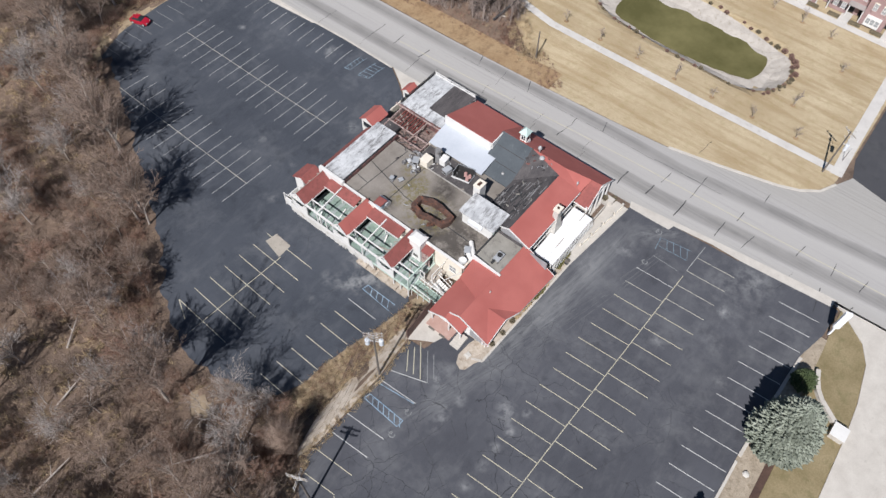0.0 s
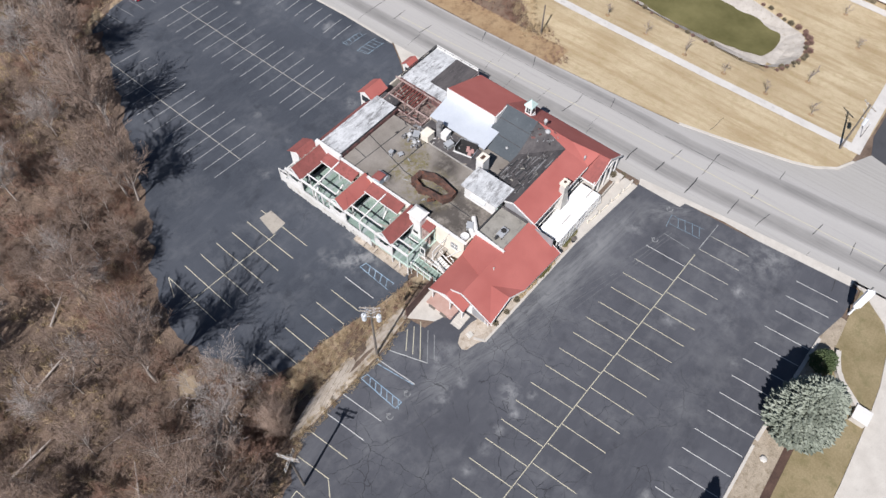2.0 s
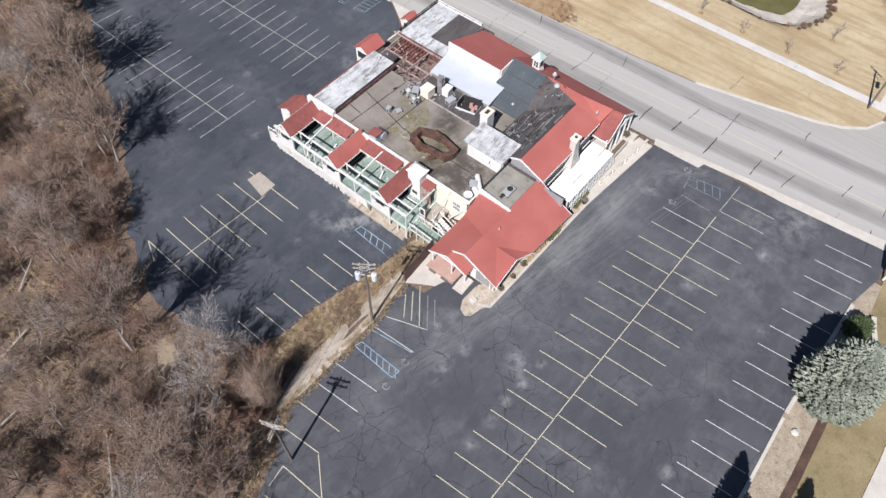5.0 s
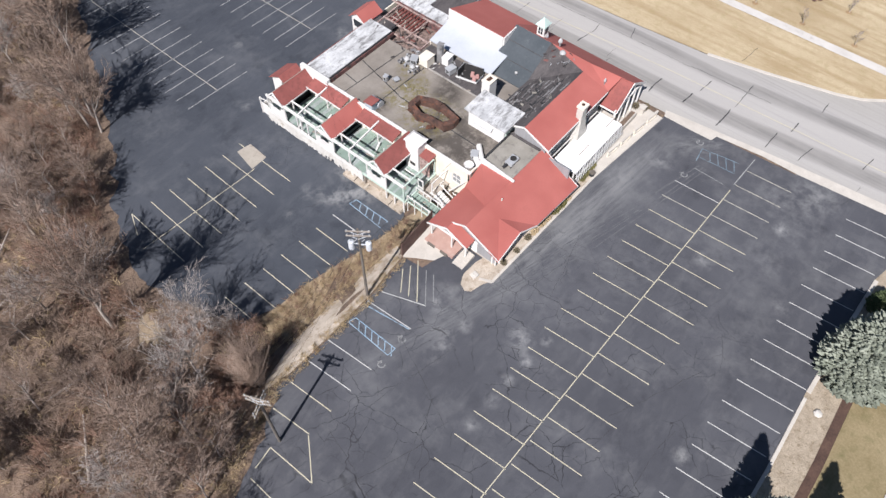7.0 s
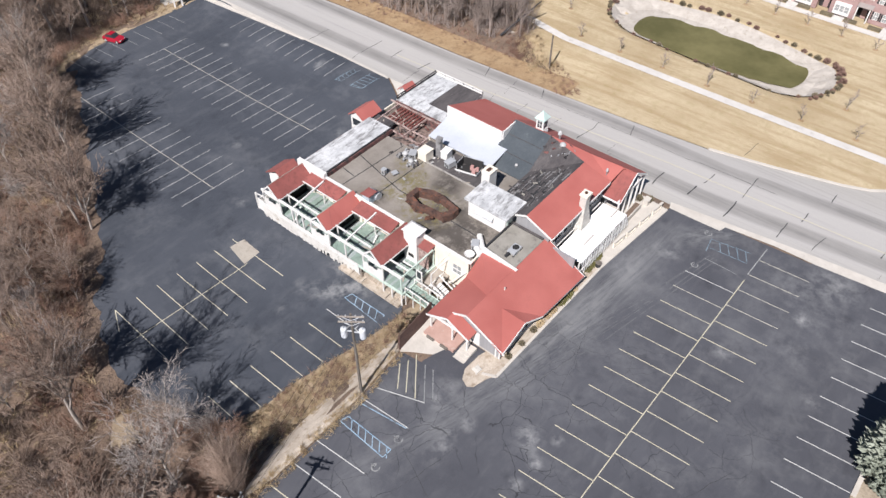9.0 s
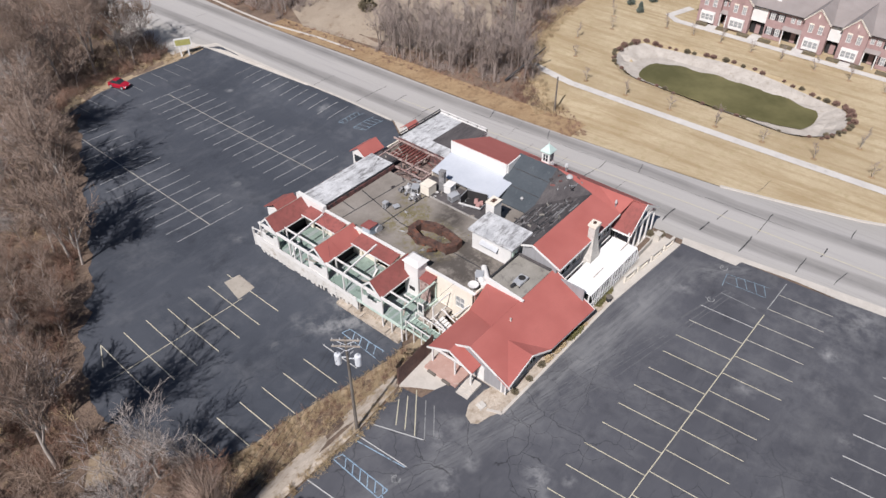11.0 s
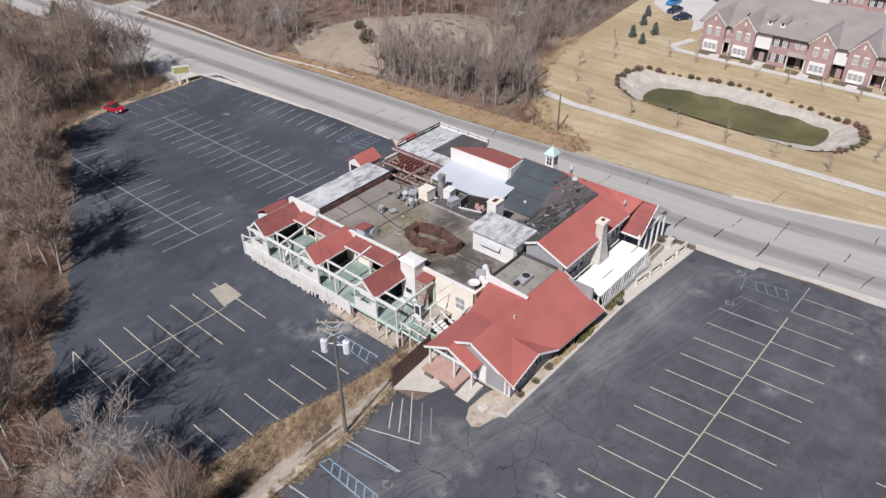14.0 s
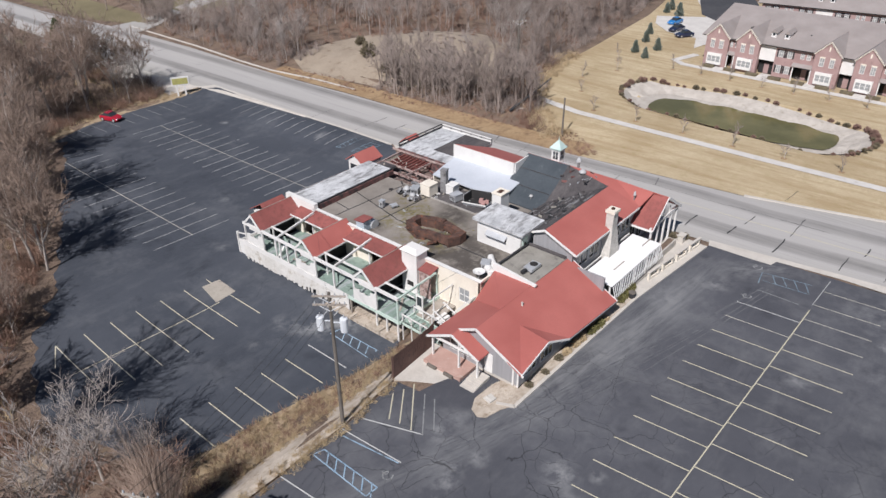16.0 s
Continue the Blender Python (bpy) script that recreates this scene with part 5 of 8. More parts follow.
# main flat roof and its walls
part("flat_roof", Shape().box(8.2, 27.0, 9.7, 28.3, 3.5, 3.9), ROOF_FLAT, R, "wide weathered flat roof with seams and weeds")
part("flat_roof", Shape().box(8.2, 19.9, 28.3, 33.3, 3.5, 3.9), ROOF_FLAT, R)
for a, b in (((8.3, 30.9), (19.6, 30.2)), ((8.6, 26.3), (18.6, 25.9)), ((11.1, 33.2), (10.8, 30.9)), ((14.4, 33.2), (12.6, 25.1)), ((12.5, 25.0), (12.2, 12))):
    part("roof_seam", Shape().beam((*a, 3.905), (*b, 3.905), 0.12, 0.03), BLACK, R)
wall(R, CREAM, 'x', 8.0, 9.7, 38.0, -2.1, 4.15, 0.25, [(11.0, 12.3, 1.0, 2.6), (13.2, 14.4, 0.2, 2.5), (18.2, 20.6, 0.3, 2.6), (22.4, 24.6, 0.3, 2.6), (30.2, 32.4, 0.3, 2.6), (34.0, 36.0, 0.3, 2.6)], label="stained cream wall with gaping openings")
window(R, 'x', 8.08, 11.0, 12.3, 1.0, 2.6, bars=1, pane=CURTAIN)
part("boarding", Shape().box(8.06, 8.12, 13.2, 14.4, 0.2, 2.5), CREAM, R, "boarded-up cream doorway")
part("coping", Shape().box(7.9, 8.32, 9.6, 38.0, 4.15, 4.24), WHITE, R)
wall(R, CREAM, 'y', 9.72, 8.0, 10.0, -2.0, 4.15, 0.2)
# long strip roof with silver coating
part("strip_roof", Shape().box(8.3, 20.8, 33.55, 37.6, 4.1, 4.6), ROOF_PATCH, R, "long roof strip with peeling silver coating")
part("strip_edge", Shape().box(8.3, 20.8, 33.3, 33.56, 3.9, 4.5), MAROON, R)
part("strip_edge", Shape().box(8.3, 20.8, 33.42, 33.62, 4.5, 4.68), BLACK, R)
part("end_parapet", Shape().box(7.75, 8.3, 33.2, 38.2, 3.3, 4.85), WHITE, R, "white end parapet")
roof(R, [(8.2, 37.6, 4.62), (8.2, 39.3, 2.9), (19.4, 39.3, 2.9), (19.4, 37.6, 4.62)][::-1], RED_DARK, 0.12)
wall(R, CREAM, 'y', 38.8, 8.0, 34.9, -1.95, 3.0, 0.2, [(x, x + 1.3, 0.2, 1.8) for x in (10, 13, 16, 23, 26, 29)])
for x in (10, 13, 16, 23, 26, 29):
    window(R, 'y', 38.86, x, x + 1.3, 0.2, 1.8, bars=1)


def turret(x0, x1, y0, y1, ze, zr):
    """A little red gabled bay on white posts."""
    ym = (y0 + y1) / 2
    roof(R, [(x0, y0, ze), (x1, y0, ze), (x1, ym, zr), (x0, ym, zr)], RED, 0.12, "turret_roof")
    roof(R, [(x0, ym, zr), (x1, ym, zr), (x1, y1, ze), (x0, y1, ze)], RED, 0.12, "turret_roof")
    part("turret_wall", Shape().box(x0 + 0.3, x1 - 0.2, y0 + 0.2, y1 - 0.25, -1.9, ze - 0.15), WHITE, R)
    gable_end(R, WHITE, 'x', x0 + 0.28, 0.1, [(y0 + 0.2, ze - 0.2), (y1 - 0.2, ze - 0.2), (ym, zr - 0.14)])
    part("turret_window", Shape().box(x0 + 0.26, x0 + 0.3, y0 + 0.6, y1 - 0.6, ze - 1.6, ze - 0.5), GLASS, R)


turret(19.5, 23.2, 37.5, 40.6, 4.45, 5.5)
turret(29.0, 31.2, 37.6, 39.9, 4.0, 4.9)
part("back_roof", Shape().box(26.1, 35.0, 28.5, 37.4, 4.4, 4.85), ROOF_PATCH, R, "flat roof with peeling silver coating")
part("back_roof", Shape().box(28.2, 34.9, 28.52, 33.0, 4.85, 4.88), ROOF_DARK, R)
part("back_wall", Shape().box(25.9, 26.1, 28.5, 37.3, 0.5, 4.75), MAROON, R)
for a, b in (((26.2, 37.3), (35.0, 37.3)), ((35.0, 37.3), (35.0, 28.6))):
    part("edge_rail", Shape().beam((*a, 5.35), (*b, 5.35), 0.1, 0.12), BLACK if a[1] == b[1] else WHITE, R)
    part("edge_kerb", Shape().beam((*a, 4.93), (*b, 4.93), 0.2, 0.16), BLACK if a[1] == b[1] else WHITE, R)
    for i in range(6):
        p = Vector((*a, 5.1)).lerp(Vector((*b, 5.1)), i / 5)
        part("rail_post", Shape().box(p.x - 0.05, p.x + 0.05, p.y - 0.05, p.y + 0.05, 4.85, 5.35), BLACK, R)
# opened bay with bare red joists
part("pit_floor", Shape().box(19.9, 25.9, 28.4, 37.4, 2.9, 3.2), surface("torn pinkish decking", (0.15, 0.105, 0.09), (0.29, 0.21, 0.18), 0.9, 0.9, 5.0, (0.06, 0.045, 0.04), (0.45, 0.6)), R)
PINK = surface("pale pink trim", (0.33, 0.235, 0.21), (0.50, 0.40, 0.36), 0.8, 0.9, 5.0, (0.16, 0.09, 0.08), (0.46, 0.60))
for i in range(8):
    part("joist", Shape().beam((22.7, 31.9 + i * 0.58, 4.0), (25.9, 31.9 + i * 0.58, 4.12), 0.14, 0.26), RUST_RED, R)
for a, b in (((20.0, 28.6, 3.95), (25.9, 28.6, 4.2)), ((20.9, 28.6, 4.15), (21.0, 37.2, 4.15)), ((22.6, 28.8, 4.1), (22.7, 37.0, 4.1)), ((25.8, 28.6, 4.5), (25.9, 38.2, 4.5)), ((20.0, 36.6, 4.2), (25.9, 36.8, 4.3)), ((21.0, 31.4, 4.2), (25.8, 31.4, 4.25))):
    part("bay_frame", Shape().beam(a, b, 0.16, 0.22), PINK, R)
rj = random.Random(91)
for i in range(26):
    x, y, a, L = rj.uniform(20.2, 25.4), rj.uniform(28.9, 36.8), rj.uniform(0, 3.14), rj.uniform(0.5, 1.7)
    z = rj.uniform(3.25, 4.3)
    part("broken_board", Shape().beam((x - math.cos(a) * L / 2, y - math.sin(a) * L / 2, z), (x + math.cos(a) * L / 2, y + math.sin(a) * L / 2, z + rj.uniform(-0.3, 0.5)), rj.uniform(0.08, 0.24), 0.05), rj.choice((BLACK, TIMBER, RUST_RED, PINK, ROOF_DARK)), R)
part("inner_roof", Shape().box(19.95, 22.5, 34.4, 37.4, 4.0, 4.2), ROOF_DARK, R)
# pale kerb along the sunken strip of the flat roof
part("roof_kerb", Shape().box(18.8, 18.98, 15.9, 28.2, 3.9, 4.05), OLD_SLAB, R)
part("sunken_strip", Shape().box(18.98, 22.8, 16.4, 28.2, 3.9, 3.935), ROOF_DARK, R)

# ---- the wrecked deck along the lower lot ----
D = thing("timber_deck", "wrecked green and white deck with bare roof frames", "deck", (2, 15, 0))
D.location = (0, 0, 0)
FZ = 0.45
RIDGES = (19.5, 28.4, 37.2)
deck_board = Shape().box(2.1, 7.95, 0, 0.27, FZ - 0.1, FZ).mesh("board", GREEN)
grey_board = Shape().box(2.1, 7.95, 0, 0.27, FZ - 0.1, FZ).mesh("board", GREEN_GREY)
short_board = Shape().box(2.1, 5.2, 0, 0.27, FZ - 0.1, FZ).mesh("board", GREEN)
rz = random.Random(17)
for i in range(86):
    y = 14.98 + i * 0.285
    gone = any(r - 1.0 < y < r + 0.2 for r in RIDGES)
    ob = new("board", short_board if gone and i % 3 else rz.choice((deck_board, deck_board, grey_board)))
    ob.parent, ob.location = D, (rz.uniform(-0.03, 0.03), y, rz.uniform(-0.012, 0.012))
part("floor_beam", Shape().box(1.98, 2.12, 14.9, 22.0, FZ - 0.3, FZ + 0.04), MINT, D)
part("floor_beam", Shape().box(1.98, 2.12, 22.0, 39.6, FZ - 0.3, FZ + 0.04), WHITE, D)
part("floor_beam", Shape().box(2.1, 8.0, 14.8, 14.96, FZ - 0.34, FZ - 0.02), MINT, D)
for y in (15.0, 17.9, 21.0, 24.0, 26.8, 29.9, 31.4, 32.6, 33.3, 35.6, 38.8):
    part("post", Shape().box(1.97, 2.13, y - 0.08, y + 0.08, FZ, 3.0), WHITE if y > 16 else MINT, D)
part("top_beam", Shape().box(1.92, 2.18, 14.9, 39.0, 2.95, 3.2), WHITE, D)
for y0, y1 in ((15.0, 17.9), (20.9, 26.9), (29.8, 35.7)):
    part("mid_beam", Shape().box(3.33, 3.49, y0, y1, 3.0, 3.18), WHITE, D)
for y in (15.0, 24.0, 33.2):
    part("cross_beam", Shape().beam((2.05, y, 3.06), (7.5, y - 0.15, 4.05 if y > 16 else 3.4), 0.15, 0.2), MINT if y < 16 else WHITE, D)
for y, x in ((15.0, 5.1), (15.0, 7.8), (20.9, 5.1), (26.6, 3.4), (35.4, 3.4), (24.0, 7.2), (33.1, 7.2)):
    part("post", Shape().box(x - 0.07, x + 0.07, y - 0.07, y + 0.07, FZ, 3.1), WHITE if y > 16 else MINT, D)
for ym in RIDGES:
    worn = ym < 25 or ym > 35
    part("roof_slope", Shape().slab([(1.9, ym - 1.6, 3.12), (8.2, ym - 1.6, 3.12), (8.2, ym, 4.68), (1.9, ym, 4.68)], 0.12), RED_DARK if worn else RED, D, "faded red shingle slope")
    part("ridge_board", Shape().beam((1.9, ym + 0.04, 4.62), (8.1, ym + 0.04, 4.62), 0.06, 0.2), TIMBER, D)
    part("rafter", Shape().beam((1.95, ym, 4.58), (1.95, ym + 1.45, 3.15), 0.1, 0.2), WHITE, D)
    part("rafter", Shape().beam((1.85, ym - 1.66, 3.02), (1.85, ym, 4.62), 0.08, 0.24), WHITE, D)
    for x in (3.6, 5.4, 7.2):
        part("bare_rafter", Shape().beam((x, ym + 0.06, 4.55), (x, ym + 1.1, 3.5), 0.06, 0.14), TIMBER, D)
    for k in range(12):
        a = ym - 1.55 + 0.25 * k
        top = 2.3 if k < 3 else (1.75 if 3 <= k < 9 else 1.95)
        part("front_board", Shape().box(2.0, 2.06, a, a + 0.235, FZ, top - 0.05 * (k % 3)), WHITE, D)
    part("head_panel", Shape().box(2.0, 2.06, ym - 1.55, ym + 0.7, 2.62, 2.95), WHITE, D)
    part("eave_fascia", Shape().beam((1.9, ym - 1.63, 3.03), (8.1, ym - 1.63, 3.03), 0.06, 0.16), WHITE, D)
    part("back_panel", Shape().box(7.7, 7.85, ym - 1.6, ym + 0.9, FZ, 3.3), CREAM, D)
    # near-black panel painted in for the shade beneath the roof
    part("shade_panel", Shape().box(4.2, 7.7, ym - 0.12, ym, FZ, 3.9), DARK, D, "near-black panel standing in for the shade beneath the roof")
for y0, y1 in ((20.5, 26.8), (29.4, 35.6)):
    part("lean_roof", Shape().slab([(6.2, y0, 3.55), (8.0, y0, 4.08), (8.0, y1, 4.08), (6.2, y1, 3.55)], 0.1), RED_DARK, D)
    trim(D, (6.15, y0, 3.5), (6.15, y1, 3.5), 0.08, 0.16)
    for k in range(5):
        yy = y0 + 0.5 + (y1 - y0 - 1.0) * k / 4
        part("bracket", Shape().beam((7.9, yy, 2.7), (6.3, yy, 3.42), 0.08, 0.12), WHITE, D)
trim(D, (7.95, 20.2, 4.2), (7.95, 36.0, 4.2), 0.1, 0.14)
# low kick wall along the floor's edge, torn away towards the ramp
for k in range(60):
    y = 22.0 + k * 0.29
    part("kick_board", Shape().box(1.9, 1.96, y, y + 0.275, FZ - 0.35, FZ + (rz.uniform(0.26, 0.36) if y > 24.5 else rz.uniform(0.1, 0.3))), WHITE, D)
# things tipped over on the floor
for k, (x, y, L, a, h) in enumerate(((3.2, 33.9, 1.9, 0.4, 0.8), (4.4, 34.6, 1.6, 1.2, 0.9), (3.0, 30.8, 1.4, 2.2, 0.5), (5.6, 31.6, 1.8, 0.2, 0.3), (3.4, 25.2, 1.7, 0.9, 0.4), (4.8, 22.6, 2.2, 1.9, 0.25), (6.2, 23.2, 1.4, 0.3, 0.5), (3.2, 22.3, 1.5, 2.6, 0.6), (4.2, 16.6, 1.9, 0.6, 0.3), (5.8, 17.2, 1.6, 1.7, 0.4), (3.0, 36.0, 1.5, 0.1, 1.0))):
    dx, dy = math.cos(a) * L / 2, math.sin(a) * L / 2
    part("fallen_board", Shape().beam((x - dx, y - dy, FZ + 0.04), (x + dx, y + dy, FZ + h), 0.2, 0.05), (WHITE, GREEN, TIMBER)[k % 3], D)
# skirting and footings below the floor
rs = random.Random(5)
for i in range(64):
    y = 22.0 + i * 0.275
    part("skirt_board", Shape().box(2.04, 2.1, y, y + 0.262, -1.9 + (rs.uniform(0, 0.9) if i < 26 else rs.uniform(0, 0.35)), FZ - 0.3), SKIRT, D)
for y in (15.1, 16.6, 18.0, 21.7):
    part("footing", Shape().box(2.02, 2.18, y - 0.08, y + 0.08, -2.0, FZ - 0.3), WHITE if y < 19 else TIMBER, D)
for y in (15.2, 17.2, 19.2, 21.2, 23.2):
    part("stone_pad", Shape().box(1.45, 2.4, y, y + 1.9, -2.0, -1.45 + rs.uniform(-0.15, 0.1)), DIRT, D)
part("earth_core", Shape().box(2.4, 7.9, 15.2, 22.0, -2.0, -1.3), DIRT, D)
# solid near-black boxes stand for the shade under the floor
part("hollow_shade", Shape().box(3.0, 7.9, 15.2, 22.0, -1.3, FZ - 0.2), DARK, D)
part("void_shade", Shape().box(2.5, 7.9, 22.0, 39.3, -2.0, FZ - 0.2), DARK, D)
# outer stair and low fence at the far end
part("low_wall", Shape().box(2.5, 2.66, 39.0, 41.3, -2.0, -0.1), WHITE, D)
part("low_wall", Shape().box(2.5, 6.6, 41.2, 41.36, -2.0, -0.3), WHITE, D)
part("corner_roof", Shape().slab([(4.7, 39.2, 4.25), (8.0, 39.2, 4.25), (8.0, 41.3, 3.0), (4.7, 41.3, 3.0)], 0.12), RED_DARK, D)
part("corner_roof", Shape().slab([(4.7, 38.0, 3.4), (8.0, 38.0, 3.4), (8.0, 39.2, 4.25), (4.7, 39.2, 4.25)], 0.12), RED_DARK, D)
part("corner_wall", Shape().box(5.0, 7.9, 39.2, 41.0, -2.0, 3.05), WHITE, D)
for i in range(5):
    part("stair_tread", Shape().box(2.9, 4.2, 39.3 + 0.36 * i, 39.66 + 0.36 * i, -2.0, -0.1 - 0.34 * i), WHITE, D)
for y, zt in ((39.1, 1.4), (41.3, 0.9)):
    part("newel", Shape().box(2.4, 2.58, y - 0.09, y + 0.09, -2.0, zt), WHITE, D)
part("stair_rail", Shape().beam((2.5, 39.1, 1.2), (2.5, 41.3, 0.75), 0.09, 0.12), WHITE, D)

# ---- ramp and stairs between deck and front wing ----
S = thing("access_ramp", "broken white and green ramp with leaning rails", "ramp", (4, 12, 0))
S.location = (0, 0, 0)
for i in range(9):
    part("plank", Shape().box(2.6 + 0.02 * i, 4.1, 10.2 + 0.52 * i, 10.66 + 0.52 * i, -0.05 + 0.02 * i, 0.03 + 0.02 * i), GREEN, S)
for x in (2.5, 4.2):
    part("rail", Shape().beam((x, 10.0, 0.9), (x, 14.9, 1.15), 0.09, 0.12), WHITE, S)
    part("stringer", Shape().beam((x, 10.0, -0.1), (x, 14.9, 0.05), 0.1, 0.24), MINT, S)
    for i in range(5):
        part("post", Shape().box(x - 0.05, x + 0.05, 10.2 + 1.15 * i, 10.3 + 1.15 * i, -1.9 if x < 3 else -1.0, 1.1), WHITE, S)
for i in range(6):
    part("stair_tread", Shape().box(4.6, 6.2, 10.5 + 0.36 * i, 10.86 + 0.36 * i, -0.5 + 0.17 * i, -0.44 + 0.17 * i), WHITE, S)
for a, b in (((4.6, 10.4, 0.4), (4.6, 12.8, 1.5)), ((6.2, 10.4, 0.4), (6.2, 12.8, 1.5)), ((4.4, 13.4, 0.2), (7.8, 13.4, 0.3)), ((5.0, 13.0, 2.6), (7.9, 13.0, 2.6)), ((5.0, 13.0, 0.0), (5.0, 13.0, 2.6)), ((6.6, 12.0, 0.2), (7.9, 10.2, 2.4))):
    part("frame_bar", Shape().beam(a, b, 0.1, 0.12), WHITE, S)
part("landing", Shape().box(4.4, 8.0, 12.7, 15.0, -0.1, 0.1), TIMBER, S)
part("loose_door", Shape().box(4.75, 4.83, 14.2, 15.1, 0.1, 2.2), WHITE, S, "loose white glazed door leaf")
part("door_glass", Shape().box(4.72, 4.75, 14.35, 14.95, 1.0, 2.0), GLASS, S)
single("concrete_pad", Shape().slab([(-3.9, 9.95, 0.06), (-2.0, 6.8, 0.06), (-0.5, 6.2, 0.06), (2.2, 6.4, 0.06), (2.2, 10.4, 0.06), (-1, 10.4, 0.06)], 0.3), CONCRETE, "pale triangular concrete pad beside the porch", "pavement", kind="structure")
single("entry_apron", Shape().slab([(-3.4, 3.3, 0.03), (-0.8, 1.2, 0.03), (1.9, 1.2, 0.03), (1.9, 6.6, 0.03), (-2.0, 6.8, 0.03), (-3.6, 7.2, 0.03)], 0.2), ASPHALT, "patched grey paving before the entrance", "pavement", kind="structure")
single("planting_bed", Shape().slab([(0.1, -0.04, 0.08), (20.6, -0.62, 0.08), (21.5, -0.3, 0.08), (22.2, 0.4, 0.08), (22.2, 0.75, 0.08), (17, 0.75, 0.08), (2, 0.95, 0.08), (1.95, 2.6, 0.08), (1.0, 2.9, 0.08), (-1.3, 3.0, 0.08), (-2.5, 2.4, 0.08), (-2.9, 1.5, 0.08), (-2.5, 0.9, 0.08), (-1.0, 0.5, 0.08)], 0.2), DIRT, "dry planting bed along the wall", "planting bed", kind="structure")
single("flat_stone", Shape().slab([(-1.1, 1.6, 0.22), (-0.3, 1.5, 0.24), (-0.1, 2.2, 0.22), (-0.9, 2.4, 0.2)], 0.16), STONE, "flat pale stone lying in the planting bed", "rock")
fence = thing("board_fence", "tall brown board fence beside the concrete pad", "fence", (-3.85, 10.0, 0.0))
for i in range(19):
    part("board", Shape().box(0.31 * i, 0.31 * i + 0.29, -0.02, 0.02, 0.08, 2.45 + 0.03 * math.sin(i * 2.3)), FENCE_BROWN, fence)
for z in (0.5, 1.4, 2.2):
    part("rail", Shape().box(0, 5.9, 0.02, 0.09, z, z + 0.1), FENCE_BROWN, fence)
for x in (0.05, 1.95, 3.9, 5.8):
    part("post", Shape().box(x - 0.05, x + 0.05, 0.09, 0.19, -1.2, 2.4), FENCE_BROWN, fence)
fence.rotation_euler.z = radians(4.0)
single("corner_terrace", Shape().slab([(20.6, -0.4, 0.1), (35.2, -1.75, 0.1), (36.0, 4.8, 0.1), (20.6, 4.8, 0.1)], 0.3), CONCRETE, "pale concrete terrace at the corner", "pavement", kind="structure")


# ---- things on the roofs ----
def cupola(x, y, z):
    c = thing("cupola", "mint and white cupola with louvres and a pale green roof", "cupola", (x, y, z))
    c.scale = (0.92, 0.92, 0.98)
    part("base", Shape().box(-0.72, 0.72, -0.72, 0.72, -1.2, 0.12), STEEL, c, "grey flashed base")
    part("plinth", Shape().box(-0.66, 0.66, -0.66, 0.66, 0.12, 0.45), WHITE, c)
    body = part("body", Shape().box(-0.6, 0.6, -0.6, 0.6, 0.45, 2.0), WHITE, c)
    for sx, sy in ((-1, 0), (0, -1)):
        for k in (-0.2, 0.2):
            s = Shape()
            for i in range(2):
                z0 = 0.75 + i * 0.52
                s.box(-0.63, -0.6, k - 0.15, k + 0.15, z0, z0 + 0.44) if sx else s.box(k - 0.15, k + 0.15, -0.63, -0.6, z0, z0 + 0.44)
            part("pane", s, GLASS, body)
    part("cornice", Shape().box(-0.8, 0.8, -0.8, 0.8, 2.0, 2.12), MINT, c)
    part("roof", Shape().add([(-0.85, -0.85, 2.12), (0.85, -0.85, 2.12), (0.85, 0.85, 2.12), (-0.85, 0.85, 2.12), (0, 0, 3.15)], [(3, 2, 1, 0), (0, 1, 4), (1, 2, 4), (2, 3, 4), (3, 0, 4)]),
         surface("pale verdigris", (0.40, 0.52, 0.48), (0.50, 0.61, 0.57), 0.6, 0.8, 5.0, None, bump=0.0), c, "pale green pyramid roof")
    part("finial", Shape().tube((0, 0, 3.1), (0, 0, 3.5), 0.05, 0.015), MINT, c)


cupola(31.0, 15.9, 6.78)


def fan_unit(x, y, z, w, d, h, mat, turn=0.0, kind="roof vent box"):
    """A boxed rooftop unit on a kerb, with a lid and louvred side."""
    u = thing("rooftop_unit", "weathered pale metal rooftop ventilation unit", "ventilation unit", (x, y, z), "rooftop units")
    u.rotation_euler.z = radians(turn)
    part("kerb", Shape().box(-w / 2 + 0.05, w / 2 - 0.05, -d / 2 + 0.05, d / 2 - 0.05, 0, 0.16), BLACK, u)
    part("casing", Shape().box(-w / 2, w / 2, -d / 2, d / 2, 0.16, h), mat, u)
    part("lid", Shape().box(-w / 2 - 0.06, w / 2 + 0.06, -d / 2 - 0.06, d / 2 + 0.06, h, h + 0.07), mat, u)
    for i in range(3 if mat is METAL and h < 1.0 else 0):
        part("louvre", Shape().box(-w / 2 - 0.02, -w / 2, -d / 2 + 0.1, d / 2 - 0.1, 0.3 + i * (h - 0.4) / 3, 0.3 + i * (h - 0.4) / 3 + 0.09), DARK, u)
    return u


def mushroom(x, y, z, r, h):
    m = thing("roof_exhaust", "round galvanised roof exhaust cap", "roof exhaust", (x, y, z), "roof exhausts")
    part("stem", Shape().tube((0, 0, 0), (0, 0, h * 0.6), r * 0.5, n=12), DUCT_GREY, m)
    part("cap", Shape().lathe((0, 0, h * 0.55), [(r, 0), (r * 1.02, h * 0.12), (r * 0.7, h * 0.32), (r * 0.15, h * 0.45)], 14), DUCT_PALE, m)
    return m


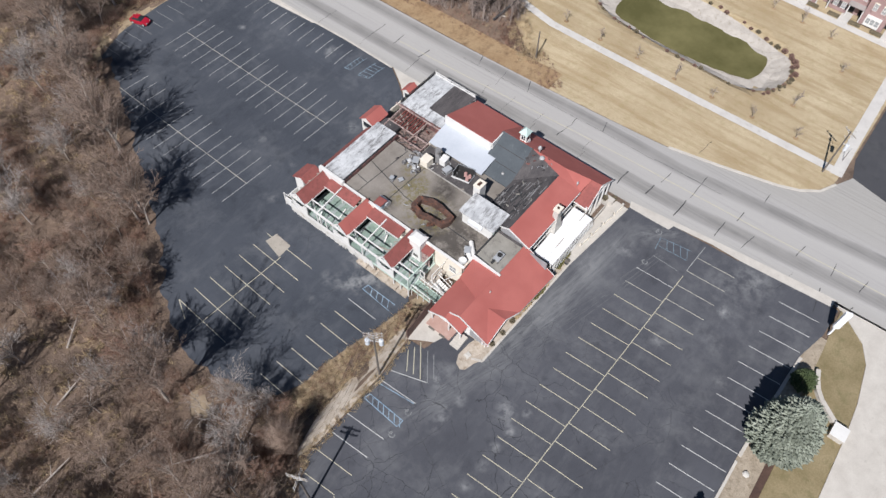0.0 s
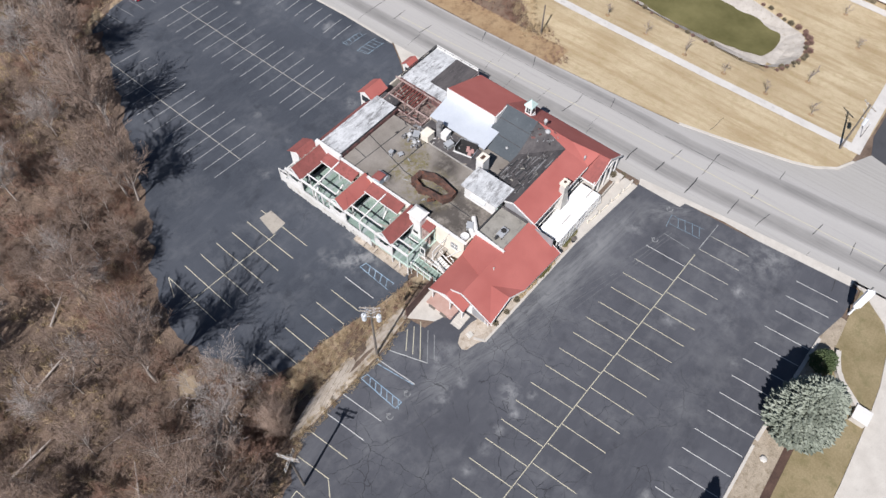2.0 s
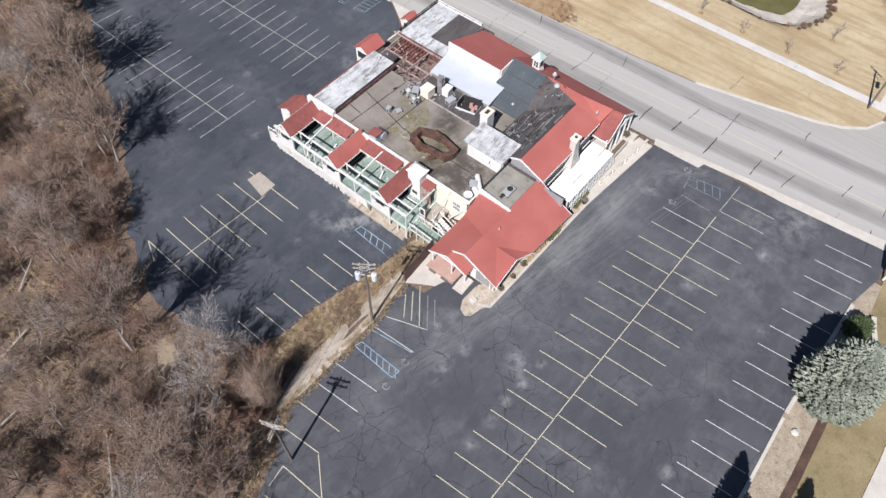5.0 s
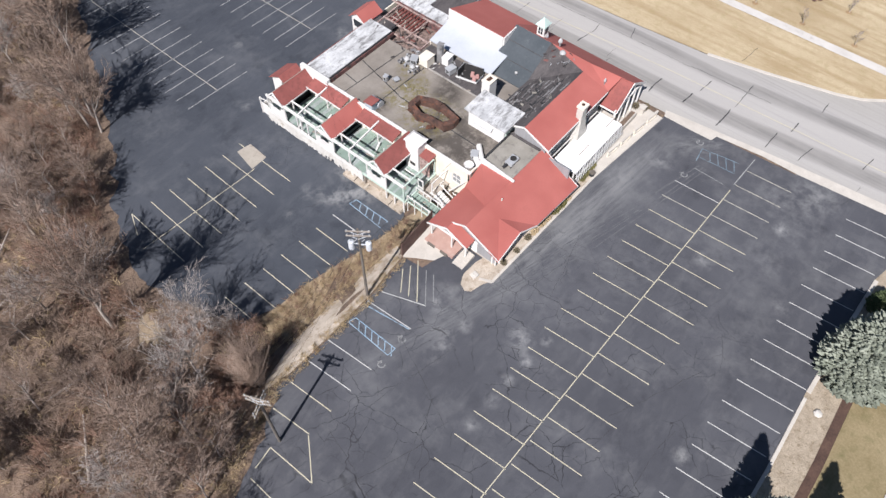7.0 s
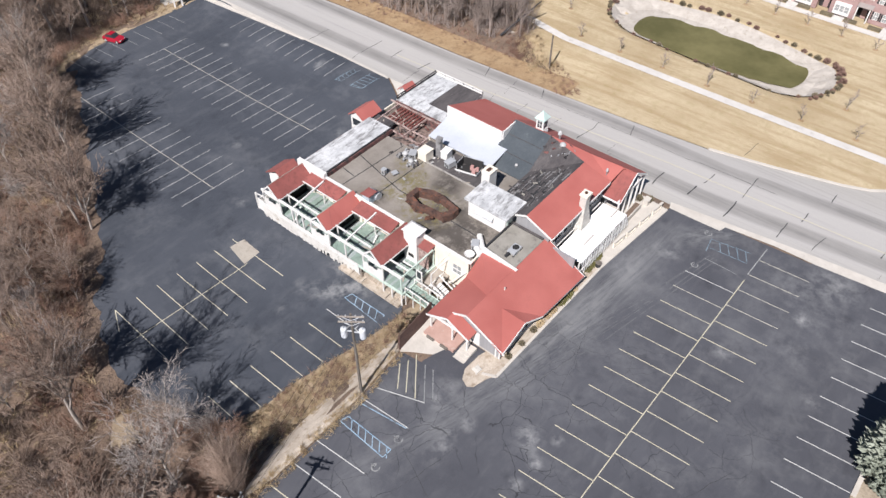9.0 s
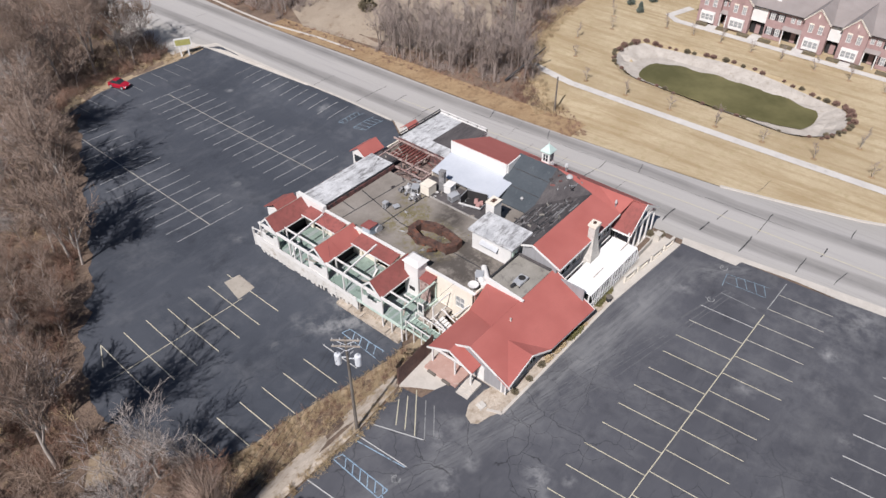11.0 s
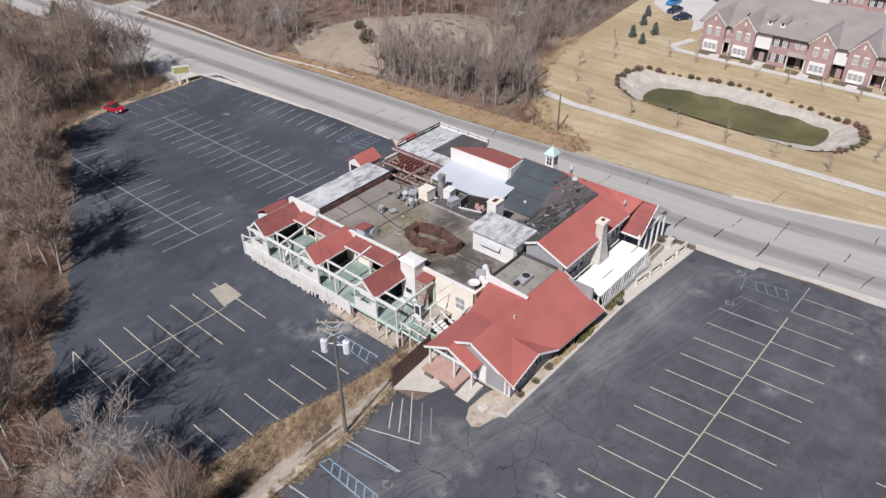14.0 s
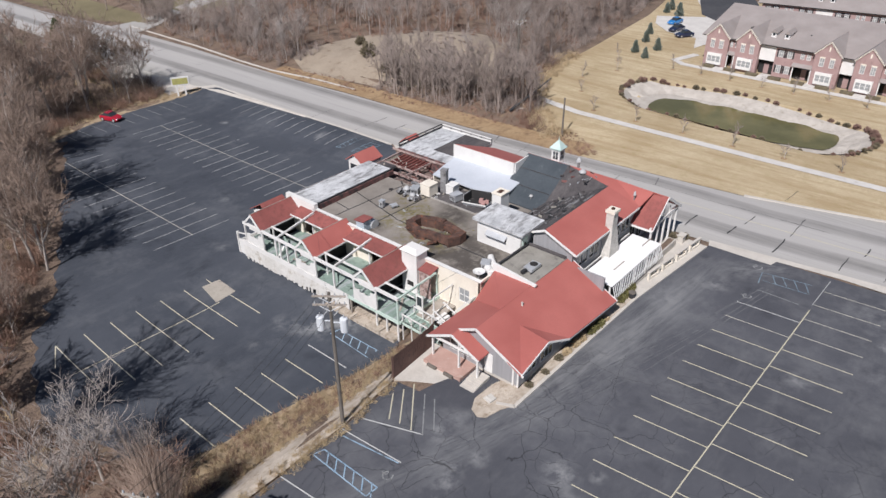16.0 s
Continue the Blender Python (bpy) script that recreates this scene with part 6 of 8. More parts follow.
fan_unit(19.4, 26.1, 3.9, 1.5, 1.4, 1.5, CREAM)
fan_unit(20.9, 25.0, 3.9, 0.7, 0.7, 3.0, DUCT_GREY, 12)
fan_unit(21.3, 24.1, 3.9, 1.3, 1.0, 1.25, WHITE, 6)
fan_unit(13.5, 28.1, 3.9, 0.55, 0.5, 0.9, METAL, 8)
fan_unit(14.4, 27.1, 3.9, 0.7, 0.6, 0.3, METAL, -20)
fan_unit(18.6, 27.6, 3.9, 1.1, 0.9, 0.8, METAL, 25)
fan_unit(10.6, 11.0, 3.9, 1.0, 0.8, 0.8, METAL, 30)
fan_unit(20.2, 22.6, 3.9, 1.2, 0.9, 0.9, METAL, -10)
mushroom(18.0, 28.4, 3.9, 0.4, 1.0)
mushroom(17.4, 26.9, 3.9, 0.35, 0.8)
mushroom(20.0, 16.8, 3.9, 0.3, 0.7)
mushroom(24.9, 15.4, 4.6, 0.22, 0.6)
mushroom(6.9, 4.2, 3.75, 0.1, 0.55)
mushroom(29.3, 4.9, 6.1, 0.16, 1.1)
mushroom(30.2, 12.6, 7.5, 0.3, 1.2)
mushroom(29.3, 11.5, 7.0, 0.42, 0.9)

ac = thing("air_conditioner", "pale low rooftop air conditioner on skids", "air conditioner", (12.3, 6.7, 4.84))
part("skid", Shape().box(-0.95, 0.95, -0.5, -0.4, 0, 0.14).box(-0.95, 0.95, 0.4, 0.5, 0, 0.14), BLACK, ac)
part("casing", Shape().box(-0.8, 0.8, -0.5, 0.5, 0.14, 0.42), METAL, ac)
part("fan_grille", Shape().tube((0.25, 0, 0.42), (0.25, 0, 0.46), 0.4, n=16), DARK, ac)
part("duct", Shape().beam((-0.9, 0.1, 0.3), (-1.5, 0.2, 0.2), 0.3, 0.3), BLACK, ac)

dish = thing("satellite_dish", "white satellite dish on a short mast", "satellite dish", (8.7, 10.4, 3.9))
part("mast", Shape().tube((0, 0, 0), (0, 0, 0.8), 0.05), METAL, dish)
part("bowl", Shape().lathe((-0.05, -0.05, 0.75), [(0.12, 0), (0.45, 0.10), (0.62, 0.24), (0.60, 0.25), (0.42, 0.13), (0.05, 0.05)], 16), WHITE, dish)
part("feed_arm", Shape().tube((0, 0, 0.8), (-0.35, -0.2, 1.25), 0.025), METAL, dish)

duct = thing("white_duct", "white round duct lying along the parapet", "duct", (9.9, 9.2, 0))
duct.location = (0, 0, 0)
part("pipe", Shape().tube((9.9, 9.9, 4.35), (11.0, 11.5, 4.3), 0.4, n=16), WHITE, duct)
part("pipe", Shape().tube((10.5, 9.8, 4.35), (12.2, 11.6, 4.3), 0.34, n=16), WHITE, duct)
part("elbow", Shape().tube((9.9, 9.9, 3.9), (9.9, 9.9, 4.5), 0.36, n=14), WHITE, duct)

# tall white shaft at the deck's edge
shaft = thing("white_shaft", "tall white boxed kitchen exhaust shaft", "exhaust shaft", (7.4, 17.5, 0))
shaft.location = (0, 0, 0)
part("shaft_casing", Shape().box(6.6, 8.2, 16.6, 18.6, 0.2, 5.2), WHITE, shaft)
part("cap", Shape().add([(6.4, 16.4, 5.2), (8.4, 16.4, 5.2), (8.4, 18.8, 5.2), (6.4, 18.8, 5.2), (6.9, 16.9, 5.6), (7.9, 16.9, 5.6), (7.9, 18.3, 5.6), (6.9, 18.3, 5.6)],
     [(3, 2, 1, 0), (4, 5, 6, 7), (0, 1, 5, 4), (1, 2, 6, 5), (2, 3, 7, 6), (3, 0, 4, 7)]), WHITE, shaft)
part("side_roof", Shape().slab([(6.7, 14.9, 3.55), (8.2, 14.9, 3.85), (8.2, 16.55, 3.85), (6.7, 16.55, 3.55)], 0.1), RED_DARK, shaft)
part("side_wall", Shape().box(6.8, 6.9, 15.0, 16.5, 0.45, 3.5), PINK, shaft, "pale pink boarded side")
part("hatch", Shape().box(6.55, 6.6, 17.1, 17.9, 1.3, 1.8), DARK, shaft)

mech = thing("rooftop_hood", "small red-topped metal hood with a blue-grey side", "exhaust hood", (8.75, 26.2, 3.9))
part("body", Shape().box(-0.6, 0.6, -0.6, 0.6, -0.2, 1.15), surface("blue-grey sheet", (0.30, 0.36, 0.40), (0.40, 0.46, 0.49), 0.6, 0.8, 5.0), mech)
part("top", Shape().slab([(-0.75, -0.75, 1.35), (0.75, -0.75, 1.35), (0.75, 0.75, 1.2), (-0.75, 0.75, 1.2)], 0.1), RED_DARK, mech)
part("arched_hood", Shape().tube((0.9, -0.8, 0.35), (0.9, 0.9, 0.35), 0.55, n=14), METAL, mech)

white_stack = thing("white_chimney", "square white rooftop chimney with a rusty cap", "chimney", (19.3, 15.7, 3.9))
part("chimney_body", Shape().box(-0.75, 0.75, -0.6, 0.6, 0, 3.6), WHITE, white_stack)
part("cap", Shape().box(-0.82, 0.82, -0.67, 0.67, 3.6, 3.72), CREAM, white_stack)
part("flue_opening", Shape().box(-0.4, 0.4, -0.25, 0.25, 3.72, 3.76), RUST, white_stack)

# the rusted trough on the flat roof
tub = thing("rusted_duct", "long ring of rusted steel ducting on the flat roof", "steel duct", (12.6, 19.9, 3.9))
outer = [(-1.1, 2.6), (0.8, 2.6), (1.75, 0.6), (1.7, -0.9), (1.15, -3.9), (0.0, -4.0), (-1.3, -3.4), (-1.55, -0.5), (-1.95, 0.5)]
n = len(outer)
hub2 = Vector((0.0, -0.6))
o2 = [Vector((x, y)) for x, y in outer]
rt = random.Random(77)
rise = [rt.uniform(1.02, 1.16) for _ in range(n)]
for i in range(n):
    a, b = o2[i], o2[(i + 1) % n]
    ia, ib = (hub2 + Vector(((v.x - hub2.x) * 0.60, (v.y - hub2.y) * 0.76)) for v in (a, b))
    zt, zb = rise[i], rise[(i + 1) % n]
    lo = 0.3 if i in (3, 6) else 0.0
    part("duct_section", Shape().add([(*a, lo), (*b, lo), (*ib, lo), (*ia, lo), (*a, zt), (*b, zb), (*ib, zb - 0.03), (*ia, zt - 0.03)], [(3, 2, 1, 0), (4, 5, 6, 7), (0, 1, 5, 4), (1, 2, 6, 5), (2, 3, 7, 6), (3, 0, 4, 7)]), DUCT_RUST, tub)
    part("seam", Shape().beam((*(a * 1.02), zt + 0.015), (*(ia * 0.98), zt - 0.01), 0.04, 0.03), DUCT_RUST, tub)
part("raised_end", Shape().box(1.1, 1.6, -0.85, -0.4, 0.9, 1.3), DUCT_RUST, tub)
part("loose_plate", Shape().beam((-1.75, 0.2, 0.55), (-1.5, 2.2, 0.7), 0.5, 0.06), RUST, tub)
part("broken_plate", Shape().beam((-1.5, -2.2, 0.5), (-2.0, -1.2, 0.05), 0.7, 0.06), RUST, tub)

# torn tin hood beside the white roof
hood = thing("torn_hood", "torn open galvanised hood full of pink insulation", "exhaust hood", (21.2, 20.2, 3.9))
hood.rotation_euler = (radians(-4), radians(5), radians(10))
hood.location.z = 4.12
for n_, bx in (("end_panel", (-1.0, -0.94, -1.5, 1.4, -0.15, 0.12)), ("end_panel", (0.94, 1.0, -1.5, 1.4, -0.15, 1.1)), ("long_panel", (-0.94, 0.94, -1.56, -1.5, -0.15, 0.12)), ("long_panel", (-0.94, 0.94, 1.34, 1.4, -0.15, 1.0))):
    part(n_, Shape().box(*bx), METAL, hood)
part("rim", Shape().beam((-1.1, -1.6, 0.12), (-1.1, 1.5, 0.16), 0.26, 0.06), WHITE, hood)
# inner faces coloured near-black for the shade inside the hood
part("shade_lining", Shape().box(0.86, 0.94, -1.5, 1.34, -0.05, 1.05).box(-0.94, 0.86, 1.26, 1.34, -0.05, 0.95), DARK, hood)
part("inside", Shape().box(-0.94, 0.94, -1.5, 1.34, -0.15, -0.05), DARK, hood)
PINK_WOOL = surface("pink insulation", (0.34, 0.17, 0.155), (0.48, 0.29, 0.26), 0.95, 0.9, 6.0)
for x, y, L, w in ((-0.35, -0.9, 0.9, 0.5), (0.3, -0.3, 0.8, 0.45), (0.2, -1.1, 0.6, 0.4)):
    part("insulation", Shape().beam((x - L / 2, y - 0.1, 0.05), (x + L / 2, y + 0.2, 0.16), w, 0.24), PINK_WOOL, hood)

# heap of wrenched-off ducts beside the units
rg = random.Random(33)
for i in range(24):
    x, y, a = rg.uniform(17.0, 20.4), rg.uniform(25.8, 29.2), rg.uniform(0, 3.14)
    L, r = rg.uniform(0.5, 1.5), rg.uniform(0.07, 0.2)
    u = thing("bent_duct", "bent piece of grey sheet-metal duct on the flat roof", "duct", (x, y, 3.9 + r), "wrenched ducts")
    e = Vector((math.cos(a), math.sin(a), rg.uniform(0.0, 0.5))) * L / 2
    part("tube", Shape().tube(-e * 0.4 + Vector((0, 0, 0.0)), e, r, n=10), rg.choice((METAL, ROOF_DARK, DUCT_GREY, DUCT_GREY)), u)
    part("elbow", Shape().tube(e, e + Vector((math.cos(a + 1.2), math.sin(a + 1.2), rg.uniform(-0.1, 0.6))) * r * 3, r * 0.95, n=10), rg.choice((METAL, DUCT_GREY)), u)

# loose debris lying on the dark slope
rd = random.Random(21)


def debris(x, y, z, mat, label):
    L, w = rd.uniform(0.15, 0.5), rd.uniform(0.06, 0.2)
    o = Shape().box(-L / 2, L / 2, -w / 2, w / 2, 0.0, rd.uniform(0.03, 0.12)).box(-L / 2 + 0.1, L / 2 + 0.25, -w / 3, w / 4, 0.04, rd.uniform(0.1, 0.3))
    ob = single("debris", o, mat, label, "debris", "loose roof debris")
    ob.location, ob.rotation_euler = (x, y, z), (rd.uniform(-0.2, 0.2), rd.uniform(-0.2, 0.2), rd.uniform(0, 3.1))


for i in range(60):
    y = rd.uniform(8.2, 13.3)
    x = rd.uniform(18.6, 28.3 - 0.62 * (y - 7.7))
    debris(x, y, 7.26 - 0.431 * (y - 7.7), rd.choice((ROOF_DARK, DUCT_GREY, BLACK, ROOF_DARK, ROOF_GREY)), "torn scrap of roofing and board")
for i in range(22):
    x = rd.uniform(27.2, 29.8)
    y = rd.uniform(9.6, 13.6)
    debris(x, y, 7.53 - 0.552 * (30 - x) if y > 10.5 else 7.3, rd.choice((METAL, MAROON, DUCT_GREY, ROOF_DARK)), "pale broken roof fitting")
for i in range(12):
    debris(rd.uniform(9, 22), rd.uniform(10.2, 32.5), 3.9, rd.choice((ROOF_DARK, TIMBER, METAL)), "torn scrap of roofing and board")
for i in range(9):
    debris(rd.uniform(17.6, 22), rd.uniform(21, 28), 3.9, rd.choice((METAL, STONE, WHITE)), "scattered sheet metal scrap")
for i in range(10):
    debris(rd.uniform(20.2, 23.8), rd.uniform(29, 36), 2.9, rd.choice((TIMBER, ROOF_DARK)), "broken timber in the opened bay")
for i in range(16):
    debris(rd.uniform(3, 7.5), rd.uniform(10.5, 14.5), terrain(4, 12.5) if i < 8 else 0.1, rd.choice((TIMBER, WHITE)), "broken timber beside the ramp")

# planters and low walls on the corner terrace
pl = thing("planter_box", "long concrete planter box by the porch", "planter", (29.8, 1.3, 0.1))
part("box", Shape().box(-3.2, 3.2, -0.45, 0.45, 0, 0.85), CONCRETE, pl)
part("soil", Shape().box(-3.0, 3.0, -0.3, 0.3, 0.85, 0.89), LITTER, pl)
for x, y in ((25.5, -0.15), (28.2, -0.45), (31.0, -0.75), (33.8, -1.05)):
    w = thing("low_wall_panel", "low cream terrace wall with an opening", "garden wall", (x, y, 0.1), "terrace wall panels")
    part("panel", Shape().box(-1.05, 1.05, -0.1, 0.1, 0, 0.3).box(-1.05, 1.05, -0.1, 0.1, 0.75, 0.95).box(-1.05, -0.75, -0.1, 0.1, 0.3, 0.75).box(0.75, 1.05, -0.1, 0.1, 0.3, 0.75), CREAM, w)
    part("coping", Shape().box(-1.15, 1.15, -0.16, 0.16, 0.95, 1.03), CONCRETE, w)
    w.rotation_euler.z = radians(-6.3)
single("terrace_pillar", Shape().box(33.9, 34.7, 0.4, 1.0, 0.1, 1.0).box(33.8, 34.8, 0.3, 1.1, 1.0, 1.1), CONCRETE, "squat grey terrace pillar", "pillar")

slab = single("concrete_patch", Shape().slab([(x, y, terrain(x, y) + 0.06) for x, y in ((-5.3, 35.1), (-4.0, 35.1), (-2.8, 35.1), (-2.6, 38.4), (-3.6, 38.6), (-4.6, 38.8))], 0.1), TAN_SLAB, "stained tan square concrete patch in the lower lot", "pavement", kind="structure")


# ---- poles and wires ----
def utility_pole(x, y, h, turn, cans=0, arms=2, name="utility_pole", cross=0):
    z = terrain(x, y)
    p = thing(name, "weathered wooden utility pole with crossarms" + (" and grey transformers" if cans else ""), "utility pole", (x, y, z), "utility poles")
    p.rotation_euler.z = radians(turn)
    part("pole", Shape().tube((0, 0, -0.3), (0, 0, h), 0.17, 0.11, 10), POLE, p)
    for i in range(arms):
        za = h - 0.35 - 0.75 * i
        a = part("crossarm", Shape().box(-1.25, 1.25, -0.16, -0.05, za, za + 0.13), TIMBER, p)
        for xx in (-1.1, -0.45, 0.45, 1.1):
            part("insulator", Shape().lathe((xx, -0.1, za + 0.13), [(0.03, 0), (0.06, 0.05), (0.04, 0.12), (0.055, 0.16), (0.02, 0.22)], 8), METAL, a)
        part("brace", Shape().beam((-0.8, -0.12, za), (0, -0.12, za - 0.5), 0.04).beam((0.8, -0.12, za), (0, -0.12, za - 0.5), 0.04), STEEL, p)
    for i in range(cross):
        za = h - 1.6 - 0.7 * i
        a = part("crossarm", Shape().box(-0.16, -0.05, -1.25, 1.25, za, za + 0.13), TIMBER, p)
        for yy in (-1.1, -0.45, 0.45, 1.1):
            part("insulator", Shape().lathe((-0.1, yy, za + 0.13), [(0.03, 0), (0.06, 0.05), (0.04, 0.12), (0.055, 0.16), (0.02, 0.22)], 8), METAL, a)
    for i in range(cans):
        xx, zz = (-0.85, 0.9, 0.4)[i], h - 3.2 - (0.15, 0.3, 0.2)[i]
        c = part("transformer", Shape().lathe((xx, -0.25 if i == 2 else 0.0, zz), [(0.29, 0), (0.31, 0.05), (0.31, 1.15), (0.27, 1.2), (0.1, 1.24)], 14), STEEL, p, "pale grey transformer can")
        part("bushing", Shape().tube((xx, 0, zz + 1.2), (xx, 0, zz + 1.55), 0.06, 0.03, 8), METAL, c)
        part("bracket", Shape().beam((xx, 0, zz + 0.8), (0, 0, zz + 0.8), 0.08), STEEL, p)
    if cans:
        for xx in (-0.5, 0.3):
            part("fuse", Shape().beam((xx, -0.2, h - 1.9), (xx + 0.3, -0.2, h - 1.5), 0.07), METAL, p)
    return p


utility_pole(-10.4, 9.5, 12.9, -52, 2, 2)
utility_pole(-28.2, 4.75, 11.4, -66, 0, 2, cross=2)
utility_pole(54.4, 29.3, 6.2, 0, 0, 0)
utility_pole(62.2, -22.6, 9.6, 60, 1, 1)
utility_pole(65.0, 45.5, 12.5, -35, 0, 1)


def wire(a, b, sag, r=0.012):
    a, b = Vector(a), Vector(b)
    s = Shape()
    pts = [a.lerp(b, i / 14) - Vector((0, 0, sag * 4 * (i / 14) * (1 - i / 14))) for i in range(15)]
    for p, q in zip(pts, pts[1:]):
        s.tube(p, q, r, n=4)
    single("power_line", s, BLACK, "thin black overhead power line", "power line", "overhead wires")


for o in (-0.9, -0.3, 0.4, 1.0):
    wire((-28.2 + o * 0.4, 4.75 - o * 0.9, 11.15), (-10.4 + o * 0.6, 9.5 - o * 0.75, 12.6), 0.7)
    wire((-28.2 + o * 0.4, 4.75 - o * 0.9, 11.15), (-62 + o * 0.4, -6 - o * 0.9, 11.0), 0.8)
wire((-10.4, 9.5, 10.0), (8.2, 12.5, 4.2), 0.5)
wire((-10.4, 9.5, 10.1), (8.2, 34.0, 4.4), 0.8)

# ---- signs ----
sg = thing("pylon_sign", "white boxed pylon sign on a narrow post", "sign", (34.6, -35.4, 0))
part("post", Shape().box(-0.12, 0.12, -0.12, 0.12, 0, 2.4), SIGN_WHITE, sg)
part("cabinet", Shape().box(-0.2, 0.2, -0.46, 0.46, 2.3, 6.2), SIGN_WHITE, sg)
part("face_panel", Shape().box(-0.22, -0.2, -0.38, 0.38, 3.9, 6.0), SIGN_WHITE, sg)
part("sign_bar", Shape().box(-0.24, -0.22, -0.3, 0.3, 4.7, 4.85).box(-0.24, -0.22, -0.3, 0.2, 4.4, 4.52), STEEL, sg)
part("lower_arm", Shape().box(-0.16, 0.16, -0.3, 0.3, 2.0, 2.3), SIGN_WHITE, sg)
sg.rotation_euler.z = radians(20)
s2 = thing("street_sign_board", "low yellow-green sign board on two white posts", "sign", (29.3, 95.6, terrain(29.3, 95.6)))
s2.rotation_euler.z = radians(-30)
for x in (-0.7, 0.7):
    part("post", Shape().box(x - 0.14, x + 0.14, -0.14, 0.14, -0.2, 2.2), WHITE, s2)
part("board_frame", Shape().box(-1.55, 1.55, -0.18, 0.18, 2.0, 3.5), WHITE, s2)
part("board_face", Shape().box(-1.35, 1.35, -0.2, -0.18, 2.2, 3.3), SIGN_GREEN, s2)
s3 = thing("street_lamp", "short dark street sign post", "sign post", (66.5, -24.2, 0.1))
part("post", Shape().tube((0, 0, 0), (0, 0, 3.2), 0.05), POLE, s3)
part("plate", Shape().box(-0.35, 0.35, -0.02, 0.02, 2.7, 3.2), STEEL, s3)

# entrance wall of the neighbouring drive
ew = thing("curved_wall", "low curved pale stone entrance wall", "garden wall", (25.5, -37.5, 0))
ew.location = (0, 0, 0)
pts = [(28.0, -36.4), (26.6, -36.9), (25.2, -37.6), (24.1, -38.6), (23.2, -39.9), (22.3, -41.2)]
for i, (a, b) in enumerate(zip(pts, pts[1:])):
    part("segment", Shape().beam((*a, 0.4), (*b, 0.4), 0.45, 0.85), STONE, ew)
    part("coping", Shape().beam((*a, 0.86), (*b, 0.86), 0.6, 0.1), CONCRETE, ew)
part("pier", Shape().box(20.3, 22.2, -43.0, -41.2, 0, 1.1), CONCRETE, ew)
part("pier_cap", Shape().box(20.2, 22.3, -43.1, -41.1, 1.1, 1.2), WHITE, ew)
for i, (x, y) in enumerate(((9.0, -35.3),)):
    single("boulder", Shape().lathe((x, y, 0.0), [(0.4, 0), (0.48, 0.15), (0.35, 0.35), (0.1, 0.42)], 7), STONE, "pale boulder on the dirt strip", "rock", "boulders")


# ---- cars ----
def car(x, y, turn, paint, label, length=4.4, low=1.42):
    """Body shell from cross sections along its length, glazed cabin, four wheels, lights."""
    z = terrain(x, y) + 0.04
    c = thing("car", label, "car", (x, y, z), "parked cars")
    c.rotation_euler.z = radians(turn)
    hl = length / 2
    secs = [(-hl, 0.72, 0.35, 0.62), (-hl + 0.15, 0.82, 0.22, 0.86), (-hl * 0.55, 0.88, 0.2, 0.92), (0.1, 0.89, 0.2, 0.92), (hl * 0.45, 0.88, 0.2, 0.88), (hl - 0.35, 0.82, 0.22, 0.74), (hl, 0.68, 0.35, 0.58)]
    s = Shape()
    for px, w, z0, z1 in secs:
        s.v += [(px, -w, z0), (px, w, z0), (px, w, z0 + (z1 - z0) * 0.65), (px, w * 0.9, z1), (px, -w * 0.9, z1), (px, -w, z0 + (z1 - z0) * 0.65)]
    k = len(secs)
    s.f = [(6 * j + i, 6 * j + (i + 1) % 6, 6 * j + 6 + (i + 1) % 6, 6 * j + 6 + i)[::-1] for j in range(k - 1) for i in range(6)] + [tuple(range(6)), tuple(reversed(range(6 * k - 6, 6 * k)))]
    part("body", s, paint, c)
    cab = Shape().add([(-hl * 0.72, -0.76, 0.88), (hl * 0.38, -0.76, 0.86), (hl * 0.38, 0.76, 0.86), (-hl * 0.72, 0.76, 0.88), (-hl * 0.42, -0.6, low - 0.04), (hl * 0.06, -0.6, low - 0.04), (hl * 0.06, 0.6, low - 0.04), (-hl * 0.42, 0.6, low - 0.04)],
                      [(3, 2, 1, 0), (4, 5, 6, 7), (0, 1, 5, 4), (1, 2, 6, 5), (2, 3, 7, 6), (3, 0, 4, 7)])
    part("windows", cab, GLASS, c, "dark car glazing")
    part("roof", Shape().box(-hl * 0.43, hl * 0.07, -0.61, 0.61, low - 0.05, low), paint, c)
    for px in (-hl * 0.60, hl * 0.62):
        for side in (-1, 1):
            w = part("wheel", Shape().tube((px, side * 0.72, 0.32), (px, side * 0.92, 0.32), 0.32, n=16), RUBBER, c)
            part("rim", Shape().tube((px, side * 0.92, 0.32), (px, side * 0.935, 0.32), 0.2, n=12), METAL, w)
    for side in (-1, 1):
        part("headlight", Shape().box(hl - 0.12, hl - 0.02, side * 0.5 - 0.14, side * 0.5 + 0.14, 0.55, 0.68), METAL, c)
        part("tail_light", Shape().box(-hl + 0.0, -hl + 0.08, side * 0.58 - 0.12, side * 0.58 + 0.12, 0.6, 0.75), CAR_RED, c)
    return c


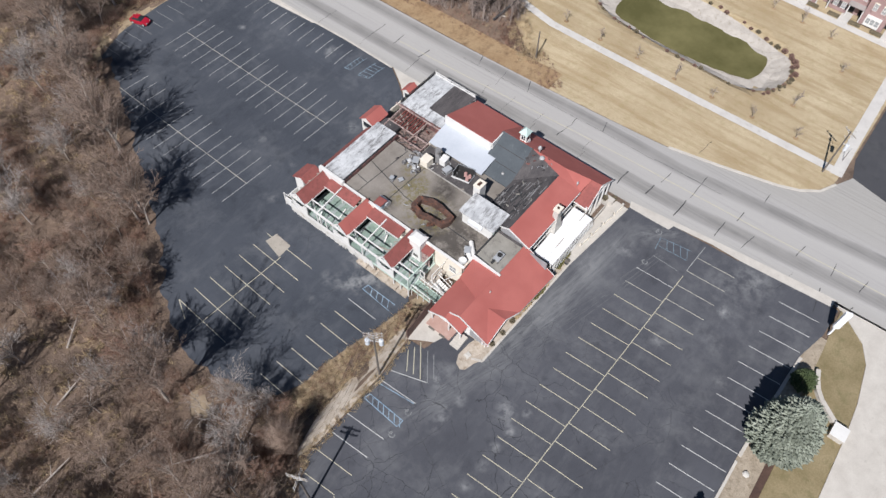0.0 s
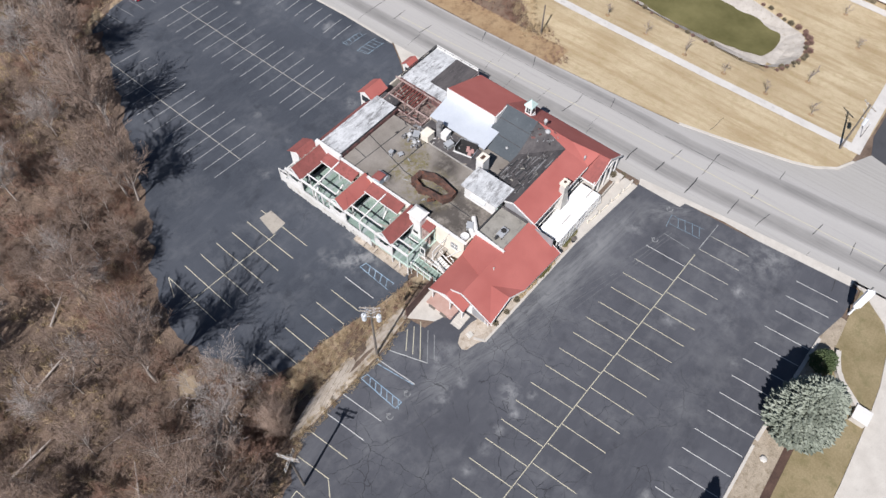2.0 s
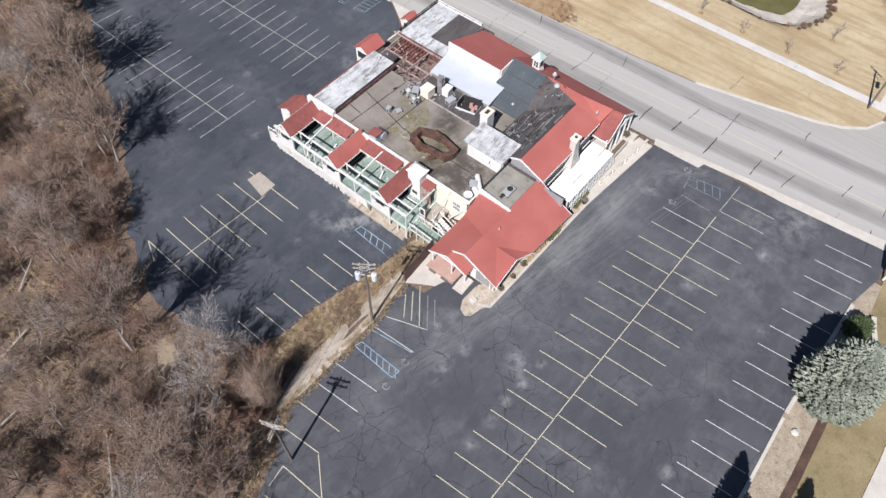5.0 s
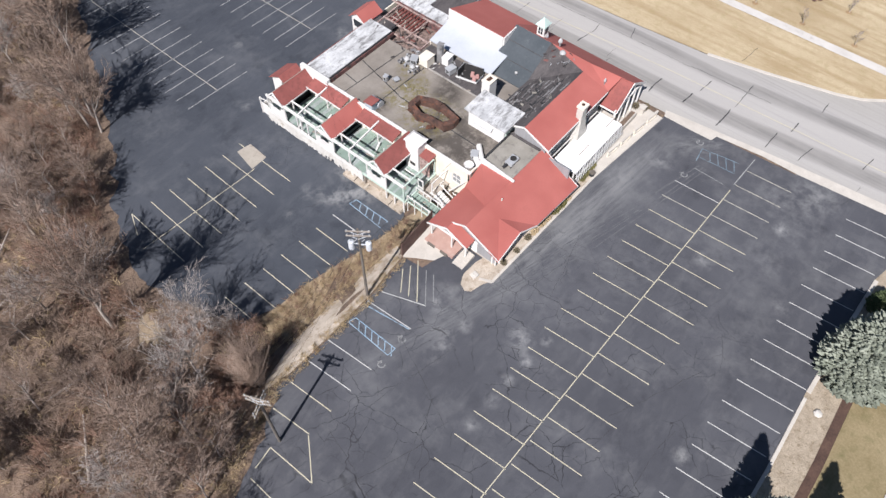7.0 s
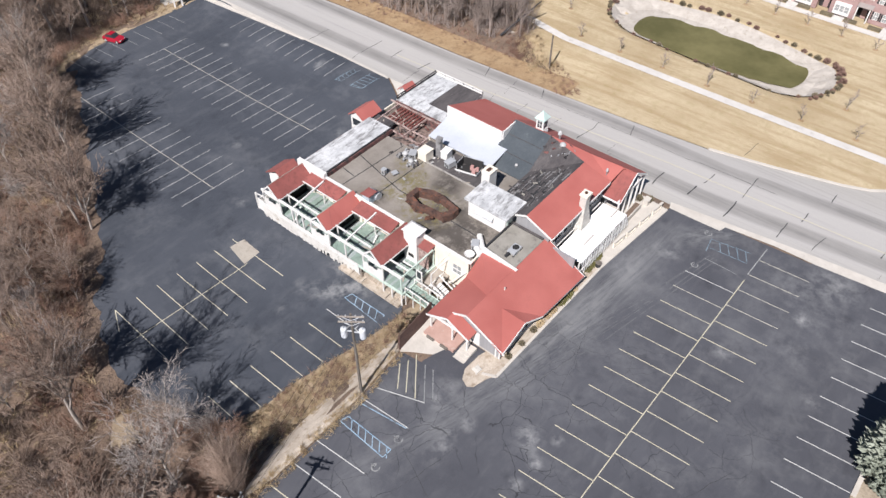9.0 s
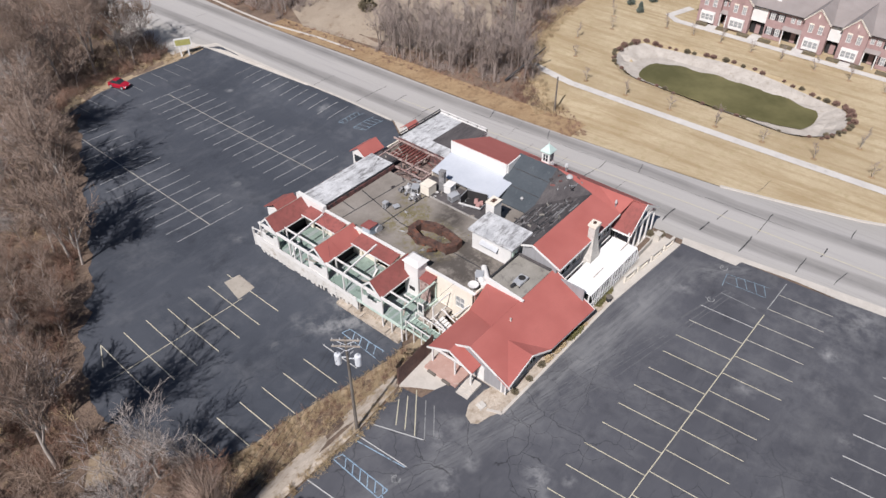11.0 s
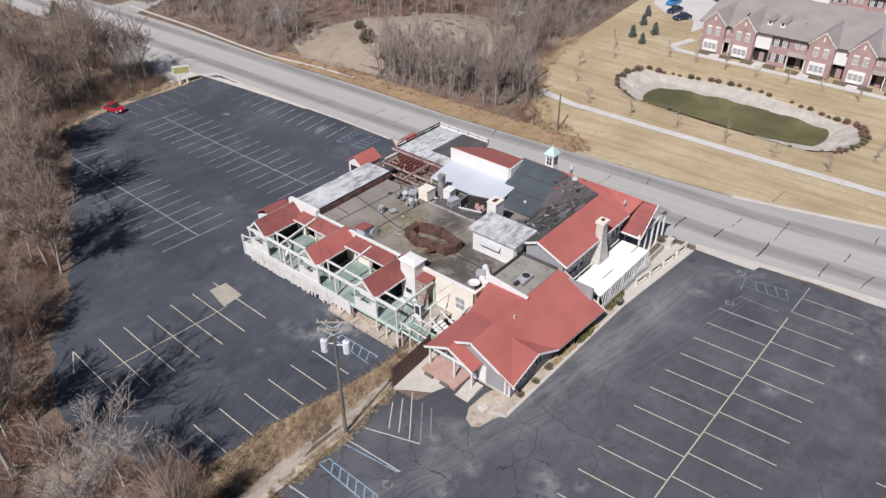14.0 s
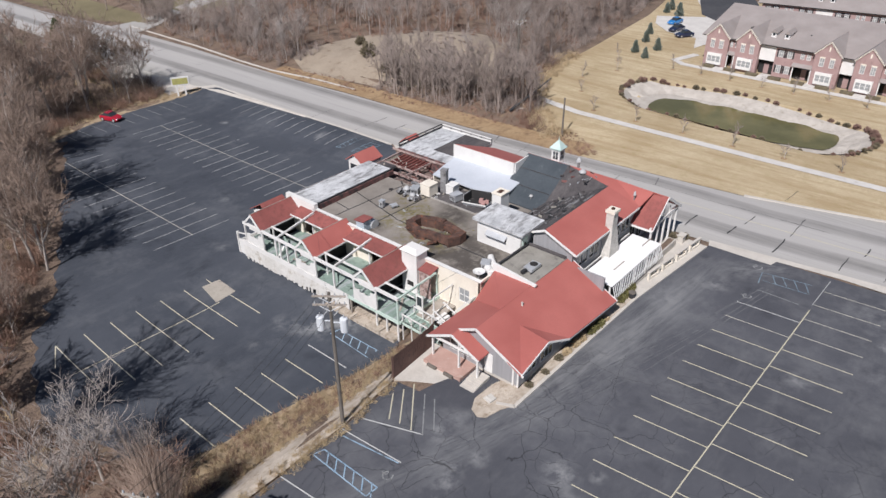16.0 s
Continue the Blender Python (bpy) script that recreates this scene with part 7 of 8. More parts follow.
car(14.6, 94.0, -72, CAR_RED, "red saloon car parked at the lower lot's end", 3.9)
car(129.5, 45.3, 172, CAR_BLUE, "bright blue saloon car parked by the houses", 4.6)
car(123.5, 42.2, 172, CAR_NAVY, "black saloon car parked by the houses", 4.7)
car(119.6, 38.6, 150, CAR_NAVY, "navy hatchback parked by the houses", 4.3)
sheet("terrace_court", [(112, 33), (120, 36), (121, 43), (127, 49), (134, 52), (140, 42), (190, 70), (190, 60), (150, 33), (128, 30)], 0.07, WALK, "pale concrete parking court by the houses", 5.0, category="pavement")
sheet("terrace_street", [(128, 31), (134, 34), (142, 44), (190, 66), (190, 52), (150, 31)], 0.09, DRIVE, "dark asphalt street behind the houses", 5.0, category="road")

# ---- the pond ----
cx, cy, pa, pb = POND


def oval(grow, n=72, wob=0.0):
    out = []
    for i in range(n):
        t = 2 * math.pi * i / n
        ex, ey = math.cos(t), math.sin(t)
        a = pa + grow + wob * math.sin(3 * t + 1)
        out.append((cx + a * ex + 0.07 * ((pb - pa) * max(-1, min(1, 1.35 * ey)) + a * ey), cy + (pb - pa) * max(-1, min(1, 1.35 * ey)) + a * ey))
    return out


sheet("pond_bank", oval(0.6), 0.17, GRAVEL, "pale gravel bank round the pond", 1.5, category="bank")
water = oval(-2.9)
wat = Shape()
wat.v = [(79.1 + (x - cx - 0.07 * (y - cy)) * (1.2 if x < cx else 1.15) + (0.45 * math.sin(y * 0.9) if x > cx else 0.12 * math.sin(y * 1.7)), (y - cy) * 0.9 + cy - 0.6, -1.02) for x, y in water]
wat.f = [tuple(range(len(water)))]
single("pond_water", wat, WATER, "murky green still pond water", "water", kind="structure")


def blob(seed, r, h, n, mat, size=0.12, flat=0.8):
    """A twiggy clump: many small uneven tufts over a mound."""
    rb = random.Random(seed)
    s = Shape()
    for i in range(n):
        a, e = rb.uniform(0, 2 * math.pi), math.asin(rb.uniform(0.0, 1.0))
        q = rb.uniform(0.55, 1.05)
        p = Vector((math.cos(a) * math.cos(e) * r * q, math.sin(a) * math.cos(e) * r * q, math.sin(e) * h * q * flat + 0.08))
        d = (p - Vector((0, 0, h * 0.1))).normalized()
        u = d.orthogonal().normalized() * size * rb.uniform(0.35, 0.8)
        w = d.cross(u)
        L = size * rb.uniform(0.9, 1.9)
        s.add([p - d * L * 0.6, p + u, p + w, p - u, p - w, p + d * L], [(0, 2, 1), (0, 3, 2), (0, 4, 3), (0, 1, 4), (5, 1, 2), (5, 2, 3), (5, 3, 4), (5, 4, 1)])
    return s.mesh("shrub", mat)


rb = random.Random(9)
shrub_m = [blob(i, 0.55, 0.75, 190, SHRUB_RED if i < 2 else SHRUB) for i in range(4)]
ring = oval(1.1, 84)
for i, (x, y) in enumerate(ring):
    if rb.random() < 0.86:
        ob = tagged(new("shrub", shrub_m[rb.randrange(4)]), "round dormant brown shrub on the pond's rim", "shrub", "pond shrubs")
        sc = rb.uniform(0.5, 1.0) * (1.15 if x > cx else 0.85)
        ob.location, ob.scale = (x + rb.uniform(-0.25, 0.25), y + rb.uniform(-0.4, 0.4), terrain(x, y)), (sc, sc, sc * rb.uniform(0.8, 1.1))
bed_m = [blob(20, 0.5, 0.8, 260, HEDGE), blob(21, 0.5, 0.8, 240, STRAW), blob(22, 0.5, 0.7, 200, SHRUB)]
for x, y, k, sx, sz in ((13.0, -0.02, 0, 1.5, 0.9), (14.2, -0.08, 0, 1.5, 0.95), (10.3, 0.18, 1, 1.1, 0.8), (11.3, 0.12, 1, 1.0, 0.9), (8.8, 0.22, 1, 1.2, 0.6), (7.6, 0.3, 2, 1.0, 0.6), (5.2, 0.2, 2, 0.7, 0.5), (15.6, 0.0, 1, 0.8, 0.5), (2.9, 0.35, 2, 0.8, 0.5)):
    ob = tagged(new("hedge_shrub", bed_m[k]), ("olive green clipped shrub in the planting bed", "dry straw-coloured shrub in the planting bed", "low dark brown shrub in the planting bed")[k], "shrub", "planting bed shrubs")
    ob.location, ob.scale = (x, y, 0.08), (sx, 0.72, sz)
for i in range(4):
    ob = tagged(new("hedge_shrub", bed_m[0]), "olive green clipped hedge shrub before the pergola", "shrub", "pergola hedge")
    ob.location, ob.scale = (19.3 + 0.85 * i, 0.36 + 0.05 * i, 0.08), (1.15, 0.75, 1.05)
for x, y in ((34.6, 1.9), (35.3, 0.7)):
    ob = tagged(new("hedge_shrub", shrub_m[2]), "low clipped shrub by the terrace", "shrub", "planting bed shrubs")
    ob.location, ob.scale = (x, y, 0.08), (1.1, 0.8, 1.0)
bin_ = thing("litter_tub", "dark weathered round tub standing in the planting bed", "tub", (20.6, -0.2, 0.08))
part("tub_wall", Shape().tube((0, 0, 0), (0, 0, 0.62), 0.30, 0.36, 14), BLACK, bin_)
part("rim", Shape().tube((0, 0, 0.6), (0, 0, 0.67), 0.39, 0.39, 14), POLE, bin_)


# ---- terraced houses ----
def terrace(origin, turn, units, brick_upper, tag, depth=27.0):
    H = thing("terraced_house_row", tag, "terraced houses", origin)
    H.rotation_euler.z = radians(turn)
    E_Z = 6.4
    H.scale.z = 0.88
    y = 0.0
    total = sum(w for _, w in units)
    for kind, w in units:
        y1, y0 = y, y - w
        y = y0
        front = -0.9 if kind == 'G' else 0.0
        ym = (y0 + y1) / 2
        if kind == 'G':
            holes = [(ym - 1.25, ym - 0.45, 4.0, 5.7), (ym + 0.45, ym + 1.25, 4.0, 5.7), (ym - 1.1, ym + 1.1, 0.9, 2.6)]
            wall(H, BRICK, 'x', front, y0, y1, 0, E_Z, 0.3, holes, "brick_bay")
            gable_end(H, BRICK, 'x', front, 0.3, [(y0, E_Z), (y1, E_Z), (ym, 8.9)], "brick_gable")
            for a in (y0, y1 - 0.25):
                part("bay_side", Shape().box(front + 0.3, 0.3, a, a + 0.25, 0, E_Z), BRICK, H)
            for a in (ym - 1.25, ym + 0.45):
                window(H, 'x', front, a, a + 0.8, 4.0, 5.7, bars=1, pane=CURTAIN)
                part("arched_head", Shape().box(front - 0.05, front, a - 0.05, a + 0.85, 5.7, 5.95), CREAM, H)
            bay = part("bay_window", Shape().box(front - 0.5, front, ym - 1.4, ym + 1.4, 0.55, 2.9), WHITE, H, "white boxed bay window")
            for a in (-1.2, -0.36, 0.48):
                part("pane", Shape().box(front - 0.53, front - 0.5, ym + a, ym + a + 0.7, 1.2, 1.75).box(front - 0.53, front - 0.5, ym + a, ym + a + 0.7, 1.83, 2.4), CURTAIN, bay)
            part("vent_slot", Shape().box(front - 0.04, front, ym - 0.12, ym + 0.12, 7.2, 8.0), CREAM, H)
            for sgn in (-1, 1):
                part("gable_trim", Shape().beam((front - 0.12, ym + sgn * (w / 2 + 0.2), E_Z - 0.1), (front - 0.12, ym, 9.05), 0.14, 0.22), CREAM, H)
                ye = ym + sgn * (w / 2 + 0.25)
                q = [(front - 0.2, ye, E_Z), (front - 0.2, ym, 9.12), (11.0, ym, 9.12), (0.6, ye, E_Z + 0.2)]
                part("gable_roof", Shape().slab(q if sgn < 0 else q[::-1], 0.12), GREY_SHINGLE, H)
        elif kind == 'W':
            part("white_panel", Shape().box(0.0, 0.3, y0, y1, 3.1, E_Z), WHITE, H, "white clad upper wall")
            # back of the porch is near-black, standing for its shade
            part("porch_shade", Shape().box(0.9, 1.0, y0, y1, 0, 3.1), DARK, H)
            part("porch_ceiling", Shape().box(0.0, 1.0, y0, y1, 3.0, 3.12), WHITE, H)
            part("door", Shape().box(0.84, 0.9, ym - 0.45, ym + 0.45, 0, 2.1), BRICK, H)
        elif kind == 'P':
            wall(H, BRICK, 'x', 0.0, y0, y1, 3.3, E_Z, 0.3, [(ym - 0.9, ym - 0.2, 4.5, 5.7), (ym + 0.2, ym + 0.9, 4.5, 5.7)], "brick_wall")
            for a in (ym - 0.9, ym + 0.2):
                window(H, 'x', 0.0, a, a + 0.7, 4.5, 5.7, bars=1, pane=CURTAIN)
            # again a near-black slab for the shade within the porch
            part("porch_shade", Shape().box(1.1, 1.2, y0, y1, 0, 3.3), DARK, H)
            part("porch_roof", Shape().slab([(-0.9, y0 - 0.2, 3.1), (0.25, y0 - 0.2, 3.7), (0.25, y1 + 0.2, 3.7), (-0.9, y1 + 0.2, 3.1)], 0.14), GREY_SHINGLE, H)
            for a in (y0 + 0.15, y1 - 0.15):
                part("porch_post", Shape().box(-0.8, -0.62, a - 0.09, a + 0.09, 0, 3.0), WHITE, H)
            part("door", Shape().box(1.03, 1.1, ym - 0.45, ym + 0.45, 0, 2.1), BRICK, H)
        else:
            hs = [(ym - 1.2, ym - 0.35, 4.2, 5.7), (ym + 0.35, ym + 1.2, 4.2, 5.7), (ym - 1.2, ym - 0.35, 0.9, 2.5), (ym + 0.35, ym + 1.2, 0.9, 2.5)]
            wall(H, BRICK if brick_upper else WHITE, 'x', 0.0, y0, y1, 0, E_Z, 0.3, hs, "brick_wall")
            for h in hs:
                window(H, 'x', 0.0, *h, bars=1, pane=CURTAIN)
                for a in (h[0] - 0.32, h[1] + 0.04):
                    part("shutter", Shape().box(-0.05, 0.0, a, a + 0.28, h[2], h[3]), BLACK, H)
    part("roof_slope", Shape().slab([(-0.4, -total - 0.4, E_Z - 0.05), (depth / 2, -total - 0.4, 10.4), (depth / 2, 1.2, 10.4), (-0.4, 1.2, E_Z - 0.05)], 0.2), GREY_SHINGLE, H, "long grey shingle roof")
    part("roof_slope", Shape().slab([(depth / 2, -total - 0.4, 10.4), (depth, -total - 0.4, E_Z), (depth, 1.2, E_Z), (depth / 2, 1.2, 10.4)], 0.2), GREY_SHINGLE, H)
    part("gutter", Shape().box(-0.55, -0.4, -total, 0.9, E_Z - 0.2, E_Z - 0.05), DARK, H)
    gable_end(H, BRICK, 'y', 0.0, 0.25, [(0.0, 0), (depth - 0.5, 0), (depth - 0.5, E_Z), (depth / 2, 10.2), (0, E_Z)], "end_wall")
    gable_end(H, BRICK, 'y', -total, 0.25, [(0.3, 0), (depth - 0.5, 0), (depth - 0.5, E_Z), (depth / 2, 10.2), (0.3, E_Z)], "end_wall")
    part("back_wall", Shape().box(depth - 0.8, depth - 0.5, -total, 0, 0, E_Z), BRICK, H)
    for yy in (-11.2, -13.6, -35.0, -37.4):
        if -yy < total:
            d = part("dormer", Shape().box(2.6, 4.6, yy - 0.45, yy + 0.45, 7.2, 8.3), WHITE, H, "small white dormer")
            part("dormer_roof", Shape().add([(2.4, yy - 0.6, 8.25), (2.4, yy + 0.6, 8.25), (2.4, yy, 8.95), (6.2, yy - 0.6, 8.25), (6.2, yy + 0.6, 8.25), (6.2, yy, 8.95)], [(0, 2, 1), (3, 4, 5), (0, 3, 5, 2), (2, 5, 4, 1), (0, 1, 4, 3)]), GREY_SHINGLE, d)
            part("pane", Shape().box(2.55, 2.6, yy - 0.25, yy + 0.25, 7.6, 8.1), GLASS, d)
    rv = random.Random(31)
    for i in range(int(total / 3)):
        part("roof_vent", Shape().box(0, 0.25, 0, 0.25, 0, 0.3), BLACK, H).location = (rv.uniform(4, 10), -rv.uniform(1, total - 1), 7.8)
    return H


row = [('G', 4.4), ('P', 1.5), ('G', 4.3), ('W', 2.8), ('F', 3.6), ('P', 3.4), ('G', 4.4), ('W', 2.3), ('G', 4.3), ('P', 2.4), ('F', 3.4), ('P', 3.0), ('G', 4.4), ('W', 2.3), ('G', 4.3)]
terrace((103.1, 27.0, 0.25), -1.2, row, True, "brown brick terraced houses with gables and a long grey roof")
row2 = [('F', 4.0), ('P', 3.0), ('F', 4.0), ('W', 3.4)] * 4
terrace((137.5, 28.5, 0.25), 9, row2, True, "brick and white clad terraced houses with a grey roof", 24.0)
for i in range(12):
    yy = 25.5 - i * 4.2
    single("foundation_hedge", Shape().box(100.9 - 0.02 * i * 4.2, 101.6 - 0.02 * i * 4.2, yy - 1.2, yy + 1.0, 0.2, 0.65), SHRUB, "low dark hedge before the houses", "hedge", "house hedges")
    if i % 2 == 0:
        single("patio_slab", Shape().box(99.6, 103.2, yy - 3.1, yy - 1.2, 0.1, 0.3), WALK, "pale concrete porch slab", "pavement", kind="structure")


# ---- vegetation ----
def prisms(segs, sides=3):
    """Tapered sticks (a, b, r0, r1) as one set of points and triangles; those with r1 = 0 run out to a point."""
    vs, fs, off = [], [], 0
    for tip in (False, True):
        some = [s for s in segs if (s[3] == 0) == tip]
        if not some:
            continue
        a = np.array([s[0] for s in some], float)
        b = np.array([s[1] for s in some], float)
        r0, r1 = np.array([s[2] for s in some])[:, None], np.array([s[3] for s in some])[:, None]
        d = b - a
        d /= np.linalg.norm(d, axis=1)[:, None] + 1e-9
        ref = np.where(np.abs(d[:, 2:3]) < 0.9, np.array([[0, 0, 1.0]]), np.array([[1.0, 0, 0]]))
        s = np.cross(d, ref)
        s /= np.linalg.norm(s, axis=1)[:, None] + 1e-9
        u = np.cross(s, d)
        n, m = len(some), (3 if tip else sides)
        ring = [s * math.cos(2 * math.pi * k / m) + u * math.sin(2 * math.pi * k / m) for k in range(m)]
        rows = [a + q * r0 for q in ring] + ([b] if tip else [b + q * r1 for q in ring])
        base = off + (np.arange(n) * len(rows))[:, None]
        for k in range(m):
            j = (k + 1) % m
            if tip:
                fs.append(base + np.array([[k, j, m]]))
            else:
                fs += [base + np.array([[k, j, m + j]]), base + np.array([[k, m + j, m + k]])]
        vs.append(np.stack(rows, 1).reshape(-1, 3))
        off += n * len(rows)
    return np.concatenate(vs), np.concatenate(fs)


def quick_mesh(name, v, quads, mat):
    me = bpy.data.meshes.new(name)
    me.vertices.add(len(v))
    me.vertices.foreach_set("co", np.ascontiguousarray(v, dtype=np.float32).ravel())
    me.loops.add(quads.size)
    me.loops.foreach_set("vertex_index", np.ascontiguousarray(quads, dtype=np.int32).ravel())
    me.polygons.add(len(quads))
    me.polygons.foreach_set("loop_start", np.arange(0, quads.size, quads.shape[1], dtype=np.int32))
    me.materials.append(mat)
    me.update(calc_edges=True)
    return me


def grow(rnd, out, p, d, L, r, level, plan):
    """One stem with bends, then its side shoots as plan names them: (number, length share, spread) for each level."""
    bends = 3 if level < 2 else (2 if level < 3 and len(plan) > 3 else 1)
    pts, rad = [p], [r]
    for i in range(bends):
        d = (d + Vector((rnd.uniform(-1, 1), rnd.uniform(-1, 1), rnd.uniform(-0.4, 0.8))) * (0.10 + 0.07 * level)).normalized()
        pts.append(pts[-1] + d * L / bends)
        rad.append(0.0 if level >= len(plan) and i == bends - 1 else max(0.016, r * (1 - 0.62 * (i + 1) / bends)))
    for i in range(bends):
        out[min(1, level // 2)].append((pts[i], pts[i + 1], rad[i], rad[i + 1]))
    if level >= len(plan):
        return
    n, share, spread = plan[level]
    for k in range(n):
        t = 0.28 + 0.72 * (k + rnd.random()) / n if level else 0.38 + 0.62 * (k + rnd.random() * 0.6) / n
        i = min(bends - 1, int(t * bends))
        q = pts[i].lerp(pts[i + 1], t * bends - i)
        az = rnd.uniform(0, 2 * math.pi)
        side = (d.orthogonal().normalized())
        side.rotate(Matrix.Rotation(az, 3, d))
        nd = (d * math.cos(spread) + side * math.sin(spread * rnd.uniform(0.7, 1.3)) + Vector((0, 0, 0.18))).normalized()
        grow(rnd, out, q, nd, L * share * rnd.uniform(0.7, 1.25), max(0.030 if level + 1 >= len(plan) else 0.022, rad[i] * 0.5), level + 1, plan)


def bare_tree(seed, h, twig_mat, plan, lean=0.05):
    rnd = random.Random(seed)
    out = ([], [])
    grow(rnd, out, Vector((0, 0, -0.2)), Vector((rnd.uniform(-lean, lean), rnd.uniform(-lean, lean), 1)).normalized(), h * 0.62, 0.016 * h, 0, plan)
    return out


PLAN = [(9, 0.62, 0.72), (7, 0.52, 0.75), (5, 0.55, 0.7), (4, 0.62, 0.62)]
PLAN_FAR = [(7, 0.5, 0.55), (5, 0.5, 0.65), (5, 0.55, 0.7)]
kinds = []
for i in range(9):
    mat = (TWIG, TWIG_GREY, TWIG, TWIG_RUST, TWIG, TWIG_GREY)[i % 6]
    h = 9.0 + (i % 3) * 1.5
    trunk, crown = bare_tree(100 + i, h, mat, PLAN)
    T = thing("bare_tree", "leafless grey-brown tree with fine twigs" if mat is not TWIG_GREY else "leafless pale grey tree with fine twigs", "tree", (-200 - 10 * i, -200, 0), "woodland trees")
    ob = new("trunk", quick_mesh("trunk", *prisms(trunk, 5), BARK))
    ob.parent = T
    ob = new("crown", quick_mesh("crown", *prisms(crown), mat))
    ob.parent = T
    kinds.append(T)

WOOD_EDGE = [(-21.5, 17.5), (-24.5, 23), (-27, 32), (-24, 41.5), (-21, 46), (-13.5, 57.5), (-8.5, 68.5), (-1, 82.5), (3, 93.5), (10, 97.5), (20, 98.5), (27.5, 98)]
WOOD = WOOD_EDGE + [(29.5, 106), (29.5, 150), (10, 150), (-12, 128), (-38, 98), (-58, 66), (-72, 34), (-76, 4), (-60, -8), (-46, -4), (-37, 4.5), (-32, 6.5), (-29, 9.5), (-27, 13.5)]
rt = random.Random(77)
used = []


def plant(x, y, k, sc, ang):
    used.append((x, y))
    z = terrain(x, y)
    o = copy_thing(kinds[k], Matrix.Translation((x, y, z)) @ Matrix.Rotation(ang, 4, 'Z') @ Matrix.Diagonal((sc, sc, sc, 1)))
    return o


spots = [(2.5, 101, 0, 1.35), (8.5, 103, 4, 1.45), (14.5, 102, 2, 1.3), (20.5, 103.5, 6, 1.4), (26, 103, 0, 1.2), (5.5, 107, 8, 1.4), (17.5, 108, 2, 1.3), (-25.2, 21.5, 5, 0.8), (-28.5, 17.5, 5, 0.85), (-29.5, 11.0, 3, 0.7), (-26.2, 14.6, 3, 0.5), (-33.0, 8.0, 0, 0.75), (-36.5, 5.8, 4, 0.7), (-41, 1.5, 2, 0.75), (-31.0, 14.0, 1, 0.8), (-39, 8.5, 8, 0.85), (-21.2, 47.0, 0, 0.62), (-22.0, 45.2, 3, 0.55), (-20.6, 48.6, 4, 0.6), (-14.8, 56.6, 4, 1.25), (-13.2, 58.4, 8, 1.0), (-15.2, 60.2, 0, 1.0), (-14.2, 55.0, 2, 0.9), (-7.4, 71.0, 2, 1.3), (-6.4, 73.4, 6, 1.1), (-8.4, 69.2, 8, 1.0), (-7.6, 75.0, 4, 1.0), (-3.0, 86.4, 4, 1.3), (-2.0, 88.4, 7, 1.1), (-4.2, 84.6, 2, 1.05), (-0.6, 90.0, 0, 0.9),
         (-30.4, 36.0, 3, 1.2), (-33.5, 12.5, 0, 1.1), (-37.5, 14.0, 4, 1.2), (-29.5, 46.5, 4, 1.1), (-12.5, 79.0, 0, 0.9), (1.5, 99.0, 2, 1.3), (-8.0, 92.0, 1, 1.1), (-29.5, 34.0, 7, 0.9)]
for x, y, k, sc in spots:
    plant(x, y, k, sc, rt.uniform(0, 6.2))
tries = 0
while len(used) < 205 and tries < 9000:
    tries += 1
    x, y, sc = rt.uniform(-76, 30), rt.uniform(-8, 150), rt.uniform(0.42, 1.0)
    if inside(WOOD, x, y) and not any(inside(LEFT_LOT, x + sc * q * math.cos(a), y + sc * q * math.sin(a)) for q, a in ((5, 0.9), (5, -0.9), (6, 0.24), (10.5, 0.24))) and all((x - a) ** 2 + (y - b) ** 2 > (3.8 * sc) ** 2 for a, b in used) and (x + 30) ** 2 + (y - 24.5) ** 2 > 16:
        plant(x, y, rt.randrange(9), sc, rt.uniform(0, 6.2))
plant(-23.0, 18.2, 5, 0.52, 1.1)
plant(-22.2, 17.0, 3, 0.5, 4.0)
TALL = bare_tree(140, 16.5, TWIG, [(13, 0.80, 0.34), (9, 0.44, 0.5), (6, 0.45, 0.6), (4, 0.55, 0.62)])
T = thing("bare_tree", "tall leafless brown tree with upswept limbs", "tree", (-30.9, 29.6, terrain(-30.9, 29.6)), "woodland trees")
ob = new("trunk", quick_mesh("trunk", *prisms(TALL[0], 6), BARK))
ob.parent = T
ob = new("crown", quick_mesh("crown", *prisms(TALL[1]), TWIG))
ob.parent = T
# the nine patterns themselves stand in the wood as well
for i, T in enumerate(kinds):
    x, y = (-50 + 4.6 * i, 62 + 7.5 * i)
    T.location = (x, y, terrain(x, y))


def clump(rnd, h, n, spread):
    segs = []
    for i in range(n):
        a, e = rnd.uniform(0, 6.283), rnd.uniform(0.05, spread)
        L = h * rnd.uniform(0.5, 1.1)
        p = Vector((rnd.uniform(-0.25, 0.25), rnd.uniform(-0.25, 0.25), -0.05))
        d = Vector((math.cos(a) * math.sin(e), math.sin(a) * math.sin(e), math.cos(e)))
        q = p + d * L * 0.6
        w = q + (d + Vector((rnd.uniform(-0.6, 0.6), rnd.uniform(-0.6, 0.6), rnd.uniform(-0.5, 0.2)))).normalized() * L * 0.5
        segs += [(p, w, 0.035, 0.0)] if i % 2 else [(p, q, 0.026, 0.018), (q, w, 0.022, 0.0)]
    return prisms(segs)


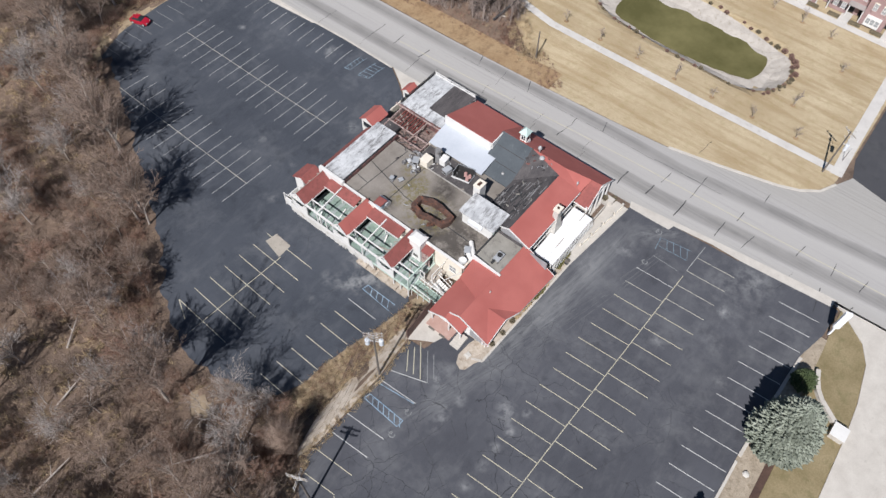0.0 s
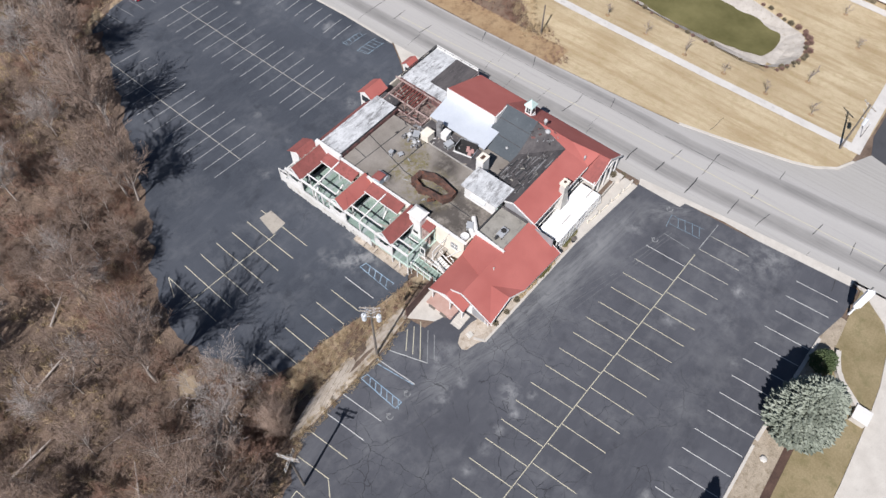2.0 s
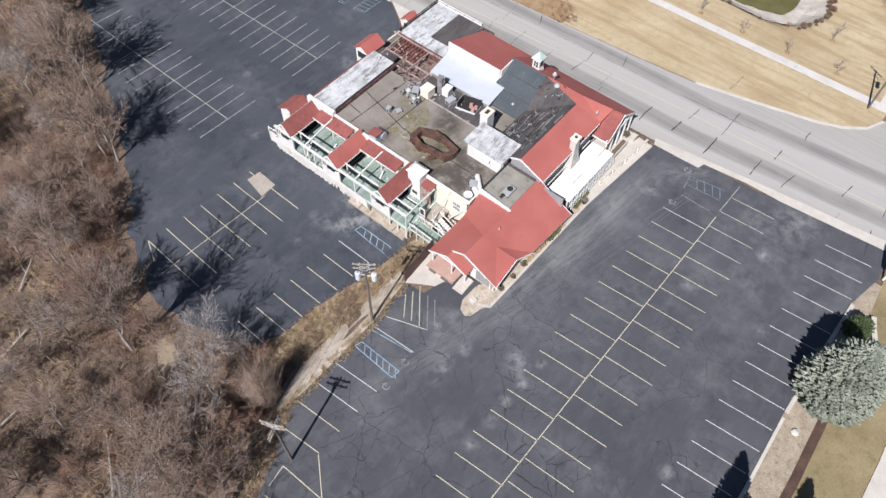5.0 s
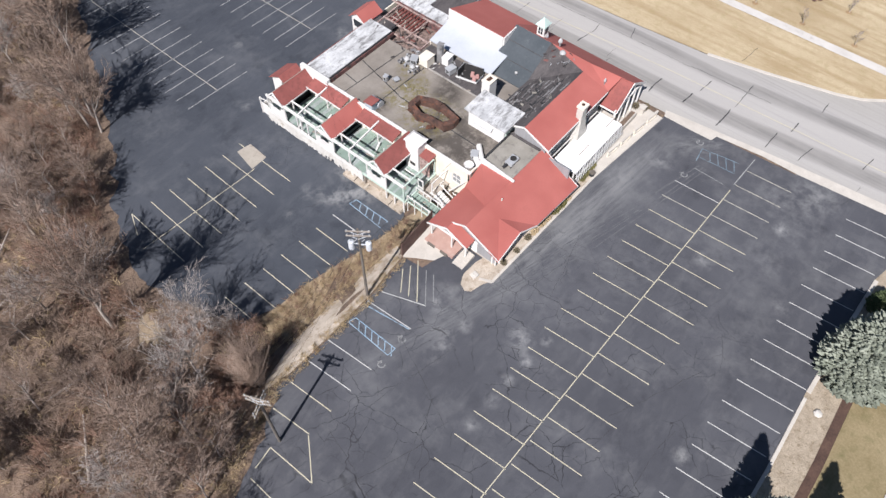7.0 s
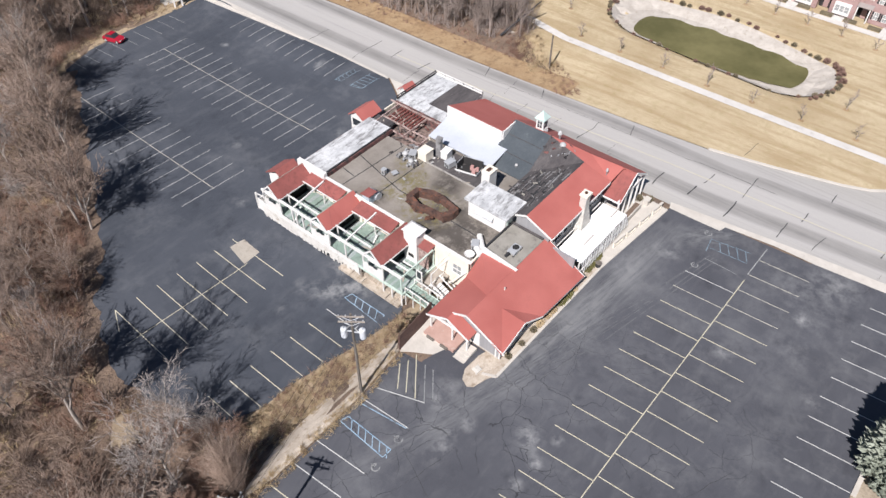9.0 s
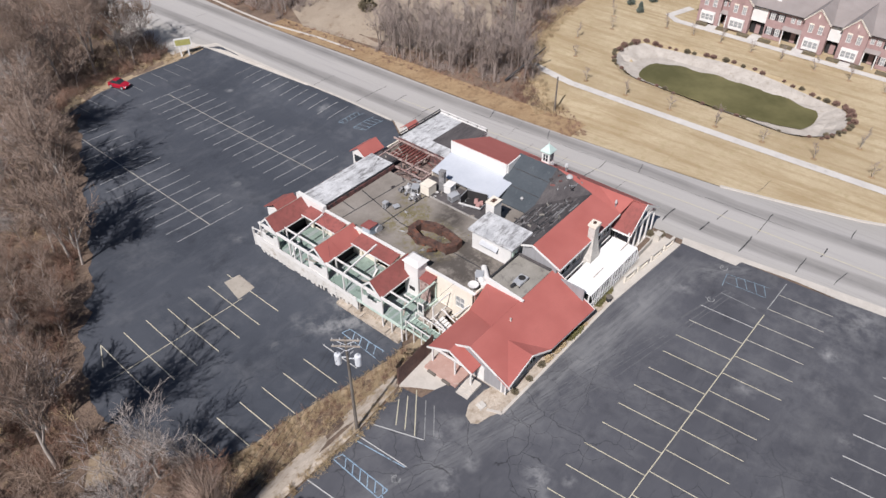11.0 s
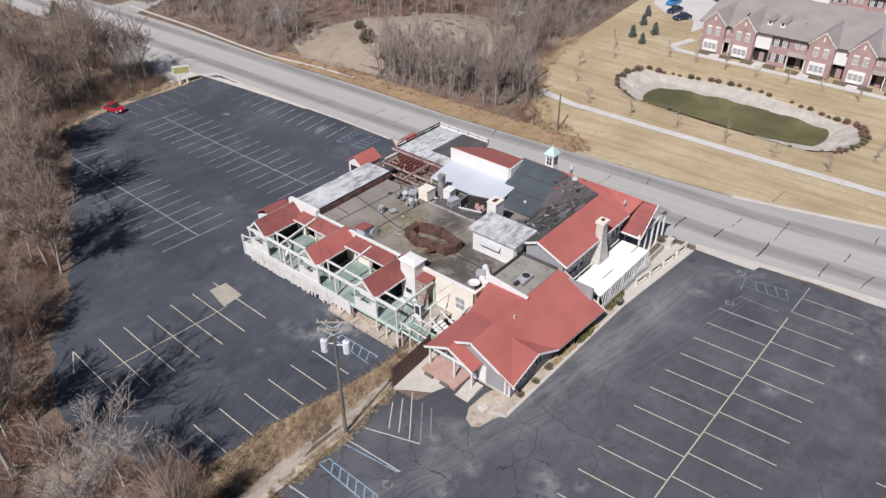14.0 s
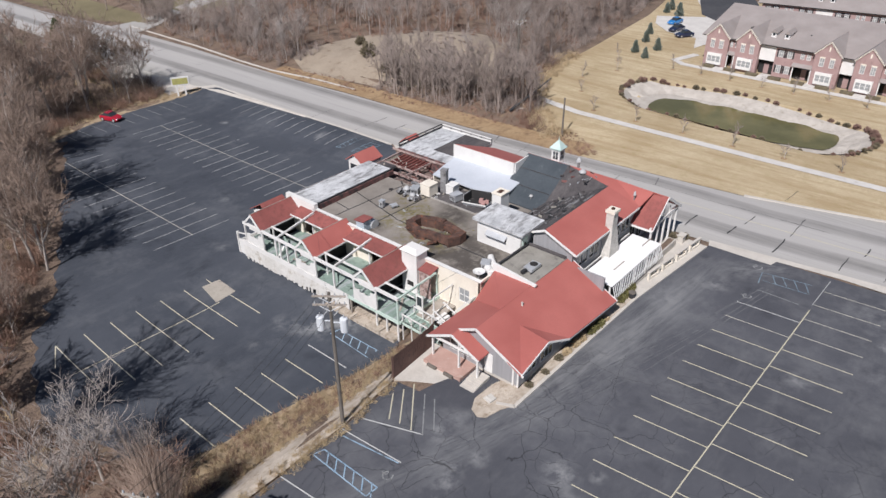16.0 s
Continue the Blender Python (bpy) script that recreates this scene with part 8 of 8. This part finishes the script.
def scatter(name, clumps, places, mat, label, category):
    """Many clumps, turned and scaled at random, as one mesh."""
    vs, fs, off = [], [], 0
    rs_ = random.Random(len(places))
    for x, y, sc in places:
        v, f = clumps[rs_.randrange(len(clumps))]
        t = rs_.uniform(0, 6.283)
        c, s = math.cos(t) * sc, math.sin(t) * sc
        w = np.stack([v[:, 0] * c - v[:, 1] * s + x, v[:, 0] * s + v[:, 1] * c + y, v[:, 2] * sc + terrain(x, y)], 1)
        vs.append(w)
        fs.append(f + off)
        off += len(v)
    return tagged(new(name, quick_mesh(name, np.concatenate(vs), np.concatenate(fs), mat)), label, category, kind="stuff")


rc = random.Random(4)
brush = [clump(rc, 2.6, 17, 0.95) for _ in range(7)]
low = [clump(rc, 1.0, 12, 1.2) for _ in range(5)]


def places_in(poly, n, seed, lo, hi, keep=None):
    r, out = random.Random(seed), []
    xs, ys = [p[0] for p in poly], [p[1] for p in poly]
    while len(out) < n:
        x, y = r.uniform(min(xs), max(xs)), r.uniform(min(ys), max(ys))
        if inside(poly, x, y) and (keep is None or keep(x, y)) and (x + 29) ** 2 + (y - 25.6) ** 2 > 9:
            out.append((x, y, r.uniform(lo, hi)))
    return out


def patch(a, b):
    return lambda x, y: noise.noise((x * 0.06 + a, y * 0.06, b)) > -0.05


scatter("brush_russet", brush, places_in(WOOD, 1900, 1, 0.5, 1.25, patch(0, 0)), TWIG_RUST, "tangled russet undergrowth in the wood", "undergrowth")
scatter("brush_grey", brush, places_in(WOOD, 1800, 2, 0.6, 1.4, patch(9, 2)), TWIG, "tangled grey-brown undergrowth in the wood", "undergrowth")
scatter("brush_straw", low, places_in(WOOD, 1500, 3, 0.7, 1.8, patch(4, 7)), STRAW, "dry straw-coloured weeds in the wood", "undergrowth")
scatter("edge_brush", brush, places_in(strip([(x - 1.6, y + 0.4) for x, y in WOOD_EDGE], 3.0), 420, 24, 0.35, 0.9), TWIG_RUST, "russet brush along the lot's edge", "undergrowth")
bank_poly = [(1.2, 12.2), (-3, 12.05), (-8, 12.45), (-14, 12.65), (-20, 13.25), (-26, 13.3), (-28, 15), (-22, 18.2), (-17, 17.4), (-13.5, 17.2), (-9, 16.3), (-4, 15.1), (0, 14.3), (1.5, 14.4)]
scatter("patch_weeds", low, places_in([(-31.2, 23), (-26.6, 23), (-26, 29.6), (-30.6, 30)], 60, 61, 0.25, 0.8), STRAW, "dry straw tufts round the bare patch", "weeds")
scatter("bank_weeds", low, places_in(bank_poly, 750, 5, 0.35, 0.9), STRAW, "dry straw-coloured weeds on the bank", "weeds")
scatter("bank_brush", low, places_in(bank_poly, 330, 6, 0.4, 1.0), TWIG_RUST, "low russet brush on the bank", "weeds")
scatter("lot_end_weeds", low, places_in([(32, 99), (20, 99.5), (10, 99), (1, 96), (-3, 85), (0, 84), (4, 94), (11, 96), (28, 96)], 260, 7, 0.4, 0.9), STRAW, "dry weeds at the lot's end", "weeds")
scatter("road_verge_weeds", low, places_in([(48.6, 92), (50.3, 69), (52.7, 45), (54, 31), (57, 36), (60, 42), (56, 60), (54, 75), (52, 92)], 330, 8, 0.35, 0.9), TWIG_RUST, "russet weeds on the road's verge", "weeds")

scatter("lawn_edge_weeds", low, places_in(strip([(53, 29), (57, 34.5), (62, 40), (70, 44.2), (80, 48), (92, 50.5)], 4.5), 420, 28, 0.6, 1.5), STRAW, "dry straw weeds along the lawn's edge", "weeds")
scatter("lawn_edge_brush", brush, places_in(strip([(54, 33), (58, 38.5), (64, 43.5), (72, 47.5), (84, 51)], 4.0), 150, 29, 0.4, 0.9), TWIG_RUST, "russet brush along the lawn's edge", "undergrowth")

scatter("verge_end_weeds", low, places_in(strip([(49.8, 22.5), (52.5, 25), (55, 30)], 4.0), 90, 33, 0.3, 0.8), TWIG_RUST, "russet weeds thinning out into the lawn", "weeds")
scatter("wood_edge_brush", brush, places_in(strip([(76, 51), (90, 54), (112, 57), (135, 60.5), (160, 67)], 7.0), 420, 34, 0.5, 1.1), TWIG_FAR, "grey-brown brush along the far lawn's edge", "undergrowth")

# woods beyond the road, too many to count
FAR_WOOD = [(55, 42), (61, 42), (70, 47), (80, 50), (92, 52), (135, 57), (180, 70), (190, 130), (150, 150), (110, 150), (70, 142), (51, 138), (50, 100), (52, 84), (53, 60)]


def far_trees(name, seed0, places, mat):
    ks = []
    for i in range(6):
        a, b = bare_tree(seed0 + i, 9.0, mat, PLAN_FAR)
        ks.append(prisms(a + b))
    return scatter(name, ks, places, mat, "bare grey-brown woods beyond the road", "woods")


mound_out = lambda x, y: ((x - 74) / 13) ** 2 + ((y - 72) / 13) ** 2 > 1 and not (x < 74 and 69 < y < 95) and not (x < 64 and y < 70)
GROVE = [(52.3, 68.5), (53.8, 54), (56.2, 43), (58.2, 37.5), (62, 37.5), (66, 44), (63.5, 56), (59, 70)]
far_trees("far_woods", 300, places_in(FAR_WOOD, 400, 12, 0.65, 1.2, mound_out), TWIG_FAR)
far_trees("far_woods_grey", 320, places_in(FAR_WOOD, 130, 13, 0.7, 1.2, mound_out), TWIG_GREY)
far_trees("roadside_trees", 340, places_in(GROVE, 95, 14, 0.75, 1.2), TWIG_FAR)
scatter("grove_brush", brush, places_in(GROVE, 210, 35, 0.6, 1.15), TWIG_FAR, "tangled grey-brown brush beneath the roadside trees", "undergrowth")
scatter("far_brush", brush, places_in(FAR_WOOD, 1150, 15, 0.6, 1.3, mound_out), TWIG_RUST, "tangled russet brush beneath the far woods", "undergrowth")
far_trees("distant_woods", 360, places_in([(60, 160), (120, 150), (200, 130), (230, 200), (120, 260), (56, 240), (50, 175)], 150, 16, 0.8, 1.3), TWIG_FAR)
far_trees("left_distant_woods", 380, places_in([(29, 150), (29, 196), (10, 200), (-40, 160), (-20, 130), (8, 150)], 65, 17, 0.7, 1.1), TWIG_GREY)


far_trees("lawn_side_woods", 420, places_in([(70, 48.5), (92, 53), (135, 58), (160, 66), (170, 90), (110, 86), (82, 62)], 150, 31, 0.55, 0.95), TWIG_FAR)
far_trees("roadside_row", 400, places_in([(52, 95), (53, 150), (59, 160), (63, 95)], 80, 18, 0.55, 1.0), TWIG_FAR)
scatter("roadside_brush", brush, places_in([(51, 93), (52, 150), (59, 160), (62, 93)], 260, 30, 0.5, 1.1), TWIG_FAR, "russet brush beside the road", "undergrowth")
scatter("bank_edge_weeds", low, places_in(strip([(-4.2, 9.9), (-10.4, 9.25), (-17, 9.15), (-24.4, 9.3), (-30, 7.2), (-36, 4.4)], 1.5), 430, 25, 0.25, 0.75), STRAW, "dry weeds along the asphalt's edge", "weeds")
scatter("path_edge_weeds", low, places_in(strip([(-2, 12.0), (-8, 12.3), (-14, 12.5), (-20, 12.6)], 1.4), 170, 26, 0.25, 0.7), STRAW, "dry weeds beside the dirt path", "weeds")
rl = random.Random(71)
for x, y, L in ((-41, 20, 7), (-36, 12.5, 5), (-47, 33, 6), (-38, 27, 5.5), (-33.5, 20.5, 6.5), (-52, 15, 7), (-44, 8, 5), (-30, 16.5, 4.5), (-38.5, 41, 6), (-33, 48, 5)):
    t, z = rl.uniform(0, 3.14), terrain(x, y) + 0.35
    lg = thing("fallen_log", "pale weathered fallen log in the undergrowth", "fallen log", (x, y, z), "fallen logs")
    part("log", Shape().tube((-L / 2 * math.cos(t), -L / 2 * math.sin(t), -0.1), (L / 2 * math.cos(t), L / 2 * math.sin(t), 0.5), 0.17, 0.07, 8), BARK, lg)
    part("limb", Shape().tube((0, 0, 0.2), (1.3 * math.cos(t + 0.8), 1.3 * math.sin(t + 0.8), 0.8), 0.07, 0.02, 6), BARK, lg)


# saplings on the lawn
def sapling(seed):
    trunk, crown = bare_tree(seed, 3.6, TWIG_FAR, [(6, 0.5, 0.5), (4, 0.5, 0.6), (2, 0.5, 0.6)])
    S_ = thing("sapling", "thin leafless young tree on a mulch ring", "tree", (0, 0, -50), "lawn saplings")
    ob = new("trunk", quick_mesh("trunk", *prisms(trunk, 4), BARK))
    ob.parent = S_
    ob = new("crown", quick_mesh("crown", *prisms(crown), TWIG_FAR))
    ob.parent = S_
    part("mulch_ring", Shape().lathe((0, 0, -0.02), [(0.5, 0), (0.42, 0.06), (0.1, 0.08)], 14), VERGE, S_)
    return S_


sap = [sapling(500), sapling(501)]
sap_at = [(65.9, 30.4), (65.7, 22.6), (65.8, 14.7), (65.5, 6.8), (65.7, -0.6), (65.9, -8.2), (66.2, -16.1), (73.0, -12.5), (86.6, -15.7), (95.5, 30), (95.6, 24.5), (95.5, 19), (95.2, 13), (95.1, 7.4), (95, 1.5), (94.8, -4.5), (94, -10.5), (80, 41), (88, 38), (94, 41), (73, 37)]
for i, (x, y) in enumerate(sap_at):
    m = Matrix.Translation((x, y, terrain(x, y))) @ Matrix.Rotation(i * 1.3, 4, 'Z') @ Matrix.Diagonal((1, 1, 0.85 + 0.1 * (i % 4), 1))
    if i < 2:
        sap[i].matrix_world = m
    else:
        copy_thing(sap[i % 2], m)


# conifers
def spruce(name, label, at, h, r, n, mat, seed, power=0.85):
    """Whorls of drooping boughs, each bough a row of needle tufts."""
    rs_ = random.Random(seed)
    c = thing(name, label, "conifer tree", at)
    part("trunk", Shape().tube((0, 0, -0.2), (0, 0, h * 0.96), 0.022 * h, 0.02, 8), BARK, c)
    s = Shape()
    for i in range(n):
        t = (i + rs_.random()) / n
        z = h * (0.05 + 0.93 * t)
        R_ = r * ((1 - t) ** power if power > 0.7 else (1 - t ** 2.2) ** power) * min(1.0, 0.72 + 2 * t) * rs_.uniform(0.78, 1.1) + 0.12
        a = i * 2.39996 + rs_.uniform(-0.25, 0.25)
        k = max(2, int(R_ / 0.4))
        for j in range(k):
            q = (j + 1.0) / k
            if q < 0.45:
                continue
            p = Vector((math.cos(a) * R_ * q, math.sin(a) * R_ * q, z - 0.22 * R_ * q + 0.10 * R_ * q * q))
            d = Vector((math.cos(a) + rs_.uniform(-0.3, 0.3), math.sin(a) + rs_.uniform(-0.3, 0.3), rs_.uniform(0.1, 1.0))).normalized()
            L = 0.13 * max(r, 1.6) ** 0.75 * 1.5 * rs_.uniform(0.45, 1.15) * (1.2 - 0.4 * t)
            for off in ((-1, 1) if q < 0.95 else (0,)):
                dd = Matrix.Rotation(off * 0.7, 3, 'Z') @ d
                u = dd.cross(Vector((0, 0, 1))).normalized() * L * 0.55
                w = u.cross(dd).normalized() * L * 0.45
                s.add([p - dd * L * 0.4, p + u, p + w, p - u, p - w, p + dd * L], [(0, 2, 1), (0, 3, 2), (0, 4, 3), (0, 1, 4), (5, 1, 2), (5, 2, 3), (5, 3, 4), (5, 4, 1)])
    ob = part("crown", s, mat, c)
    return c


spruce("blue_spruce", "tall silvery blue spruce on the grass island", (15.2, -36.1, 0.05), 12.0, 3.75, 1900, SPRUCE, 41, 0.55)
spruce("blue_spruce", "tall silvery blue spruce on the grass island", (-6.8, -34.6, 0.05), 11.5, 2.7, 700, SPRUCE, 42)
spruce("yew_tree", "round dark green yew beside the entrance wall", (25.0, -35.5, 0.05), 3.3, 1.45, 420, YEW, 43, 0.5)
spruce("blue_spruce", "tall silvery blue spruce on the grass island", (-4.9, -41.2, 0.05), 11.5, 2.7, 650, SPRUCE, 44)
con = spruce("young_spruce", "small blue-green spruce on the lawn", (101.7, 41.3, 0.2), 2.5, 0.75, 130, YOUNG, 45)
tagged(con, group="lawn spruces")
for x, y, sc in ((99.1, 37.8, 0.9), (106, 38.4, 1.05), (110.5, 43.3, 1.0), (117, 45.6, 1.0), (138.7, 51.7, 1.0), (137.2, 47.8, 1.3), (142.5, 52.2, 1.1)):
    copy_thing(con, Matrix.Translation((x, y, terrain(x, y))) @ Matrix.Diagonal((sc, sc, sc, 1)))
rk = random.Random(19)
column = [clump(rk, 10.5, 34, 0.10) for _ in range(5)]
scatter("tall_thicket", column, [(-25.2 + u * 0.7, 12.0 + v, (1.15 - 0.42 * math.hypot(u, v)) * rk.uniform(0.6, 1.0)) for u, v in ((rk.gauss(0, 0.62), rk.gauss(0, 0.62)) for _ in range(64))], TWIG, "tall narrow thicket of dense bare stems on the bank", "thicket")
scatter("thicket", brush, [(-26.0 + rk.gauss(0, 1.6), 13.6 + rk.gauss(0, 1.2), rk.uniform(0.4, 1.0)) for _ in range(220)], TWIG_RUST, "dense russet thicket on the bank", "thicket")
spruce("cedar", "dark evergreen standing among bare trees", (28.5, 141, -0.6), 7.0, 2.6, 260, YEW, 46)
for x, y, sc in ((62.5, 80, 1.0), (58.5, 71.5, 0.6), (68, 88, 0.7)):
    ob = tagged(new("dark_shrub", shrub_m[3]), "dark rounded shrub on the mound", "shrub", "mound shrubs")
    ob.location, ob.scale = (x, y, terrain(x, y)), (3.2 * sc, 3.2 * sc, 3.4 * sc)

# fallen trunk at the wood's edge
log = thing("fallen_tree", "dark fallen tree trunk leaning at the wood's edge", "fallen tree", (57, 39, 0))
log.location = (0, 0, 0)
part("trunk", Shape().tube((57.3, 41.4, 0.0), (65.2, 38.6, 4.2), 0.24, 0.1, 8), BLACK, log)
part("limb", Shape().tube((60.5, 40.2, 1.7), (62.0, 41.4, 2.9), 0.09, 0.03, 6), BLACK, log)
part("limb", Shape().tube((58.8, 40.9, 0.8), (60.4, 42.4, 0.9), 0.09, 0.03, 6), BLACK, log)
# weeds rooted in the flat roof
r_w = random.Random(8)
vs, fs, off = [], [], 0
for i in range(90):
    v, f = low[i % 5]
    t, sc = r_w.uniform(0, 6.28), r_w.uniform(0.10, 0.26)
    x, y = (12.6 + r_w.gauss(0, 1.3), 20 + r_w.gauss(0, 2.6)) if i < 45 else (15.0 + r_w.gauss(0, 0.9), 24.2 + r_w.gauss(0, 1.2))
    x, y = max(8.8, min(19, x)), max(16.5, min(30, y))
    vs.append(np.stack([(v[:, 0] * math.cos(t) - v[:, 1] * math.sin(t)) * sc * 1.5 + x, (v[:, 0] * math.sin(t) + v[:, 1] * math.cos(t)) * sc * 1.5 + y, v[:, 2] * sc + 3.9], 1))
    fs.append(f + off)
    off += len(v)
tagged(new("roof_weeds", quick_mesh("roof_weeds", np.concatenate(vs), np.concatenate(fs), surface("olive weeds", (0.16, 0.15, 0.05), (0.26, 0.23, 0.09), 0.95, 0.8, 3.0, None, bump=0.0))), "olive-brown weeds rooted in the flat roof", "weeds", kind="stuff")
